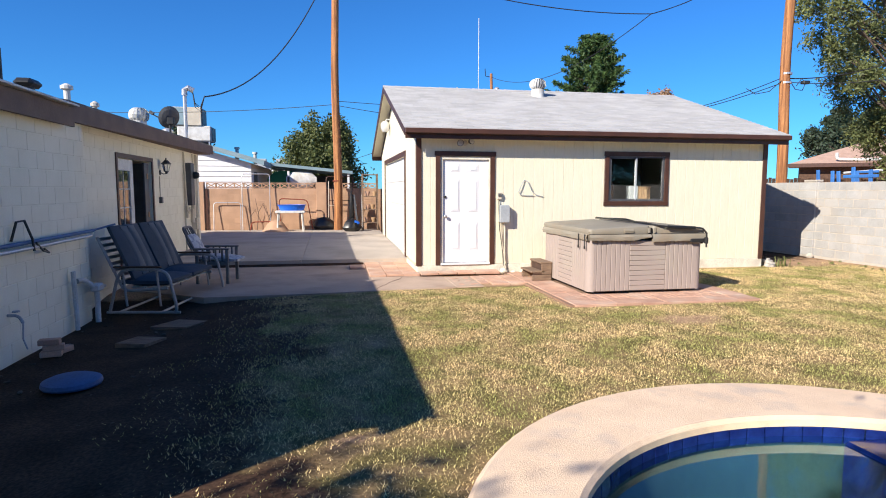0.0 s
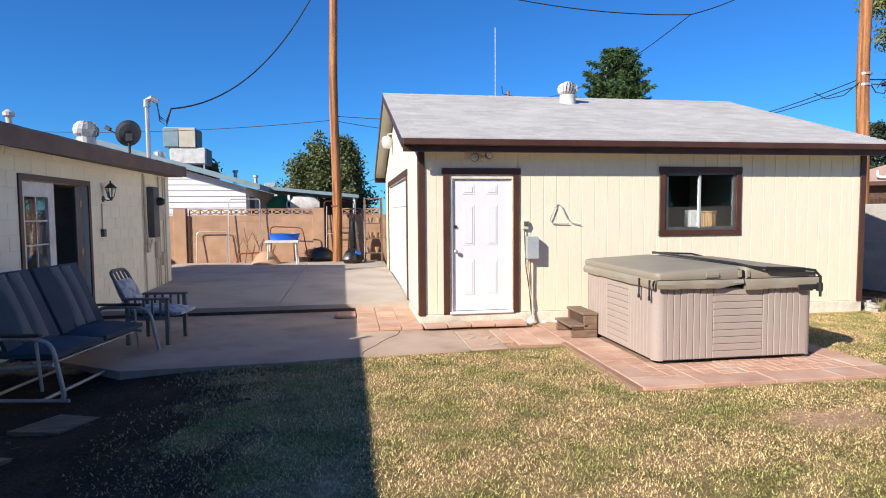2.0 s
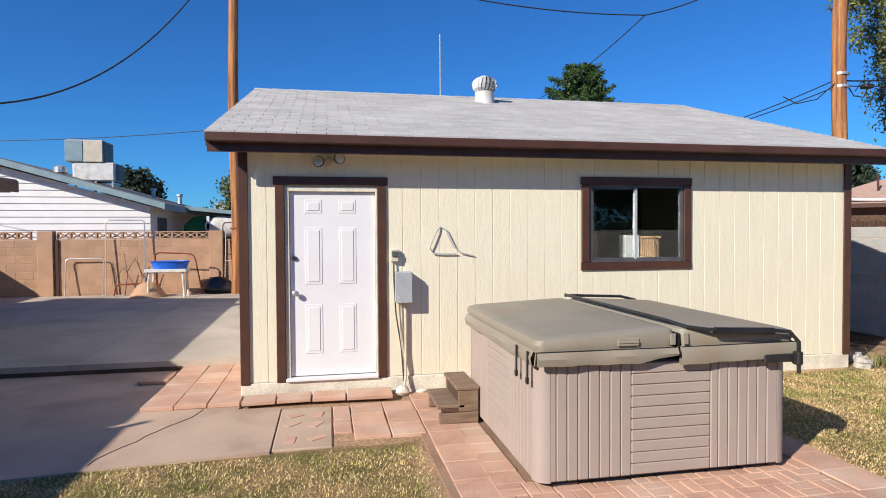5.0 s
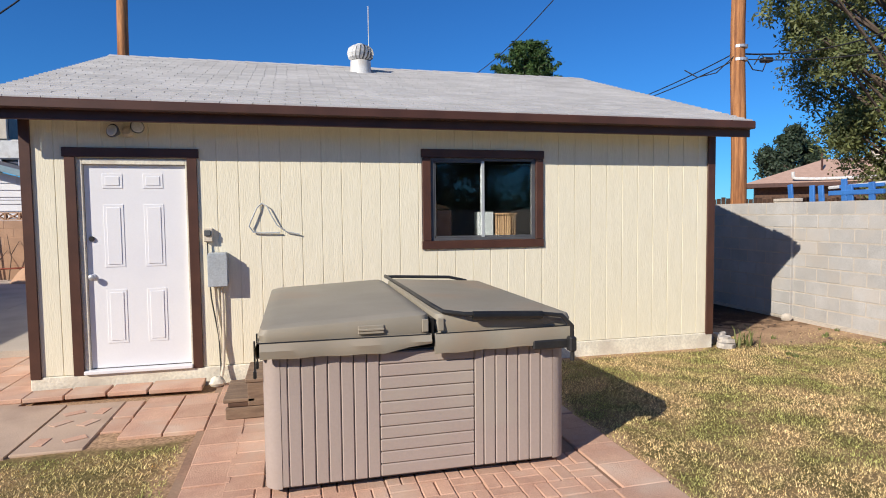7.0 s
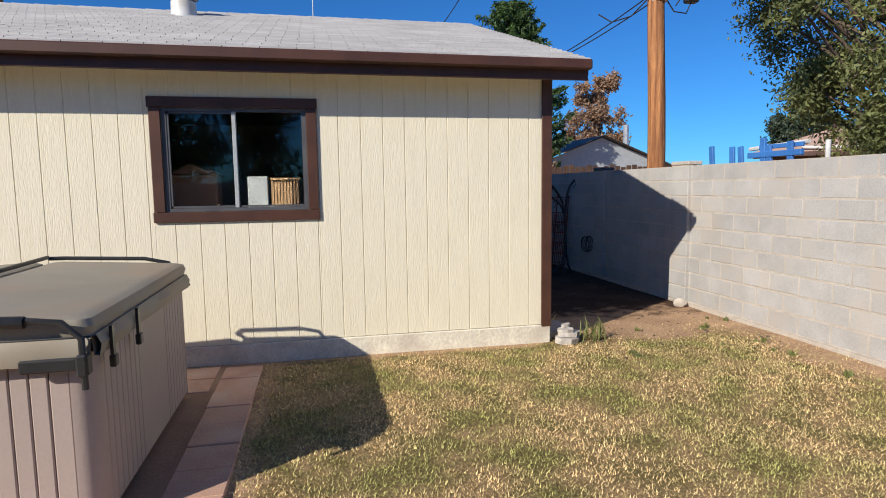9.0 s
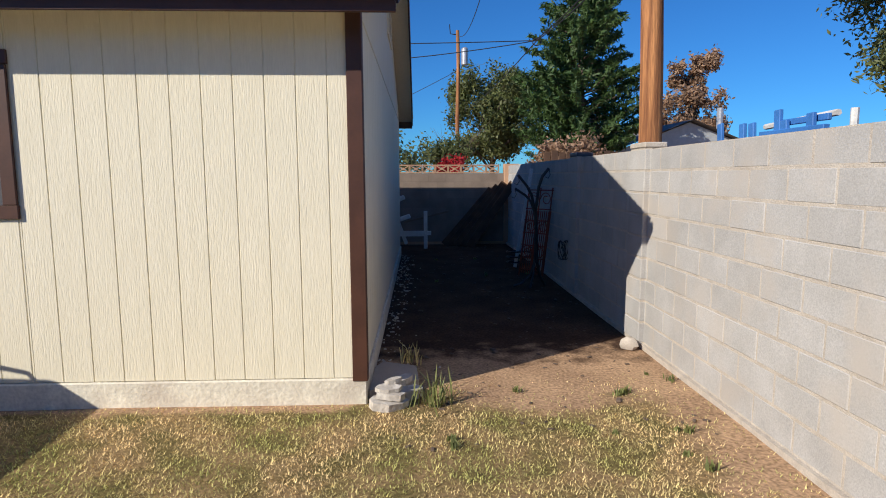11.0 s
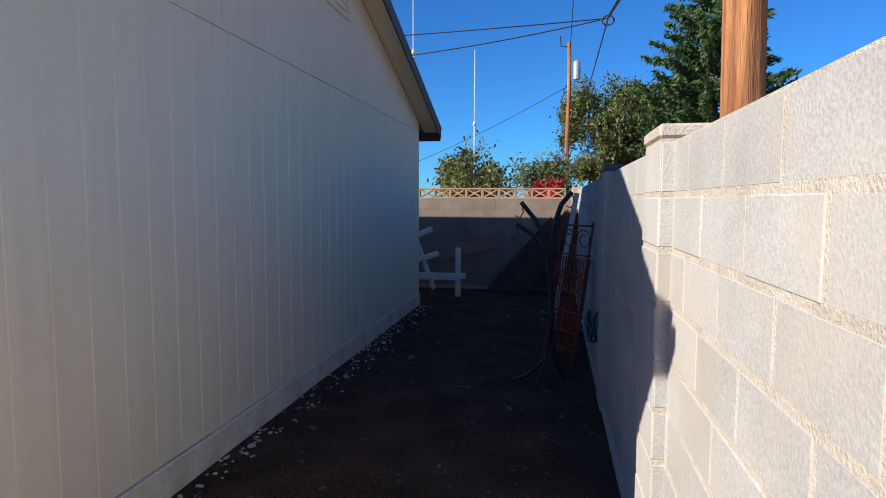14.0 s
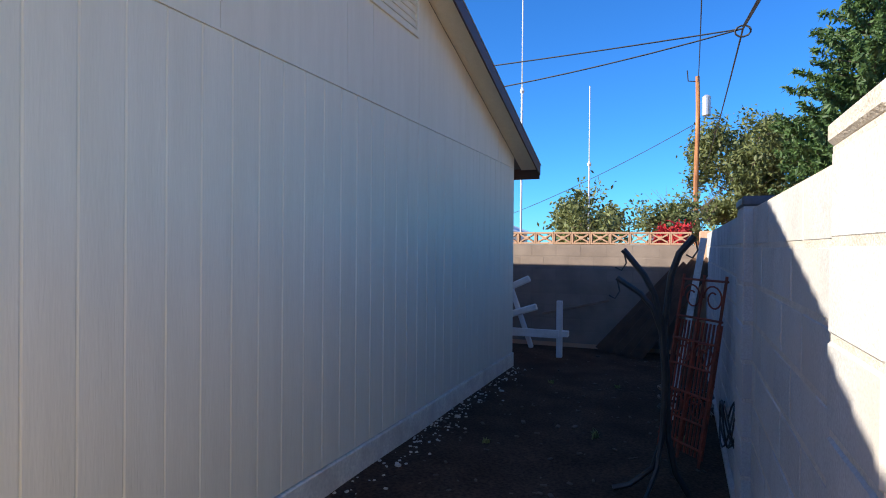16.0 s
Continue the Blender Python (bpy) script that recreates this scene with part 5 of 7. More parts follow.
# wooden steps beside the tub
st = thing("wooden_step", (1.88, -1.32, 0.015), "small weathered two-tread wooden step", "step")
part("tread", M().box(0.0, 0.26, 0, 0.62, 0.14, 0.175, 0.008), OLDWOOD, st)
part("tread", M().box(0.18, 0.40, 0, 0.62, 0.30, 0.335, 0.008), OLDWOOD, st)
for y in (0.0, 0.57):
    part("side_board", M().box(0.02, 0.39, y, y + 0.045, 0.0, 0.10, 0.006).box(0.2, 0.39, y, y + 0.045, 0.104, 0.298, 0.006), OLDWOOD, st)
    part("bearer", M().box(0.04, 0.24, y + 0.003, y + 0.05, 0.104, 0.138, 0.006), DARKWOOD, st)
part("riser", M().box(0.21, 0.235, 0.05, 0.565, 0.178, 0.298, 0.003), DARKWOOD, st)


def stone(at, r, mtl, label, seed, flat=0.7, category="stone"):
    rnd = random.Random(seed)
    m = M()
    prof = [(0.05, 0), (0.8, 0.06), (1.0, 0.35), (0.85, 0.75), (0.45, 0.97), (0.02, 1.0)]
    n = 9
    vs = []
    for rr, h in prof:
        for k in range(n):
            a = 2 * math.pi * k / n
            j = rnd.uniform(0.82, 1.15)
            vs.append((rr * r * j * math.cos(a), rr * r * j * math.sin(a) * 0.85, h * r * 2 * flat * rnd.uniform(0.93, 1.05)))
    m.add(vs, [(i * n + k, i * n + (k + 1) % n, (i + 1) * n + (k + 1) % n, (i + 1) * n + k) for i in range(5) for k in range(n)] + [tuple(range(n - 1, -1, -1)), tuple(5 * n + k for k in range(n))])
    ob = solid("stone", m, mtl, label, category, smooth=True)
    ob.location = at
    return ob


stone((1.70, -0.19, 0.0), 0.075, FOUND, "cream-painted stone beside the doorstep", 1)
stone((1.92, -0.14, 0.0), 0.06, FOUND, "pale chunk of mortar at the footing", 2, 0.35)
stone((2.12, -0.12, 0.0), 0.07, FOUND, "pale chunk of mortar at the footing", 3, 0.25)
for k, (x, y, z, a, sx, sy, sz) in enumerate(((7.80, -0.09, -0.02, 8, 0.15, 0.10, 0.06), (7.82, -0.07, 0.042, -6, 0.13, 0.09, 0.045), (7.80, -0.05, 0.09, 14, 0.10, 0.07, 0.03), (7.96, 0.10, -0.02, 40, 0.12, 0.08, 0.07), (7.90, 0.2, 0.05, 65, 0.16, 0.05, 0.05), (7.84, 0.02, 0.122, 30, 0.07, 0.04, 0.03))):
    rr2 = random.Random(k)
    q = M().prism([(sx * math.cos(t) * rr2.uniform(0.75, 1.05), sy * math.sin(t) * rr2.uniform(0.75, 1.05)) for t in [0.78 * i for i in range(8)]], 0, sz)
    o = solid("rubble_piece", q, ROCK, "broken pale concrete chunk at the garage corner", "rubble", group="rubble")
    o.matrix_world = pose(x, y, z, rr2.uniform(-5, 5), rr2.uniform(-5, 5), a)
solid("broken_slab", M().prism([(7.66, 0.06), (8.02, 0.28), (8.0, 0.62), (7.72, 0.75), (7.66, 0.6)], -0.06, 0.05), CONC, "broken concrete slab lying at the garage corner", "rubble")
stone((10.0, 1.22, -0.02), 0.085, MORTAR, "tan stone at the foot of the pilaster", 21, 0.7)


# fittings on the garage front
fl = thing("floodlight", (0.93, -0.004, 2.56), "twin-head outdoor floodlight under the eave", "lamp")
part("base", M().lathe([(0.055, 0), (0.055, 0.03), (0.03, 0.05)], 0, 0, 0, 14, pose(0, 0, 0, 90, 0, 0)), BEIGEMETAL, fl)
for s in (-1, 1):
    part("lamp_head", M().lathe([(0.02, 0), (0.03, 0.02), (0.058, 0.06), (0.066, 0.09), (0.058, 0.095)], 0, 0, 0, 14, pose(s * 0.075, -0.05, 0.02 * s, 82, 0, s * 24)), DARKGREY, fl, smooth=True)
    part("lens", M().lathe([(0.056, 0.0955), (0.05, 0.104), (0.01, 0.108)], 0, 0, 0, 14, pose(s * 0.075, -0.05, 0.02 * s, 82, 0, s * 24)), WHITEMETAL, fl, smooth=True)
ol = thing("outlet_box", (1.64, -0.002, 1.53), "beige weatherproof outlet box", "outlet")
part("box", M().box(-0.045, 0.045, -0.055, 0, -0.07, 0.07, 0.008), BEIGEMETAL, ol)
part("cover", M().box(-0.035, 0.03, -0.075, -0.057, -0.01, 0.05, 0.006), DARKGREY, ol)
db = thing("disconnect_box", (1.73, -0.002, 1.18), "grey electrical disconnect box", "panel")
part("box", M().box(-0.09, 0.09, -0.13, 0, -0.17, 0.17, 0.008), GREYMETAL, db)
part("lid", M().box(-0.094, 0.094, -0.142, -0.132, -0.172, 0.15, 0.004), GREYMETAL, db)
part("conduit", M().tube([(0.03, -0.03, -0.17), (0.03, -0.03, -0.75), (0.02, -0.06, -1.0), (0.0, -0.1, -1.12)], 0.016, 8), BEIGEMETAL, db)
part("cable", M().tube([(-0.1, -0.03, 0.27), (-0.1, -0.035, 0.1), (-0.08, -0.03, -0.3), (-0.02, -0.03, -0.7), (0.0, -0.08, -1.1)], 0.008, 6), WIRE, db)
part("cable", M().tube([(-0.05, -0.03, -0.17), (-0.03, -0.03, -0.55), (0.01, -0.04, -0.9), (0.0, -0.1, -1.13)], 0.007, 6), BEIGEMETAL, db)
cb = thing("loose_cable", (2.05, -0.004, 1.55), "loop of grey cable hanging out of the siding", "cable")
part("strand", M().tube([(0.12, -0.005, 0.30), (0.07, -0.03, 0.25), (0.01, -0.035, 0.12), (-0.01, -0.03, 0.06), (0.03, -0.02, 0.0), (0.14, -0.02, -0.01), (0.30, -0.02, -0.01)], 0.008, 6), GREYMETAL, cb, smooth=True)
part("strand", M().tube([(0.12, -0.005, 0.30), (0.17, -0.03, 0.27), (0.21, -0.035, 0.18), (0.27, -0.03, 0.07), (0.36, -0.02, 0.0), (0.5, -0.02, -0.03)], 0.007, 6), GREYMETAL, cb, smooth=True)


# weeds and litter on the bare ground
def weed(at, n, h, mtl, label, seed):
    rnd = random.Random(seed)
    m = M()
    for k in range(n):
        a, l, b = rnd.uniform(0, 6.28), rnd.uniform(0.4, 1.0) * h, rnd.uniform(0.1, 0.9)
        x, y = rnd.gauss(0, h * 0.25), rnd.gauss(0, h * 0.25)
        w = 0.006
        tip = (x + l * b * math.cos(a), y + l * b * math.sin(a), l)
        midp = (x + l * b * 0.35 * math.cos(a), y + l * b * 0.35 * math.sin(a), l * 0.6)
        s, c = w * math.sin(a), -w * math.cos(a)
        m.add([(x - s, y - c, -0.01), (x + s, y + c, -0.01), (midp[0] + s, midp[1] + c, midp[2]), (midp[0] - s, midp[1] - c, midp[2]), tip], [(0, 1, 2, 3), (3, 2, 4)])
    ob = solid("weed", m, mtl, label, "weed", group="weeds")
    ob.location = at
    return ob


for k in range(26):
    rnd = random.Random(100 + k)
    x, y = (rnd.uniform(9.5, 10.05), rnd.uniform(-4, 1.0)) if k < 12 else ((rnd.uniform(7.7, 9.9), rnd.uniform(-0.9, 0.7)) if k < 20 else (rnd.uniform(8.2, 10), rnd.uniform(4.5, 9.3)))
    weed((x, y, ground_z(x, y)), 22, rnd.uniform(0.03, 0.08), LEAF_OLIVE, "small tuft of weeds on bare dirt", k)
weed((8.1, -0.05, -0.02), 40, 0.26, LEAF_OLIVE, "tall dry weed by the rubble", 51)
weed((7.95, 0.9, -0.02), 26, 0.2, BLADE, "dry weed along the garage footing", 52)
lit = M()
rnd = random.Random(77)
for k in range(420):
    if k < 300:
        x, y = rnd.uniform(7.7, 10.05), rnd.uniform(-0.8, 9.5)
    else:
        x, y = rnd.uniform(-5.0, -2.0), rnd.uniform(-7.0, -1.9)
    z, s, a = ground_z(x, y), rnd.uniform(0.008, 0.025) * (1.6 if rnd.random() < 0.1 else 1), rnd.uniform(0, 360)
    lit.box(-s, s, -s * 0.5, s * 0.5, 0.0, s * 0.5, s * 0.2, pose(x, y, z, rnd.uniform(-10, 10), 0, a))
deb = M()
rnd = random.Random(91)
for k in range(260):
    y = 0.7 + 7.4 * rnd.random()
    x = GW + 0.03 + abs(rnd.gauss(0, 0.13))
    sz = rnd.uniform(0.004, 0.015) * (2.0 if rnd.random() < 0.06 else 1)
    deb.box(-sz, sz, -sz * 0.7, sz * 0.7, -0.005, sz * 0.7, sz * 0.25, pose(x, y, ground_z(x, y), rnd.uniform(-15, 15), rnd.uniform(-15, 15), rnd.uniform(0, 360)))
solid("mortar_debris", deb, MORTAR, "pale crumbled mortar along the garage footing", "debris", "stuff")
solid("pebbles", lit, BARK, "scattered pebbles and leaf litter on dirt", "pebbles", "stuff")

# ---------------------------------------------------------------- patio furniture and things
def bent(pts, r=0.06, n=4):
    """Rounds the corners of a polyline."""
    pts = [Vector(p) for p in pts]
    out = [pts[0]]
    for a, b, c in zip(pts, pts[1:], pts[2:]):
        d0, d1 = min(r, (a - b).length * 0.45), min(r, (c - b).length * 0.45)
        p, q = b + (a - b).normalized() * d0, b + (c - b).normalized() * d1
        for k in range(n + 1):
            t = k / n
            out.append(p * (1 - t) ** 2 + b * 2 * t * (1 - t) + q * t * t)
    return out + [pts[-1]]


def pad(x0, x1, y0, y1, z0, z1, m=None, puff=0.02):
    q = M()
    n = 6
    for s in (0, 1):
        vs, fs = [], []
        for i in range(n + 1):
            for j in range(n + 1):
                u, v = i / n, j / n
                b = (1 - (2 * u - 1) ** 4) * (1 - (2 * v - 1) ** 4)
                mid = (z0 + z1) / 2
                z = mid + (1 if s else -1) * ((z1 - z0) / 2 * (0.35 + 0.65 * b) + puff * b * 0.3)
                vs.append((x0 + (x1 - x0) * u, y0 + (y1 - y0) * v, z))
        for i in range(n):
            for j in range(n):
                a, b2, c, d = i * (n + 1) + j, (i + 1) * (n + 1) + j, (i + 1) * (n + 1) + j + 1, i * (n + 1) + j + 1
                fs.append((a, b2, c, d) if s else (d, c, b2, a))
        q.add(vs, fs)
    rim = [(i, 0) for i in range(n)] + [(n, j) for j in range(n)] + [(n - i, n) for i in range(n)] + [(0, n - j) for j in range(n)]
    half = (n + 1) ** 2
    ids = [i * (n + 1) + j for i, j in rim]
    q.f += [(ids[k], ids[(k + 1) % len(ids)], half + ids[(k + 1) % len(ids)], half + ids[k]) for k in range(len(ids))]
    if m is not None:
        q.v = [tuple(m @ Vector(p)) for p in q.v]
    return q


# glider: faces the garden (+x), two seats along y
gl = thing("glider_bench", (-4.12, -1.82, -0.06), "metal glider bench with two blue-grey striped cushions", "bench", turn=-9)
for y in (-0.95, 0.95):
    part("side_frame", M().tube(bent([(-0.42, y, 0.03), (-0.30, y, 0.50), (-0.22, y, 0.62), (0.28, y, 0.62), (0.40, y, 0.55), (0.50, y, 0.06), (0.46, y, 0.02)], 0.1), 0.022, 8), FRAMEGREY, gl, smooth=True)
    part("base_rail", M().tube([(-0.46, y, 0.02), (0.54, y, 0.02)], 0.02, 8), FRAMEGREY, gl, smooth=True)
    part("swing_link", M().tube([(0.22, y * 0.96, 0.6), (0.26, y * 0.96, 0.1)], 0.016, 6), FRAMEGREY, gl)
    part("swing_link", M().tube([(-0.24, y * 0.96, 0.58), (-0.20, y * 0.96, 0.1)], 0.016, 6), FRAMEGREY, gl)
    part("armrest", M().box(-0.34, 0.30, y - 0.035, y + 0.035, 0.64, 0.665, 0.01), DARKWOOD, gl)
    part("seat_rail", M().tube(bent([(0.34, y * 0.9, 0.34), (-0.26, y * 0.9, 0.30), (-0.58, y * 0.93, 1.06)], 0.1), 0.02, 8), FRAMEGREY, gl, smooth=True)
part("cross_rail", M().tube([(-0.3, -0.95, 0.02), (-0.3, 0.95, 0.02)], 0.018, 8), FRAMEGREY, gl)
part("cross_rail", M().tube([(0.3, -0.95, 0.03), (0.3, 0.95, 0.03)], 0.018, 8), FRAMEGREY, gl)
for k in range(8):
    t = 0.12 + k * 0.13
    x, z = -0.27 - 0.29 * t, 0.33 + 0.65 * t
    part("back_slat", M().box(x - 0.02, x - 0.002, -0.88, 0.88, z, z + 0.045, 0.004), FRAMEGREY, gl)
for k in range(4):
    part("seat_slat", M().box(-0.2 + k * 0.14, -0.13 + k * 0.14, -0.78, 0.78, 0.335, 0.35, 0.004), WHITEMETAL, gl)
for s in (-1, 1):
    c = part("seat_cushion", pad(-0.28, 0.36, s * 0.43 - 0.40, s * 0.43 + 0.40, 0.355, 0.485, None, 0.05), CUSHION, gl, smooth=True)
    bm_ = pose(-0.19, s * 0.43, 0.44, 0, -113.5, 0)
    b = part("back_cushion", pad(0.0, 0.80, -0.40, 0.40, -0.12, 0.0, bm_, 0.02), CUSHION, gl, smooth=True)
    for y in (-0.09, 0.12):
        part("stripe", pad(0.03, 0.77, y - 0.085, y + 0.085, -0.132, -0.06, bm_, 0.03), CUSHSTRIPE, b, smooth=True)

ch = thing("patio_chair", (-3.68, -0.32, 0.0), "grey slatted wooden armchair holding floral cushions", "chair", turn=-8)
for x in (-0.26, 0.26):
    for y in (-0.28, 0.28):
        part("leg", M().box(x - 0.025, x + 0.025, y - 0.025, y + 0.025, 0, 0.60, 0.005), CHAIRWOOD, ch)
for y in (-0.28, 0.28):
    part("arm", M().box(-0.32, 0.30, y - 0.04, y + 0.04, 0.602, 0.63, 0.01), CHAIRWOOD, ch)
    part("side_rail", M().box(-0.24, 0.24, y - 0.015, y + 0.015, 0.33, 0.39, 0.003), CHAIRWOOD, ch)
    for k in range(4):
        part("arm_slat", M().box(-0.17 + k * 0.11, -0.14 + k * 0.11, y - 0.01, y + 0.01, 0.392, 0.60, 0.002), CHAIRWOOD, ch)
part("seat", M().box(-0.26, 0.27, -0.255, 0.255, 0.36, 0.39, 0.006), CHAIRWOOD, ch)
bk = M().tube(bent([(-0.22, -0.2, 0.38), (-0.52, -0.2, 0.98), (-0.52, 0.2, 0.98), (-0.22, 0.2, 0.38)], 0.09), 0.022, 8)
part("back_frame", bk, CHAIRWOOD, ch, smooth=True)
for k in range(3):
    y = -0.1 + k * 0.1
    part("back_slat", M().tube([(-0.23, y, 0.4), (-0.51, y, 0.96)], 0.014, 6), CHAIRWOOD, ch)
pl = solid("throw_pillow", pad(-0.22, 0.22, -0.2, 0.2, 0, 0.15, pose(-3.98, -0.26, 0.68, 0, -116, -8), 0.05), FABRIC, "pale floral pillow leaning on the chair back", "pillow", smooth=True)
pl = solid("seat_cushion", pad(-0.30, 0.36, -0.24, 0.24, 0.0, 0.10, pose(-3.62, -0.33, 0.385, 0, 4, -8), 0.05), FABRIC, "pale floral cushion hanging over the chair seat", "cushion", smooth=True)

# along the near house wall
pp = thing("pool_pole", (-4.84, -3.5, 1.08), "long blue telescopic pool pole on wall hooks", "pole")
part("outer_tube", M().tube([(0.0, -4.0, 0.0), (0.02, 0.75, 0.02)], 0.022, 8), DUSTYBLUE, pp)
part("inner_tube", M().tube([(0.02, 0.7, 0.02), (0.03, 1.55, 0.06)], 0.014, 8), DUSTYBLUE, pp)
part("second_pole", M().tube([(0.03, -4.0, -0.06), (0.04, 0.62, -0.04)], 0.02, 8), GALV, pp)
part("hook", M().tube([(-0.05, -1.2, 0.04), (0.0, -1.18, 0.24), (0.03, -1.08, 0.25), (0.05, -0.98, 0.05), (0.05, -0.95, -0.08)], 0.014, 6), BLACK, pp)
part("hook", M().tube([(-0.05, -0.5, -0.1), (0.02, -0.55, -0.14), (0.05, -0.75, -0.1), (0.05, -0.9, 0.0)], 0.012, 6), BLACK, pp)
pf = thing("pool_plumbing", (-4.84, -3.0, -0.12), "white pipe and valve at the house corner", "pipe")
part("riser", M().tube([(0.0, -0.36, 0.0), (0.0, -0.40, 0.75)], 0.03, 8), WHITEMETAL, pf)
part("riser", M().tube(bent([(0.08, 0.1, 0.0), (0.08, 0.1, 0.45), (0.0, -0.1, 0.60), (-0.04, -0.2, 0.60)], 0.08), 0.035, 10), WHITEMETAL, pf, smooth=True)
part("valve", M().box(0.02, 0.14, 0.02, 0.2, 0.42, 0.52, 0.02), WHITEMETAL, pf)
part("handle", M().tube([(0.08, 0.18, 0.47), (0.1, 0.34, 0.45)], 0.02, 8), WHITEMETAL, pf)
fc = thing("hose_bib", (-4.9, -4.85, 0.38), "grey outdoor tap with a dangling tube", "tap")
part("spout", M().tube(bent([(0.0, 0, 0), (0.1, 0, 0.0), (0.14, 0, -0.08)], 0.04), 0.016, 8), GREYMETAL, fc)
part("handle", M().lathe([(0.035, 0), (0.035, 0.012)], 0.08, 0, 0.035, 10), GREYMETAL, fc)
part("tube", M().tube([(0.14, 0, -0.07), (0.12, 0.02, -0.25), (0.15, 0.03, -0.36)], 0.008, 6), GREYMETAL, fc)
for k, (x, y, z, a) in enumerate(((-4.62, -4.62, -0.12, 12), (-4.60, -4.60, -0.055, 20), (-4.63, -4.62, 0.01, 8), (-4.57, -4.45, -0.12, 70))):
    b = solid("brick", M().box(-0.1, 0.1, -0.048, 0.048, 0, 0.062, 0.006), PAVER, "loose red brick by the house wall", "brick", group="loose bricks")
    b.matrix_world = pose(x, y, z, 0, 0, a)
solid("round_lid", M().lathe([(0.24, 0), (0.25, 0.02), (0.24, 0.05), (0.18, 0.075), (0.05, 0.085)], -4.0, -5.7, -0.11, 24), DUSTYBLUE, "faded blue round plastic lid on the dirt", "lid", smooth=True)
sl = solid("flat_stone", M().prism([(-3.95, -3.5), (-3.5, -3.6), (-3.3, -3.25), (-3.7, -3.1)], -0.14, -0.085), OLDWOOD, "flat brown stepping stone in the dirt", "stone")
solid("flat_stone", M().prism([(-4.1, -4.3), (-3.75, -4.4), (-3.6, -4.1), (-3.95, -4.0)], -0.14, -0.085), OLDWOOD, "flat brown stepping stone in the dirt", "stone")
solid("patio_drain", M().box(-1.3, -0.97, 0.86, 1.3, 0.003, 0.05, 0.01), PAVER, "loose dark paver lying on the slab", "paver")
jug = solid("dark_jug", M().lathe([(0.10, 0), (0.11, 0.03), (0.11, 0.2), (0.05, 0.28), (0.03, 0.34)], -4.55, -0.35, 0.0, 14), BLACKPLASTIC, "black plastic jug beside the chair", "jug", smooth=True)

# ---------------------------------------------------------------- far end of the upper patio
BZ = slab_z(9.4)
tb = thing("folding_table", (-3.0, 9.2, slab_z(9.2)), "small white plastic table", "table")
part("tabletop", M().box(-0.48, 0.48, -0.27, 0.27, 0.62, 0.70, 0.012), WHITEMETAL, tb)
for x, y in ((-0.38, -0.2), (0.38, -0.2), (-0.38, 0.2), (0.38, 0.2)):
    part("leg", M().tube([(x, y, 0.66), (x * 1.12, y * 1.1, 0)], 0.028, 8), WHITEMETAL, tb)
tubm = M().lathe([(0.01, 0.012), (0.39, 0.012), (0.45, 0.185), (0.475, 0.185), (0.475, 0.205), (0.44, 0.205), (0.375, 0.024), (0.01, 0.024)], 0, 0, 0, 28)
bt = solid("blue_bin", tubm, BLUE, "bright blue plastic tray on the white table", "tray")
bt.location, bt.scale = (-2.95, 9.2, slab_z(9.2) + 0.692), (1, 0.62, 1)
rr = thing("bent_tube_stand", (-2.9, 9.55, BZ), "rusty bent-tube metal frame leaning by the wall", "frame")
part("tube", M().tube(bent([(-0.45, 0, 0.0), (-0.5, 0, 1.1), (0.45, 0, 1.05), (0.62, 0.1, 0.0)], 0.15), 0.018, 8), RUST, rr)
for x0, w, h, name, mtl in ((-4.64, 0.92, 1.93, "tall", GALV), (-5.58, 0.88, 0.95, "low", GALV), (-1.80, 0.92, 1.86, "dark brown", BROWN)):
    g = thing("gate_frame", (x0, 9.80, BZ), f"{name} tube gate frame leaning on the wall", "gate frame", "gate frames")
    part("tube", M().tube(bent([(0, 0, 0), (0, 0.1, h), (w, 0.1, h), (w, 0, 0)], 0.1), 0.015, 8), mtl, g)
    if mtl is BROWN:
        part("cross_tube", M().tube([(0, 0.05, h * 0.55), (w, 0.05, h * 0.55)], 0.012, 6), mtl, g)
for k, (x, h) in enumerate(((-4.42, 0.85), (-4.16, 1.1), (-3.82, 0.85))):
    solid("bare_branch", M().tube([(x, 9.7, BZ), (x + 0.06, 9.75, BZ + h * 0.5), (x - 0.05, 9.85, BZ + h)], 0.013, 6, 0.006).tube([(x + 0.05, 9.75, BZ + h * 0.55), (x + 0.22, 9.8, BZ + h * 0.85)], 0.012, 5, 0.005), BARK, "bare dry branch standing against the wall", "branch", group="dry branches")
solid("dry_hoop", M().tube(bent([(-4.35, 9.5, BZ + 0.02), (-4.3, 9.5, BZ + 0.3), (-3.6, 9.5, BZ + 0.32), (-3.5, 9.4, BZ + 0.02)], 0.1), 0.02, 6), RUST, "low rusty bent pipe on the slab", "pipe")
mound = solid("sand_heap", M().lathe([(0.50, 0), (0.44, 0.07), (0.36, 0.18), (0.27, 0.31), (0.20, 0.38), (0.10, 0.42), (0.01, 0.43)], -3.5, 9.3, BZ - 0.06, 16), TANBLOCK, "tan sandy heap on the slab", "heap", smooth=True)
# low black lump, flattened towards the wall
sack = stone((-1.9, 9.78, BZ - 0.03), 0.44, BLACKPLASTIC, "dark slumped lump lying against the wall", 44, 0.52, "sack")
sack.name, sack.scale = "dark_sack", (1, 0.55, 1)
bag = stone((-0.95, 8.95, slab_z(8.95) - 0.03), 0.31, BLACKPLASTIC, "full tied black plastic rubbish bag", 17, 0.72, "bag")
bag.name = "garbage_bag"
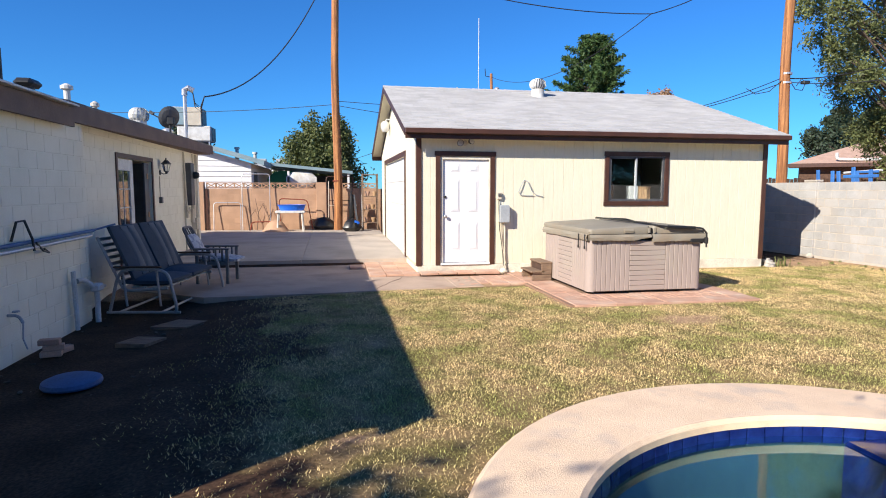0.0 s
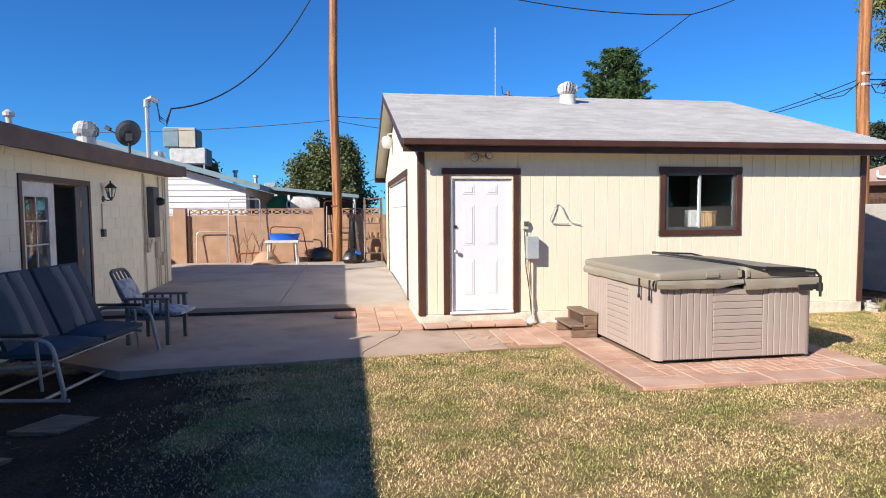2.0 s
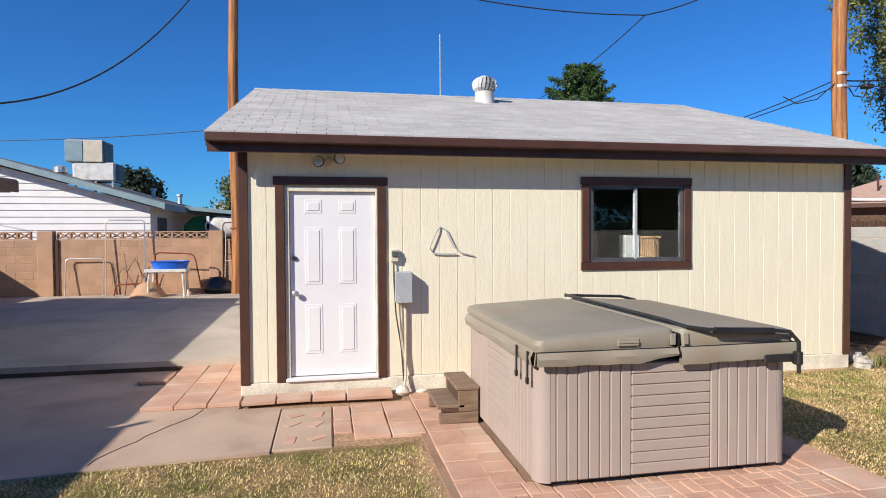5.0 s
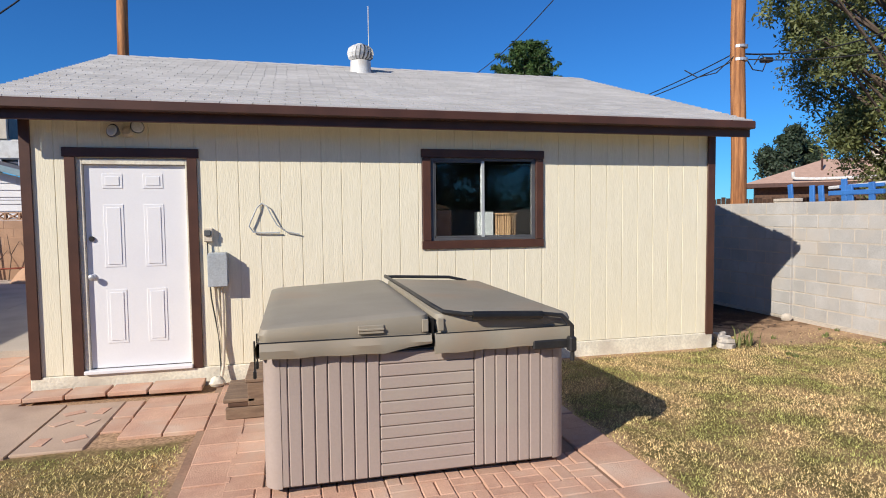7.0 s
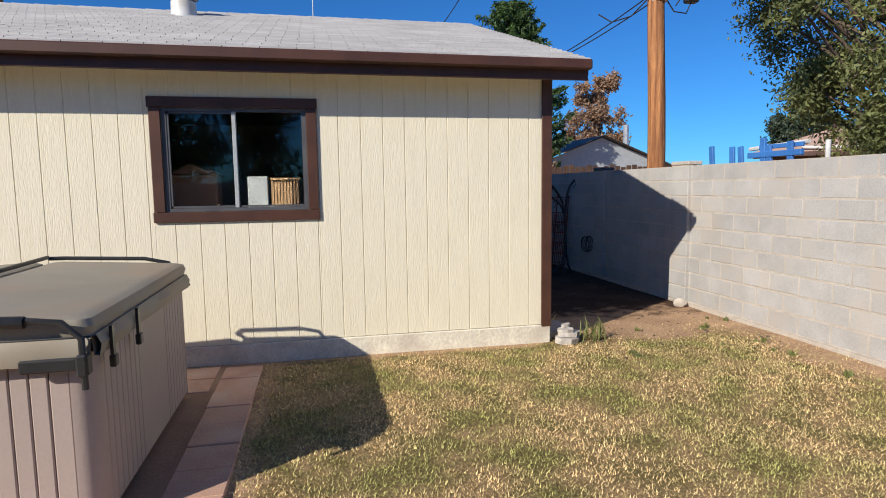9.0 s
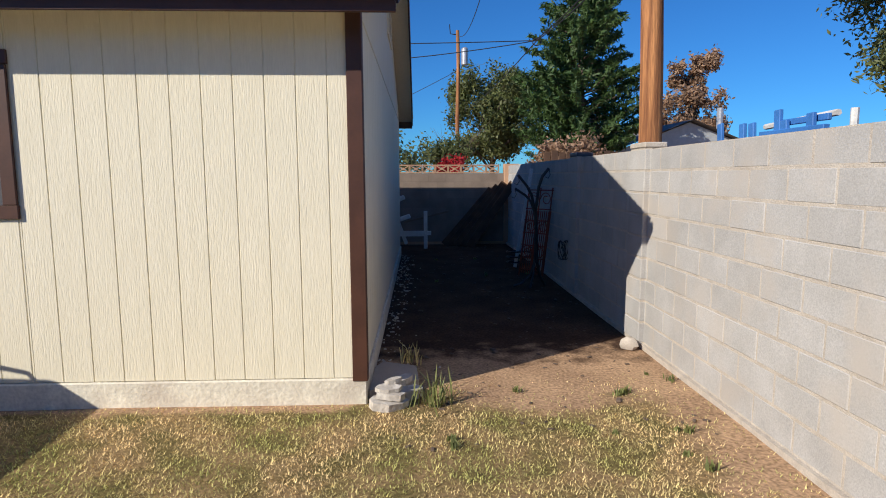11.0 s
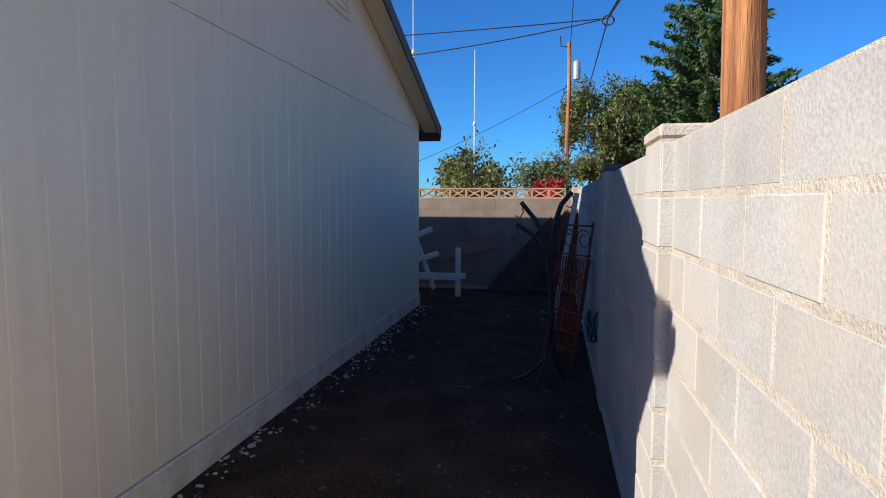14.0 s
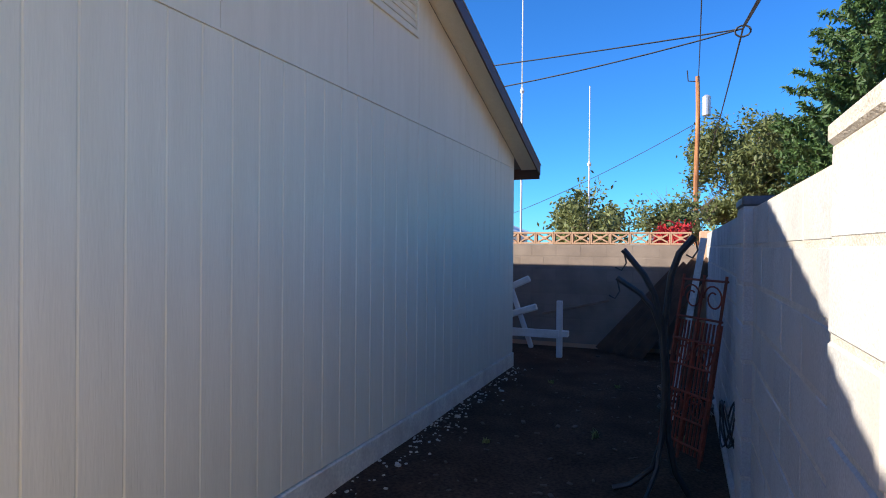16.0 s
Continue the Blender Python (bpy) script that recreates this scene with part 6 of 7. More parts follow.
part("bag_knot", M().lathe([(0.09, 0), (0.035, 0.05), (0.03, 0.08), (0.08, 0.13)], 0.02, 0, 0.41, 9), BLACKPLASTIC, bag)
part("bag_flap", M().box(-0.09, 0.09, -0.06, 0.06, 0, 0.03, 0.012, pose(0.15, -0.14, 0.33, 38, 22, 10)), BLUE, bag, "blue plastic scrap")
gf = thing("upright_tool", (-0.95, 9.5, BZ), "dark folded umbrella leaning by the rack", "umbrella")
part("cover", M().lathe([(0.05, 0.2), (0.10, 0.4), (0.09, 0.9), (0.04, 1.25)], n=10), BLACKPLASTIC, gf, smooth=True)
part("pole", M().tube([(0, 0, 0), (0, 0, 1.35)], 0.02, 6), BLACK, gf)
for dx in (0.12, 0.24):
    solid("leaning_board", M().box(-0.035, 0.035, -0.012, 0.012, 0, 1.25, 0.004, pose(-0.9 + dx * 1.4, 9.35, BZ, -8, dx * 50 - 12, 0)), DARKGREY if dx < 0.2 else WHITEMETAL, "narrow board leaning by the pole", "board")
rk = thing("wooden_rack", (-0.32, 9.35, BZ), "tall open wooden shelf rack with odds and ends", "shelf")
for x in (-0.25, 0.25):
    for y in (-0.15, 0.15):
        part("post", M().box(x - 0.025, x + 0.025, y - 0.02, y + 0.02, 0, 1.95, 0.004), OLDWOOD, rk)
for z in (0.25, 0.7, 1.15, 1.9):
    part("shelf", M().box(-0.25, 0.25, -0.16, 0.16, z, z + 0.03, 0.004), OLDWOOD, rk)
for k, (x, z) in enumerate(((-0.45, 0.28), (-0.2, 0.28), (-0.4, 0.73), (-0.15, 1.18), (-0.4, 1.18), (-0.22, 0.73))):
    solid("clay_pot", M().lathe([(0.05, 0), (0.08, 0.13), (0.085, 0.16), (0.07, 0.16)], x, 9.32, BZ + z + 0.002, 12), CARDBOARD if k % 2 else PAVER, "small clay pot on the rack", "pot", group="pots on the rack")
solid("tall_stake", M().tube([(-1.75, 9.75, BZ), (-1.72, 9.9, BZ + 1.7)], 0.012, 6).tube([(-1.75, 9.8, BZ + 0.85), (-0.75, 9.8, BZ + 0.85)], 0.012, 6), BEIGEMETAL, "thin tan stake and rail by the wall", "stake")

# ---------------------------------------------------------------- end of the side passage
wf = thing("broken_picket_frame", (7.87, 8.75, 0.03), "white painted wooden fence frame, broken, leaning by the garage", "fence panel")
part("post", M().box(0.26, 0.34, -0.04, 0.04, 0.0, 0.82, 0.006), WHITEWOOD, wf)
part("rail", M().box(-0.5, 0.30, -0.06, -0.042, 0.28, 0.40, 0.004), WHITEWOOD, wf)
part("rail", M().box(0.30, 0.42, -0.02, 0.12, 0.30, 0.38, 0.004), WHITEWOOD, wf)
part("picket", M().box(-0.04, 0.04, -0.02, 0.02, 0.0, 1.1, 0.02, pose(-0.12, 0.05, 0.1, 0, -20, 0)), WHITEWOOD, wf)
part("picket", M().box(-0.2, 0.2, -0.02, 0.02, -0.05, 0.05, 0.04, pose(-0.33, 0.03, 1.05, 0, -25, 0)), WHITEWOOD, wf)
part("picket", M().box(-0.24, 0.2, -0.02, 0.02, -0.05, 0.05, 0.04, pose(-0.22, 0.0, 0.66, 0, -18, 0)), WHITEWOOD, wf)
solid("old_plank", M().box(-0.55, 0.55, -0.015, 0.015, -0.02, 0.02, 0.003, pose(8.2, 9.9, 0.65, 0, -13.7, 0)), OLDWOOD, "thin grey plank against the back wall", "plank")
for k in range(5):
    a = pose(8.62 + 0.14 * k, 9.75 - 0.1 * k, 0.0, -4, 41 - k * 1.5, 0)
    solid("leaning_board", M().box(-0.09, 0.09, -0.02, 0.02, 0.0, 1.72 + 0.06 * (k % 3), 0.004, a), DARKWOOD, "dark old board leaning on the wall", "board", group="boards in the passage")
tre = thing("metal_trellis", (9.88, 5.2, 0.0), "rusty red scrolled metal trellis leaning on the wall", "trellis", turn=38)
for y in (-0.24, 0.0, 0.24):
    part("upright", M().tube([(-0.12, y, 0.0), (0.12, y, 1.42)], 0.012, 6), RUST, tre)
for z in (0.12, 0.3, 0.5, 0.7, 0.9, 1.08, 1.38):
    part("crossbar", M().tube([(-0.12 + 0.17 * z, -0.26, z), (-0.12 + 0.17 * z, 0.26, z)], 0.01, 6), RUST, tre)
for y in (-0.12, 0.12):
    for z in (0.4, 0.8, 1.24):
        x = -0.12 + 0.18 * z
        part("scroll", M().tube([(x, y + 0.11 * math.cos(a) * (1 - a / 14), z + 0.11 * math.sin(a) * (1 - a / 14)) for a in [0.4 * k for k in range(22)]], 0.007, 5), RUST, tre)
for k in range(13):
    part("rod", M().tube([(-0.09, -0.24 + k * 0.04, 0.05), (0.08, -0.24 + k * 0.04, 1.05)], 0.009, 5), RUST, tre)
hs = thing("plant_hanger", (9.7, 4.3, 0.0), "black metal plant hanger with curved hooks", "hanger")
for name, pts, r in (("stem", [(-0.31, -0.03, 0.02), (-0.2, 0, 0.05), (-0.06, 0, 0.18), (0.0, 0, 0.38), (0.01, 0, 0.8), (-0.02, 0, 1.17)], 0.02),
                     ("stem", [(0.16, 0.05, 0.02), (0.08, 0.02, 0.16), (0.03, 0.02, 0.4), (0.02, 0.02, 0.8), (0.0, 0.02, 1.1), (0.04, 0, 1.45), (0.09, 0, 1.6), (0.18, 0, 1.71)], 0.022),
                     ("arm", [(-0.02, 0, 1.15), (-0.06, 0, 1.33), (-0.13, 0, 1.46), (-0.26, 0, 1.62)], 0.02),
                     ("arm", [(-0.02, 0, 1.1), (-0.07, 0, 1.24), (-0.15, 0, 1.33), (-0.30, 0, 1.43)], 0.018),
                     ("leg", [(-0.1, -0.2, 0.02), (-0.03, -0.06, 0.2), (0.0, 0.0, 0.45)], 0.015)):
    part(name, M().tube(pts, r, 8), BLACK, hs, smooth=True)
for x, z in ((-0.26, 1.62), (-0.30, 1.43), (0.18, 1.71)):
    part("hook", M().tube([(x, 0, z), (x + 0.02, 0, z - 0.09), (x - 0.01, 0, z - 0.14), (x - 0.05, 0, z - 0.12)], 0.006, 5), BLACK, hs)
solid("wire_coil", M().tube([(10.09 + 0.05 * math.sin(k * 0.31), 4.2 + 0.14 * math.cos(k * 0.55), 0.55 + 0.14 * math.sin(k * 0.55)) for k in range(60)], 0.006, 5), WIRE, "tangled coil of dark wire hung on the wall", "wire")
solid("garden_hose", M().tube([(9.85 + 0.25 * math.cos(k * 0.4), 6.4 + 0.25 * math.sin(k * 0.4), 0.02 + 0.006 * k) for k in range(50)], 0.013, 6), BLACKPLASTIC, "coiled dark garden hose on the ground", "hose")
solid("white_strip", M().box(-0.03, 0.03, -0.01, 0.01, 0, 1.75, 0.003, pose(9.72, 6.2, 0.0, 0, 9, 0)), WHITEMETAL, "white metal strip leaning on the wall", "strip")

# ---------------------------------------------------------------- trees
def leaf_mesh(name, centres, size, mtl, seed, elong=2.2):
    rg = np.random.default_rng(seed)
    c = np.asarray(centres, np.float32)
    n = len(c)
    a = rg.normal(size=(n, 3))
    a /= np.linalg.norm(a, axis=1)[:, None]
    b = rg.normal(size=(n, 3))
    b -= a * (a * b).sum(1)[:, None]
    b /= np.linalg.norm(b, axis=1)[:, None]
    s = size * rg.uniform(0.6, 1.4, n)[:, None]
    v = np.stack([c - a * s * elong / 2, c + b * s / 2, c + a * s * elong / 2, c - b * s / 2], 1).astype(np.float32)
    me = bpy.data.meshes.new(name)
    me.vertices.add(4 * n)
    me.vertices.foreach_set("co", v.ravel())
    me.loops.add(4 * n)
    me.loops.foreach_set("vertex_index", np.arange(4 * n, dtype=np.int32))
    me.polygons.add(n)
    me.polygons.foreach_set("loop_start", np.arange(0, 4 * n, 4, dtype=np.int32))
    me.update(calc_edges=True)
    me.materials.append(mtl)
    return me


def tree(at, h, trunk_r, clusters, leaves, size, mtl, label, seed, spread=0.5, droop=0.0, name="tree", elong=2.2, twig=True):
    """clusters: centres of leaf clumps, relative to the foot, with a radius each."""
    rnd, rg = random.Random(seed), np.random.default_rng(seed)
    t = thing(name, at, label, "tree", "trees")
    fork = Vector((0, 0, h * 0.38))
    part("trunk", M().tube([(0, 0, -0.2), (0.04 * h * 0.2, 0.02, h * 0.18), tuple(fork), (0.01, 0.03, h * 0.8)], trunk_r, 9, trunk_r * 0.3), BARK, t, smooth=True)
    limb = M()
    pts, per = [], max(1, leaves // len(clusters))
    for cx, cy, cz, r in clusters:
        c = Vector((cx, cy, cz))
        base = Vector((0, 0, min(cz * 0.8, h * 0.75) * rnd.uniform(0.6, 1.0)))
        midp = base.lerp(c, 0.5) + Vector((rnd.uniform(-0.1, 0.1), rnd.uniform(-0.1, 0.1), 0.1)) * r
        limb.tube([base, midp, c], trunk_r * 0.28, 5, trunk_r * 0.08)
        # sub-clumps give gaps and an uneven edge
        k = 7
        sub = rg.normal(size=(k, 3))
        sub = sub / np.linalg.norm(sub, axis=1)[:, None] * rg.uniform(0.35, 1.0, (k, 1)) * r
        for sv in sub:
            sc = np.array([cx, cy, cz]) + sv
            if twig:
                limb.tube([c, Vector(sc)], trunk_r * 0.09, 4, trunk_r * 0.03)
            q = rg.normal(size=(per // k, 3)) * r * spread * 0.55 + sc
            q[:, 2] -= droop * np.abs(rg.normal(size=len(q)))
            pts.append(q)
    part("branchwork", limb, BARK, t)
    part("crown", leaf_mesh("crown", np.concatenate(pts), size, mtl, seed, elong), mtl, t)
    return t


def blob(n, w, d, z0, z1, seed, shape=lambda t: 1.0, r=0.6):
    rnd = random.Random(seed)
    out = []
    while len(out) < n:
        t = rnd.random()
        a, q = rnd.uniform(0, 6.283), rnd.random() ** 0.5
        s = shape(t)
        out.append((w * s * q * math.cos(a), d * s * q * math.sin(a), z0 + (z1 - z0) * t, r * (0.6 + 0.6 * s) * rnd.uniform(0.7, 1.2)))
    return out


# big tree beyond the grey wall, its boughs reaching over
rt = blob(84, 3.2, 3.2, 2.2, 10.2, 3, lambda t: 0.42 + 0.62 * min(1.0, 1.5 * t) - 0.35 * max(0.0, t - 0.8), 0.72)
rt += [(-4.0, 0.3, 6.6, 0.45), (-4.3, 0.5, 7.6, 0.45), (-3.6, -0.2, 7.2, 0.45), (-3.4, 0.2, 6.0, 0.4), (-3.0, -0.4, 5.2, 0.4), (-3.9, 0.6, 8.6, 0.5)]
tree((17.6, 5.0, 0), 9.6, 0.24, rt, 84000, 0.046, LEAF_OLIVE, "large airy olive-green tree beyond the grey wall", 3, 0.55, 0.12, elong=2.6)


def evergreen(at, h, r, n, mtl, label, seed):
    """A cone of boughs that sweep outwards and up, each clothed with short sprays."""
    rnd, rg = random.Random(seed), np.random.default_rng(seed)
    t = thing("evergreen_tree", at, label, "tree", "trees")
    part("trunk", M().tube([(0, 0, -0.2), (0.05, 0, h * 0.5), (0, 0, h * 0.97)], 0.3, 9, 0.03), BARK, t, smooth=True)
    boughs, pts = M(), []
    for k in range(n):
        u = (k + rnd.random()) / n
        z0, a = h * (0.06 + 0.9 * u), rnd.uniform(0, 6.283)
        ln = r * min(1.0, 0.55 + 1.6 * u) * (1 - u) ** 0.48 * rnd.uniform(0.55, 1.25) + 0.2
        tip = Vector((math.cos(a) * ln, math.sin(a) * ln, z0 + ln * rnd.uniform(0.15, 0.5)))
        base = Vector((0, 0, z0))
        sag = base.lerp(tip, 0.55) - Vector((0, 0, 0.07 * ln))
        boughs.tube([base, sag, tip], 0.04, 4, 0.008)
        m = int(26 + 46 * ln)
        f = rg.uniform(0.2, 1.0, m) ** 0.7
        b0, b1, b2 = np.array(base), np.array(sag), np.array(tip)
        line = np.outer((1 - f) ** 2, b0) + np.outer(2 * f * (1 - f), b1) + np.outer(f ** 2, b2)
        pts.append(line + rg.normal(size=(m, 3)) * (0.06 + 0.17 * (1 - f))[:, None])
    part("branchwork", boughs, BARK, t)
    part("crown", leaf_mesh("crown", np.concatenate(pts), 0.085, mtl, seed, 3.6), mtl, t)
    return t


evergreen((17.3, 30.2, 0), 13.2, 3.9, 430, LEAF_DARK, "tall dark evergreen tree behind the garage", 8)
tree((12.9, 36.0, 0), 9.0, 0.22, blob(46, 3.0, 3.0, 3.4, 8.6, 9, lambda t: 0.5 + 0.6 * math.sin(math.pi * t), 0.85), 26000, 0.11, LEAF_MID, "round green tree beyond the back wall", 9, 0.6)
tree((-2.1, 26.0, 0), 6.0, 0.2, blob(40, 2.9, 2.2, 1.8, 5.6, 10, lambda t: 1.05 - 0.75 * t, 0.8), 24000, 0.10, LEAF_MID, "leafy green tree behind the tan wall", 10, 0.6)
tree((31.5, 46.5, 0), 11.5, 0.25, blob(26, 3.4, 3.4, 5.0, 11.2, 11, lambda t: 1 - 0.6 * t, 0.9), 12000, 0.15, LEAF_BROWN, "dry brown pine tree far off", 11, 0.55)
tree((56.7, 49.0, 0), 10.0, 0.35, blob(30, 4.0, 3.4, 6.2, 10.6, 12, lambda t: 1 - 0.55 * t, 0.95), 13000, 0.19, LEAF_PINE, "dark blue-green pine tree far off", 12, 0.55)
tree((-14.0, 44.0, 0), 5.0, 0.2, blob(14, 3.5, 2.0, 3.2, 6.2, 13, lambda t: 1 - 0.5 * t, 1.0), 6000, 0.2, LEAF_PINE, "dark green tree far behind the neighbour's roof", 13, 0.6)
tree((5.0, 34.0, 0), 4.0, 0.12, blob(16, 2.0, 2.0, 1.4, 3.6, 14, lambda t: 1, 0.7), 7000, 0.12, LEAF_OLIVE, "low green shrub beyond the back wall", 14, 0.6, name="shrub")
tree((8.9, 24.0, 0), 3.0, 0.1, blob(12, 1.1, 0.9, 1.3, 3.0, 15, lambda t: 1, 0.5), 3000, 0.08, LEAF_MID, "loose green shrub beyond the back wall", 15, 0.75, name="shrub")
tree((7.0, 20.0, 0), 3.2, 0.1, blob(10, 0.9, 0.9, 1.5, 3.5, 16, lambda t: 1, 0.5), 3000, 0.08, LEAF_MID, "leafy shrub by the garage back", 16, 0.7, name="shrub")
tree((9.4, 22.0, 0), 2.4, 0.08, blob(8, 0.8, 0.5, 1.5, 2.2, 17, lambda t: 1, 0.3), 1200, 0.08, FLOWER, "red flowering bush beyond the back wall", 17, 0.6, name="flowering_bush")
tree((13.2, 16.0, 0), 2.6, 0.08, blob(12, 1.2, 0.8, 1.7, 2.8, 18, lambda t: 1, 0.4), 3200, 0.07, LEAF_BROWN, "dry pinkish bush above the wall", 18, 0.6, name="bush")
# a tree behind the walker whose leaves dapple the pool edge
tree((-7.6, -14.9, 0), 7.0, 0.2, [(x - 0.8, y, z, r) for x, y, z, r in blob(13, 2.2, 1.5, 3.6, 6.0, 19, lambda t: 1, 0.55)], 4200, 0.08, LEAF_OLIVE, "leafy tree beyond the south wall", 19, 0.6)
tree((-4.0, -15.2, 0), 6.0, 0.16, [(x + 0.7, y + 1.6, z, r) for x, y, z, r in blob(8, 1.6, 1.0, 3.8, 5.4, 20, lambda t: 1, 0.45)], 1700, 0.08, LEAF_OLIVE, "sparse leafy tree at the south wall", 20, 0.6)
for k, (x, y, hh) in enumerate(((-1.0, -22.0, 6.0), (3.2, -21.0, 6.6), (7.4, -22.5, 5.6), (11.5, -21.0, 6.8), (16.0, -20.0, 6.0), (-5.2, -22.5, 6.2), (-9.4, -23.0, 6.6), (-13.5, -22.0, 6.0))):
    tree((x, y, 0), hh, 0.2, blob(18, 2.3, 1.6, 1.4, hh, 40 + k, lambda t: 1 - 0.4 * t, 0.95), 6500, 0.13, LEAF_DARK, "dark leafy tree beyond the south wall", 40 + k, 0.6)
bare = thing("bare_tree", (9.95, 26.0, 0), "leafless grey tree beyond the back wall", "tree", "trees")
rnd = random.Random(4)
for k in range(34):
    a, l = rnd.uniform(0, 6.28), rnd.uniform(1.4, 2.6)
    p = Vector((0, 0, rnd.uniform(1.0, 2.2)))
    q = p + Vector((math.cos(a) * l * 0.55, math.sin(a) * l * 0.3, l * 0.9))
    br = M().tube([p, p.lerp(q, 0.5) + Vector((0, 0, 0.12)), q], 0.025, 4, 0.006)
    part("branch", br.tube([p.lerp(q, 0.6), q + Vector((rnd.uniform(-0.6, 0.6), 0, 0.2))], 0.012, 4, 0.004), BARK, bare)
part("trunk", M().tube([(0, 0, -0.2), (0, 0, 2.2)], 0.09, 8, 0.06), BARK, bare)


# ---------------------------------------------------------------- neighbouring buildings
nh = thing("neighbour_house", (0, 0, 0), "white lap-sided neighbour house with blue-grey trim and grey roof", "house")
part("gable_wall", M().add([(-16, 15.0, 0), (-4.95, 15.0, 0), (-4.95, 15.0, 2.75), (-10.4, 15.0, 4.3), (-16, 15.0, 2.7), (-16, 24, 0), (-4.95, 24, 0), (-4.95, 24, 2.75), (-16, 24, 2.7)], [(0, 1, 2, 3, 4), (1, 6, 7, 2), (0, 4, 8, 5)]), WHITESIDING, nh)
for k in range(19):
    z = 0.2 + k * 0.22
    x1 = -4.95 if z < 2.55 else -4.95 - (z - 2.55) / 1.55 * 5.45
    x0 = -16 if z < 2.5 else -16 + (z - 2.5) / 1.6 * 5.6
    if x1 - x0 > 0.3:
        part("lap_board", M().add([(x0, 14.955, z), (x1, 14.955, z), (x1, 14.985, z + 0.215), (x0, 14.985, z + 0.215), (x0, 14.99, z), (x1, 14.99, z)], [(0, 1, 2, 3), (0, 4, 5, 1)]), WHITESIDING, nh)
nr = M()
for xa, za, xb, zb in ((-10.4, 4.55, -4.4, 2.83), (-16.6, 2.75, -10.4, 4.55)):
    nr.add([(xa, 14.5, za), (xb, 14.5, zb), (xb, 24.5, zb), (xa, 24.5, za), (xa, 14.5, za - 0.1), (xb, 14.5, zb - 0.1), (xb, 24.5, zb - 0.1), (xa, 24.5, za - 0.1)],
           [(0, 1, 2, 3), (7, 6, 5, 4), (0, 4, 5, 1), (1, 5, 6, 2), (2, 6, 7, 3), (3, 7, 4, 0)])
part("roof", nr, ROOFGREY, nh)
for xa, za, xb, zb in ((-10.4, 4.57, -4.36, 2.84), (-16.6, 2.77, -10.4, 4.57)):
    part("rake_board", M().add([(xa, 14.46, za), (xb, 14.46, zb), (xb, 14.46, zb - 0.2), (xa, 14.46, za - 0.2), (xa, 14.5, za), (xb, 14.5, zb), (xb, 14.5, zb - 0.2), (xa, 14.5, za - 0.2)], [(0, 3, 2, 1), (4, 5, 6, 7), (0, 1, 5, 4), (3, 7, 6, 2)]), BLUETRIM, nh)
part("eave_board", M().box(-4.42, -4.36, 14.5, 24.5, 2.62, 2.84), BLUETRIM, nh)
part("side_window", M().box(-4.96, -4.93, 15.8, 17.0, 1.6, 2.4), DARKGREY, nh)
part("lean_to_roof", M().add([(-4.4, 17.5, 2.88), (-0.6, 17.5, 2.52), (-0.6, 24, 2.52), (-4.4, 24, 2.88), (-4.4, 17.5, 2.74), (-0.6, 17.5, 2.38), (-0.6, 24, 2.38), (-4.4, 24, 2.74)], [(0, 1, 2, 3), (7, 6, 5, 4), (0, 4, 5, 1), (1, 5, 6, 2)]), BLUETRIM, nh)
for x in (-3.6, -0.8):
    part("porch_post", M().box(x - 0.05, x + 0.05, 17.6, 17.7, 0, 2.5), WHITESIDING, nh)
part("rear_wall", M().box(-4.9, -0.6, 23.8, 24, 0, 2.4), DARKGREY, nh)
solid("green_tarp", pad(-0.9, 0.9, -0.05, 0.05, 0, 1.0, pose(-3.7, 18.2, 1.5, 0, 0, 0), 0.1), GREENTARP, "green tarp hung beneath the lean-to", "tarp", smooth=True)
solid("white_bundle", pad(-0.7, 0.7, -0.3, 0.3, 0, 0.7, pose(-3.0, 17.9, 1.75, 0, 0, 0), 0.2), WHITEMETAL, "pale heap of sacks under the lean-to", "sacks", smooth=True)
cl = thing("evaporative_cooler", (-8.15, 19.0, 3.6), "boxy rooftop evaporative cooler, beige and white", "cooler")
part("cooler_box", M().box(-0.7, 0.6, -0.6, 0.6, 1.0, 1.85, 0.02), BEIGEMETAL, cl)
part("louvre_panel", M().box(-0.72, -0.1, -0.62, -0.602, 1.03, 1.82, 0.01), BLUETRIM, cl)
part("dark_panel", M().box(0.602, 0.63, -0.5, 0.5, 1.05, 1.8, 0.01), DARKGREY, cl)
part("duct_box", M().box(-0.5, 1.0, -0.55, 0.6, 0.28, 1.0, 0.05), WHITEMETAL, cl)
part("dark_panel", M().box(1.002, 1.03, -0.4, 0.5, 0.34, 0.96, 0.01), DARKGREY, cl)
for x in (-0.4, 0.3, 0.9):
    part("stand_leg", M().box(x - 0.03, x + 0.03, -0.5, -0.44, -0.3, 0.3), GALV, cl)
part("vent_pipe", M().lathe([(0.14, -0.3), (0.14, 0.35), (0.24, 0.4), (0.24, 0.6), (0.1, 0.68)], -0.95, -0.4, 0.2, 12), GALV, cl)
for at in ((-6.3, 20.5, 3.35), (-5.6, 22.0, 3.2)):
    t = thing("roof_pipe", at, "short white vent pipe on the neighbour roof", "roof vent")
    part("pipe", M().lathe([(0.1, -0.2), (0.08, 0.3), (0.13, 0.32), (0.13, 0.42)], n=10), WHITEMETAL, t)
fh = thing("far_house", (-7.0, 46.0, 0.0), "low pale house with rooftop coolers far off", "house")
part("wall", M().box(-4, 4, 0, 6, 0, 2.8), STUCCO, fh)
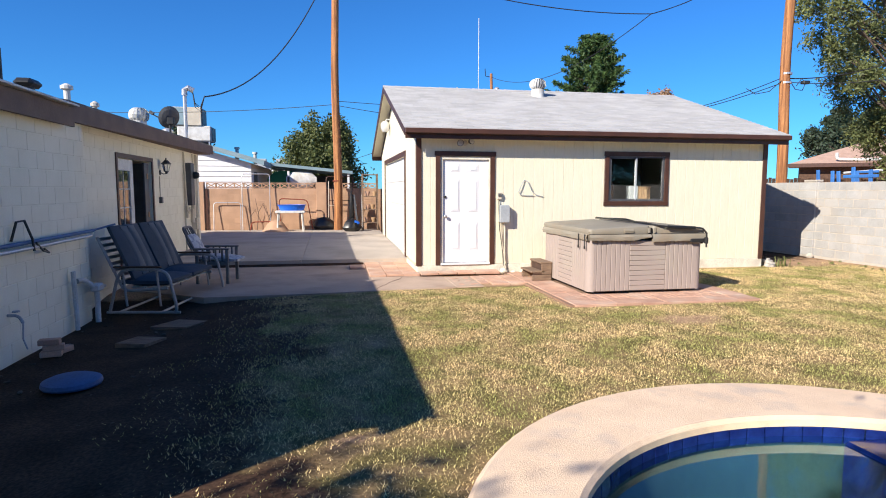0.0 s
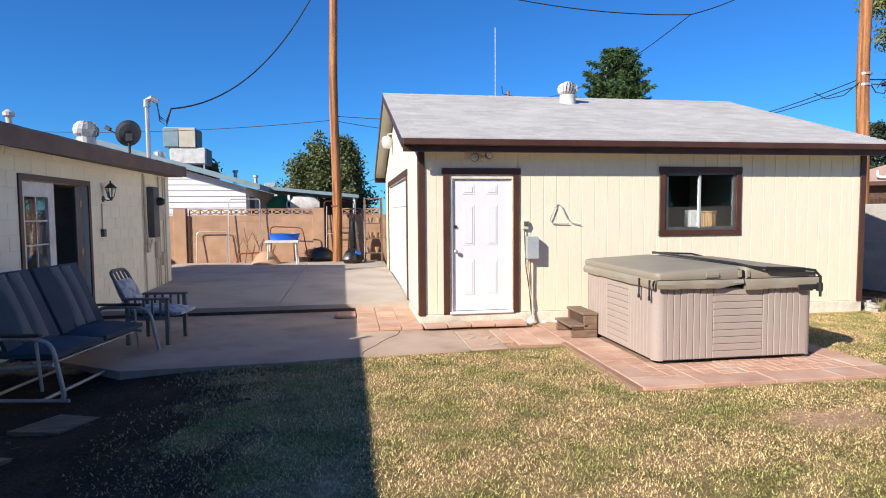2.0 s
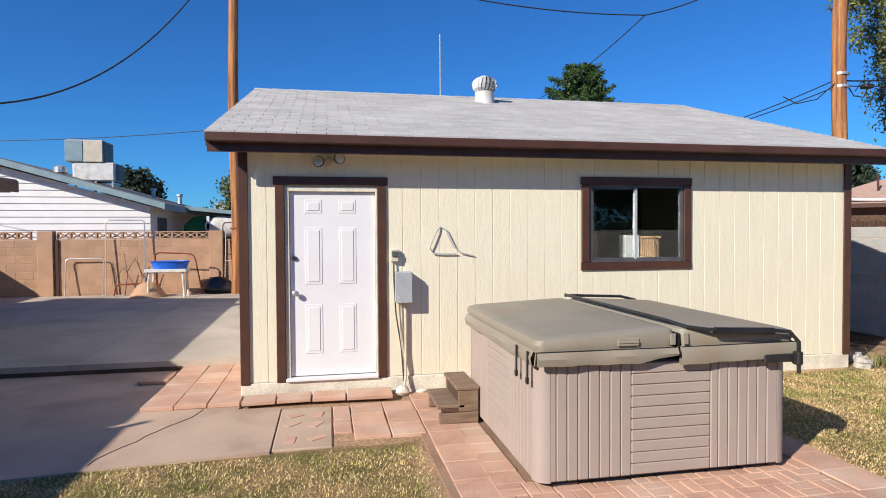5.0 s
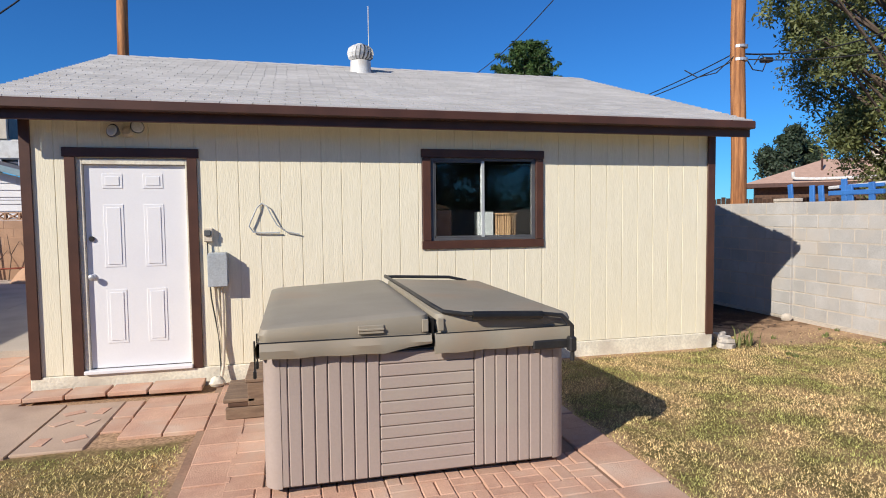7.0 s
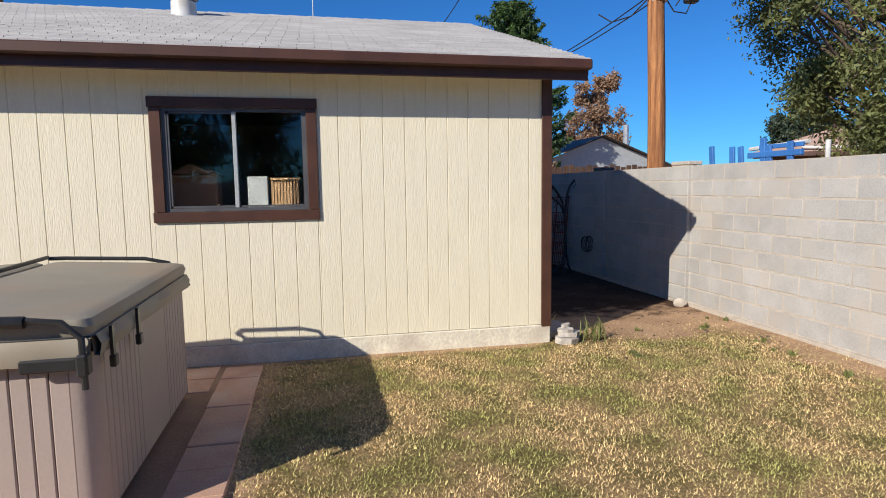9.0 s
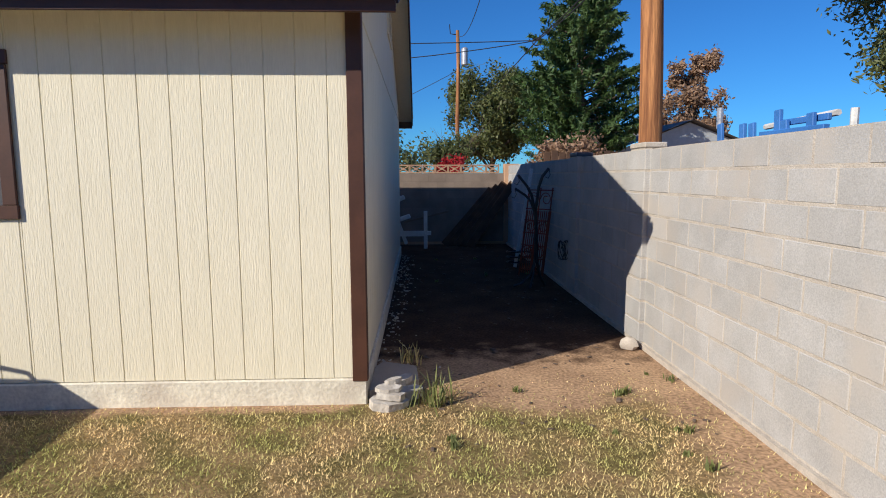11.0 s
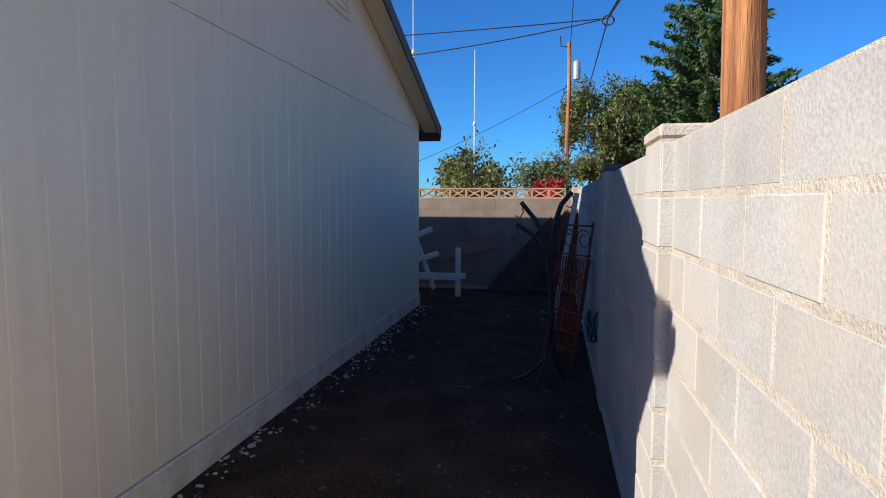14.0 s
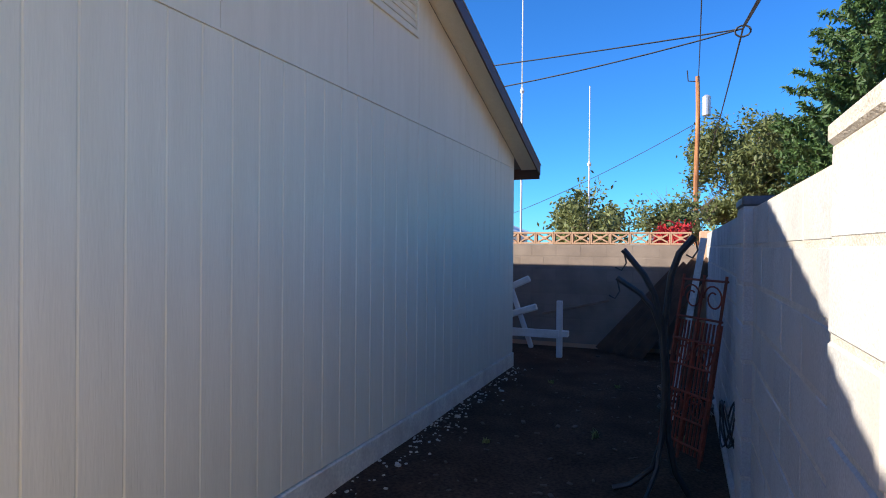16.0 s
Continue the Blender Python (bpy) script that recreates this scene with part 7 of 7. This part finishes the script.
part("roof", M().add([(-4.4, -0.4, 2.8), (4.4, -0.4, 2.8), (4.4, 6.4, 2.8), (-4.4, 6.4, 2.8), (-2, 3, 4.0), (2, 3, 4.0)], [(0, 1, 5, 4), (1, 2, 5), (2, 3, 4, 5), (3, 0, 4)]), WHITESIDING, fh)
for x in (-1.6, 0.3, 2.4):
    part("cooler", M().box(x, x + 1.0, 1.5, 2.5, 3.4, 4.5, 0.05), GREYMETAL, fh)

# beyond the grey wall
rh = thing("east_house", (43.0, 40.5, 0.0), "low house with a tan hipped roof far beyond the wall", "house", turn=-41)
part("wall", M().box(1.0, 25.0, 1.0, 13.0, 0, 4.3), DARKWOOD, rh)
part("roof", M().add([(0, 0, 4.2), (26, 0, 4.2), (26, 14, 4.2), (0, 14, 4.2), (7, 7, 6.7), (19, 7, 6.7)], [(0, 1, 5, 4), (1, 2, 5), (2, 3, 4, 5), (3, 0, 4), (3, 2, 1, 0)]), TANROOF, rh)
part("fascia", M().box(-0.04, 26.04, -0.08, -0.02, 3.85, 4.22), BROWN, rh)
part("white_duct", M().tube(bent([(4.0, 0.3, 5.2), (4.0, 0.3, 4.6), (6.0, 0.3, 4.5), (14, 0.3, 4.6)], 0.3), 0.14, 8), WHITEMETAL, rh)
part("vent_stack", M().tube([(6.5, 3.5, 5.0), (6.5, 3.5, 7.0)], 0.09, 8), BROWN, rh)
part("roof_cooler", M().box(10.5, 13.0, 4.5, 6.5, 5.6, 7.4, 0.06), BEIGEMETAL, rh)
gh = thing("grey_roof_house", (25.0, 33.0, 0.0), "pale gabled house with roof vents far beyond the wall", "house")
part("wall", M().add([(-5, 0, 0), (5, 0, 0), (5, 0, 3.0), (0, 0, 4.9), (-5, 0, 3.0), (-5, 8, 0), (-5, 8, 3.0)], [(0, 1, 2, 3, 4), (0, 4, 6, 5)]), GREYMETAL, gh)
part("roof", M().add([(-5.6, -0.5, 2.85), (0, -0.5, 5.05), (0, 8.5, 5.05), (-5.6, 8.5, 2.85), (5.6, -0.5, 2.85), (5.6, 8.5, 2.85)], [(0, 1, 2, 3), (1, 4, 5, 2)]), ROOFGREY, gh)
part("chimney", M().tube([(2.4, 1, 3.5), (2.4, 1, 5.9)], 0.2, 10), GALV, gh)
part("roof_cooler", M().box(-5.4, -4.0, 1, 2.4, 3.4, 4.8, 0.05), BEIGEMETAL, gh)
part("roof_vent", M().lathe([(0.2, 0), (0.2, 0.6), (0.35, 0.7), (0.3, 1.0)], -2.6, 1, 4.0, 10), WHITEMETAL, gh)
fe = thing("picket_fence", (10.5, 7.6, -0.09), "dark weathered picket fence beyond the grey wall", "fence")
for k in range(84):
    part("picket", M().box(k * 0.15, k * 0.15 + 0.13, 0, 0.02, 0.05, 2.16 + 0.03 * math.sin(k * 1.7), 0.005), DARKWOOD, fe)
part("rail", M().box(0, 12.6, 0.022, 0.07, 1.9, 2.0), DARKWOOD, fe)
bl = thing("blue_rack", (11.6, 1.9, -0.05), "blue painted slanted wooden rack behind the wall", "rack")
for k, (y, h) in enumerate(((0.72, 2.27), (0.35, 2.22), (0.05, 2.22), (-0.3, 2.3), (-0.52, 2.2), (-0.80, 2.22))):
    part("slat", M().box(-0.02, 0.02, -0.05, 0.05, 0.0, h, 0.006, pose(0, y, 0, -3 if k % 2 else -6, 0, 0)), BLUEPAINT, bl)
part("crossbar", M().box(-0.03, 0.03, -0.9, 0.1, 2.02, 2.1, 0.006), BLUEPAINT, bl)
part("crossbar", M().box(0.04, 0.08, -0.85, -0.05, 2.14, 2.2, 0.006), BLUEPAINT, bl)
part("pale_rail", M().tube([(0.1, -0.9, 2.2), (0.1, 0.2, 2.16)], 0.03, 6), WHITEMETAL, bl)
sp = solid("white_standpipe", M().tube([(11.4, 0.4, 0.0), (11.4, 0.4, 2.12)], 0.03, 8), WHITEMETAL, "white plastic standpipe behind the wall", "pipe")
for at, h2, lab in (((5.45, 17.0, 0), 9.8, "tall thin radio antenna behind the garage"), ((6.95, 20.0, 0), 6.9, "thin white antenna mast beyond the back wall")):
    an = thing("antenna", at, lab, "antenna", "antennas")
    part("mast", M().tube([(0, 0, 0), (0, 0, h2 * 0.62)], 0.035, 6), GALV, an)
    part("whip", M().tube([(0, 0, h2 * 0.62), (0, 0, h2)], 0.018, 5), WHITEMETAL, an)
    part("mount", M().lathe([(0.05, 0), (0.07, 0.06), (0.03, 0.16)], 0, 0, h2 * 0.62, 8), WHITEMETAL, an)
t = thing("weather_sensor", (4.7, 16.9, 0.0), "small white weather sensor on a mast", "sensor")
part("mast", M().tube([(0, 0, 0), (0, 0, 6.1)], 0.03, 6), GALV, t)
part("head", M().tube([(-0.35, 0, 6.5), (-0.1, 0, 6.1), (0.1, 0, 6.05), (0.2, 0, 6.3)], 0.05, 6), WHITEMETAL, t)

# ---------------------------------------------------------------- pieces of walls and roofs
def planks(parent, u0, u1, zlo, zhi, holes, put, pitch=0.212, gap=0.005, phase=0.0):
    u = u0 - phase
    while u < u1:
        a, b = max(u, u0), min(u + pitch - gap, u1)
        u += pitch
        if b - a < 0.01:
            continue
        cuts = sorted({a, b, *[h[k] for h in holes for k in (0, 1) if a < h[k] < b]})
        for p, q in zip(cuts, cuts[1:]):
            mid = (p + q) / 2
            z = zlo
            for h in [h for h in holes if h[0] < mid < h[1]]:
                if h[2] > z + 0.01:
                    put(p, q, z, h[2])
                z = h[3]
            if z < zhi - 0.01:
                put(p, q, z, zhi(mid) if callable(zhi) else zhi)


def put_front(a, b, c, d):
    part("plank", M().box(a, b, 0.0, 0.014, c, d, 0.003), CREAM, front_wall)


planks(None, 0.0, GW, FB, 2.75, [(0.36, 1.545, FB, 2.4), (3.88, 5.33, 1.33, 2.435)], put_front, pitch=0.2104, phase=0.1548)


def put_side(a, b, c, d):
    part("plank", M().box(GW - 0.014, GW, a, b, c, 2.708, 0.005), CREAM_SIDE, side_wall)


gable_cuts = [0.06, 1.29, 2.51, 3.73, RIDGE_Y, 4.95, 6.17, 7.39, GD]
for a, b in zip(gable_cuts, gable_cuts[1:]):
    za, zb = roof_z(a) - 0.07, roof_z(b) - 0.07
    g0, g1 = a + 0.002, b - 0.002
    part("gable_panel", M().add([(GW - 0.014, g0, 2.724), (GW - 0.014, g1, 2.724), (GW - 0.014, g1, max(zb, 2.73)), (GW - 0.014, g0, max(za, 2.73)), (GW, g0, 2.724), (GW, g1, 2.724), (GW, g1, max(zb, 2.73)), (GW, g0, max(za, 2.73))],
                                [(3, 2, 1, 0), (4, 5, 6, 7), (0, 1, 5, 4), (1, 2, 6, 5), (2, 3, 7, 6), (3, 0, 4, 7)]), CREAM_SIDE, side_wall)
planks(None, 0.06, GD, FB, 2.75, [], put_side)

# shingles: the courses near the eave one by one, the rest joined
rest = M()
TAB, RISE = 0.305, 0.143
length = math.hypot(RIDGE_Y - EAVE_Y0, RZ - EZ)
uy, uz = (RIDGE_Y - EAVE_Y0) / length, (RZ - EZ) / length
sh_me = M().add([(0.004, 0, 0.016), (TAB - 0.004, 0, 0.016), (TAB - 0.003, 0.17 * uy, 0.17 * uz + 0.002), (0.003, 0.17 * uy, 0.17 * uz + 0.002), (0.003, 0, -0.004), (TAB - 0.003, 0, -0.004)],
                [(0, 1, 2, 3), (0, 4, 5, 1), (0, 3, 4), (1, 5, 2)]).mesh("shingle")
sh_me.materials.append(SHINGLE_P)
rows_n = int(length / RISE)
for r in range(rows_n + 1):
    d = r * RISE - 0.03
    x = RX0 - 0.02 - (r % 2) * TAB / 2 - random.uniform(0, 0.02)
    while x < RX1:
        a, b = max(x, RX0 - 0.02), min(x + TAB, RX1 + 0.02)
        y, z = EAVE_Y0 + d * uy, EZ + d * uz + 0.004
        if r < 11 and b - a > TAB - 0.001:
            o = new("shingle", sh_me)
            o.parent = roof
            o.location = (a, y, z + random.uniform(0, 0.003))
        elif b - a > 0.02:
            l2 = min(0.17, length - d + 0.02)
            j = random.uniform(0, 0.003)
            rest.add([(a + 0.004, y, z + 0.016 + j), (b - 0.004, y, z + 0.016 + j), (b - 0.003, y + l2 * uy, z + l2 * uz + 0.002), (a + 0.003, y + l2 * uy, z + l2 * uz + 0.002), (a + 0.003, y, z - 0.004), (b - 0.003, y, z - 0.004)],
                     [(0, 1, 2, 3), (0, 4, 5, 1), (0, 3, 4), (1, 5, 2)])
        x += TAB
for y1 in (EAVE_Y1 + 0.03,):
    rest.add([(RX0 - 0.02, RIDGE_Y, RZ + 0.012), (RX1 + 0.02, RIDGE_Y, RZ + 0.012), (RX1 + 0.02, y1, roof_z(y1) + 0.012), (RX0 - 0.02, y1, roof_z(y1) + 0.012)], [(0, 1, 2, 3)])
tagged(part("shingles", rest, SHINGLE, roof), kind="stuff")
cap = M()
for k in range(28):
    x = RX0 - 0.02 + k * 0.293
    cap.add([(x, RIDGE_Y - 0.14, RZ - 0.03), (x + 0.31, RIDGE_Y - 0.14, RZ - 0.034), (x + 0.31, RIDGE_Y, RZ + 0.022), (x, RIDGE_Y, RZ + 0.03), (x + 0.31, RIDGE_Y + 0.14, RZ - 0.034), (x, RIDGE_Y + 0.14, RZ - 0.03)], [(0, 1, 2, 3), (3, 2, 4, 5)])
tagged(part("ridge_cap", cap, SHINGLE, roof), kind="stuff")

# pavers
pv_n = 0
paving = solid("paving", M().box(1.70, 4.74, -3.56, -0.12, -0.08, 0.0), DIRT, "reddish paver terrace under the hot tub and by the door", "paving", "structure")


def paver(x0, x1, y0, y1, z=0.012, tilt=0.0):
    q = M().box(0, x1 - x0 - 0.007, 0, y1 - y0 - 0.007, -0.045, 0, 0.006)
    o = part("paver", q, PAVER, paving)
    o.matrix_world = pose(x0 + 0.005, y0 + 0.005, z + random.uniform(-0.005, 0.005), tilt + random.uniform(-0.6, 0.6), random.uniform(-0.6, 0.6), random.uniform(-0.8, 0.8))


# big stones along the edge and a field of small bricks round the tub
for k in range(10):
    paver(1.76, 2.06, -3.60 + k * 0.35, -3.60 + (k + 1) * 0.35)
for k in range(7):
    paver(2.02 + k * 0.392, 2.02 + (k + 1) * 0.392, -3.60, -3.27)
for k in range(9):
    paver(4.44, 4.77, -3.27 + k * 0.34, -3.27 + (k + 1) * 0.34)
for i in range(12):
    for j in range(3):
        if (i + j) % 2:
            for s in range(2):
                paver(2.02 + i * 0.2 + s * 0.1, 2.02 + i * 0.2 + (s + 1) * 0.1, -3.27 + j * 0.2, -3.27 + (j + 1) * 0.2)
        else:
            for s in range(2):
                paver(2.02 + i * 0.2, 2.02 + (i + 1) * 0.2, -3.27 + j * 0.2 + s * 0.1, -3.27 + j * 0.2 + (s + 1) * 0.1)
for j in range(12):
    paver(2.02, 2.27, -2.67 + j * 0.2, -2.67 + (j + 1) * 0.2)
for j in range(2):
    for i in range(6):
        paver(2.3 + i * 0.35, 2.3 + (i + 1) * 0.35, -0.84 + j * 0.34, -0.84 + (j + 1) * 0.34)
# stones by the door
for i in range(3):
    for j in range(4):
        paver(-0.96 + i * 0.32, -0.96 + (i + 1) * 0.32, -0.28 + j * 0.48, -0.28 + (j + 1) * 0.48, 0.045)
for k, (a, b) in enumerate(((0.02, 0.36), (0.37, 0.72), (0.73, 1.08), (1.09, 1.58))):
    paver(a, b, -0.34, -0.06, 0.06, 3 if k == 3 else 0)
for x0, x1 in ((1.115, 1.44), (1.445, 1.755)):
    for y0, y1 in ((-1.49, -1.165), (-1.16, -0.78), (-0.775, -0.42)):
        paver(x0, x1, y0, y1, 0.008)
paver(0.94, 1.11, -1.3, -0.98, 0.004)
paver(0.94, 1.11, -0.96, -0.5, 0.006)
inset = solid("stepping_slab", M().box(0.435, 0.93, -1.63, -0.45, -0.1, 0.0, 0.01), CONC_L, "concrete slab inset with red diamond tiles", "slab", "structure")
for x, y, a in ((0.57, -1.42, 85), (0.80, -1.40, 30), (0.56, -0.98, 50), (0.78, -1.02, 60), (0.58, -0.72, 30), (0.80, -0.72, 80)):
    part("diamond_tile", M().box(-0.08, 0.08, -0.045, 0.045, 0.0, 0.006, 0.002, pose(x, y, 0.0, 0, 0, a)), PAVER, inset)
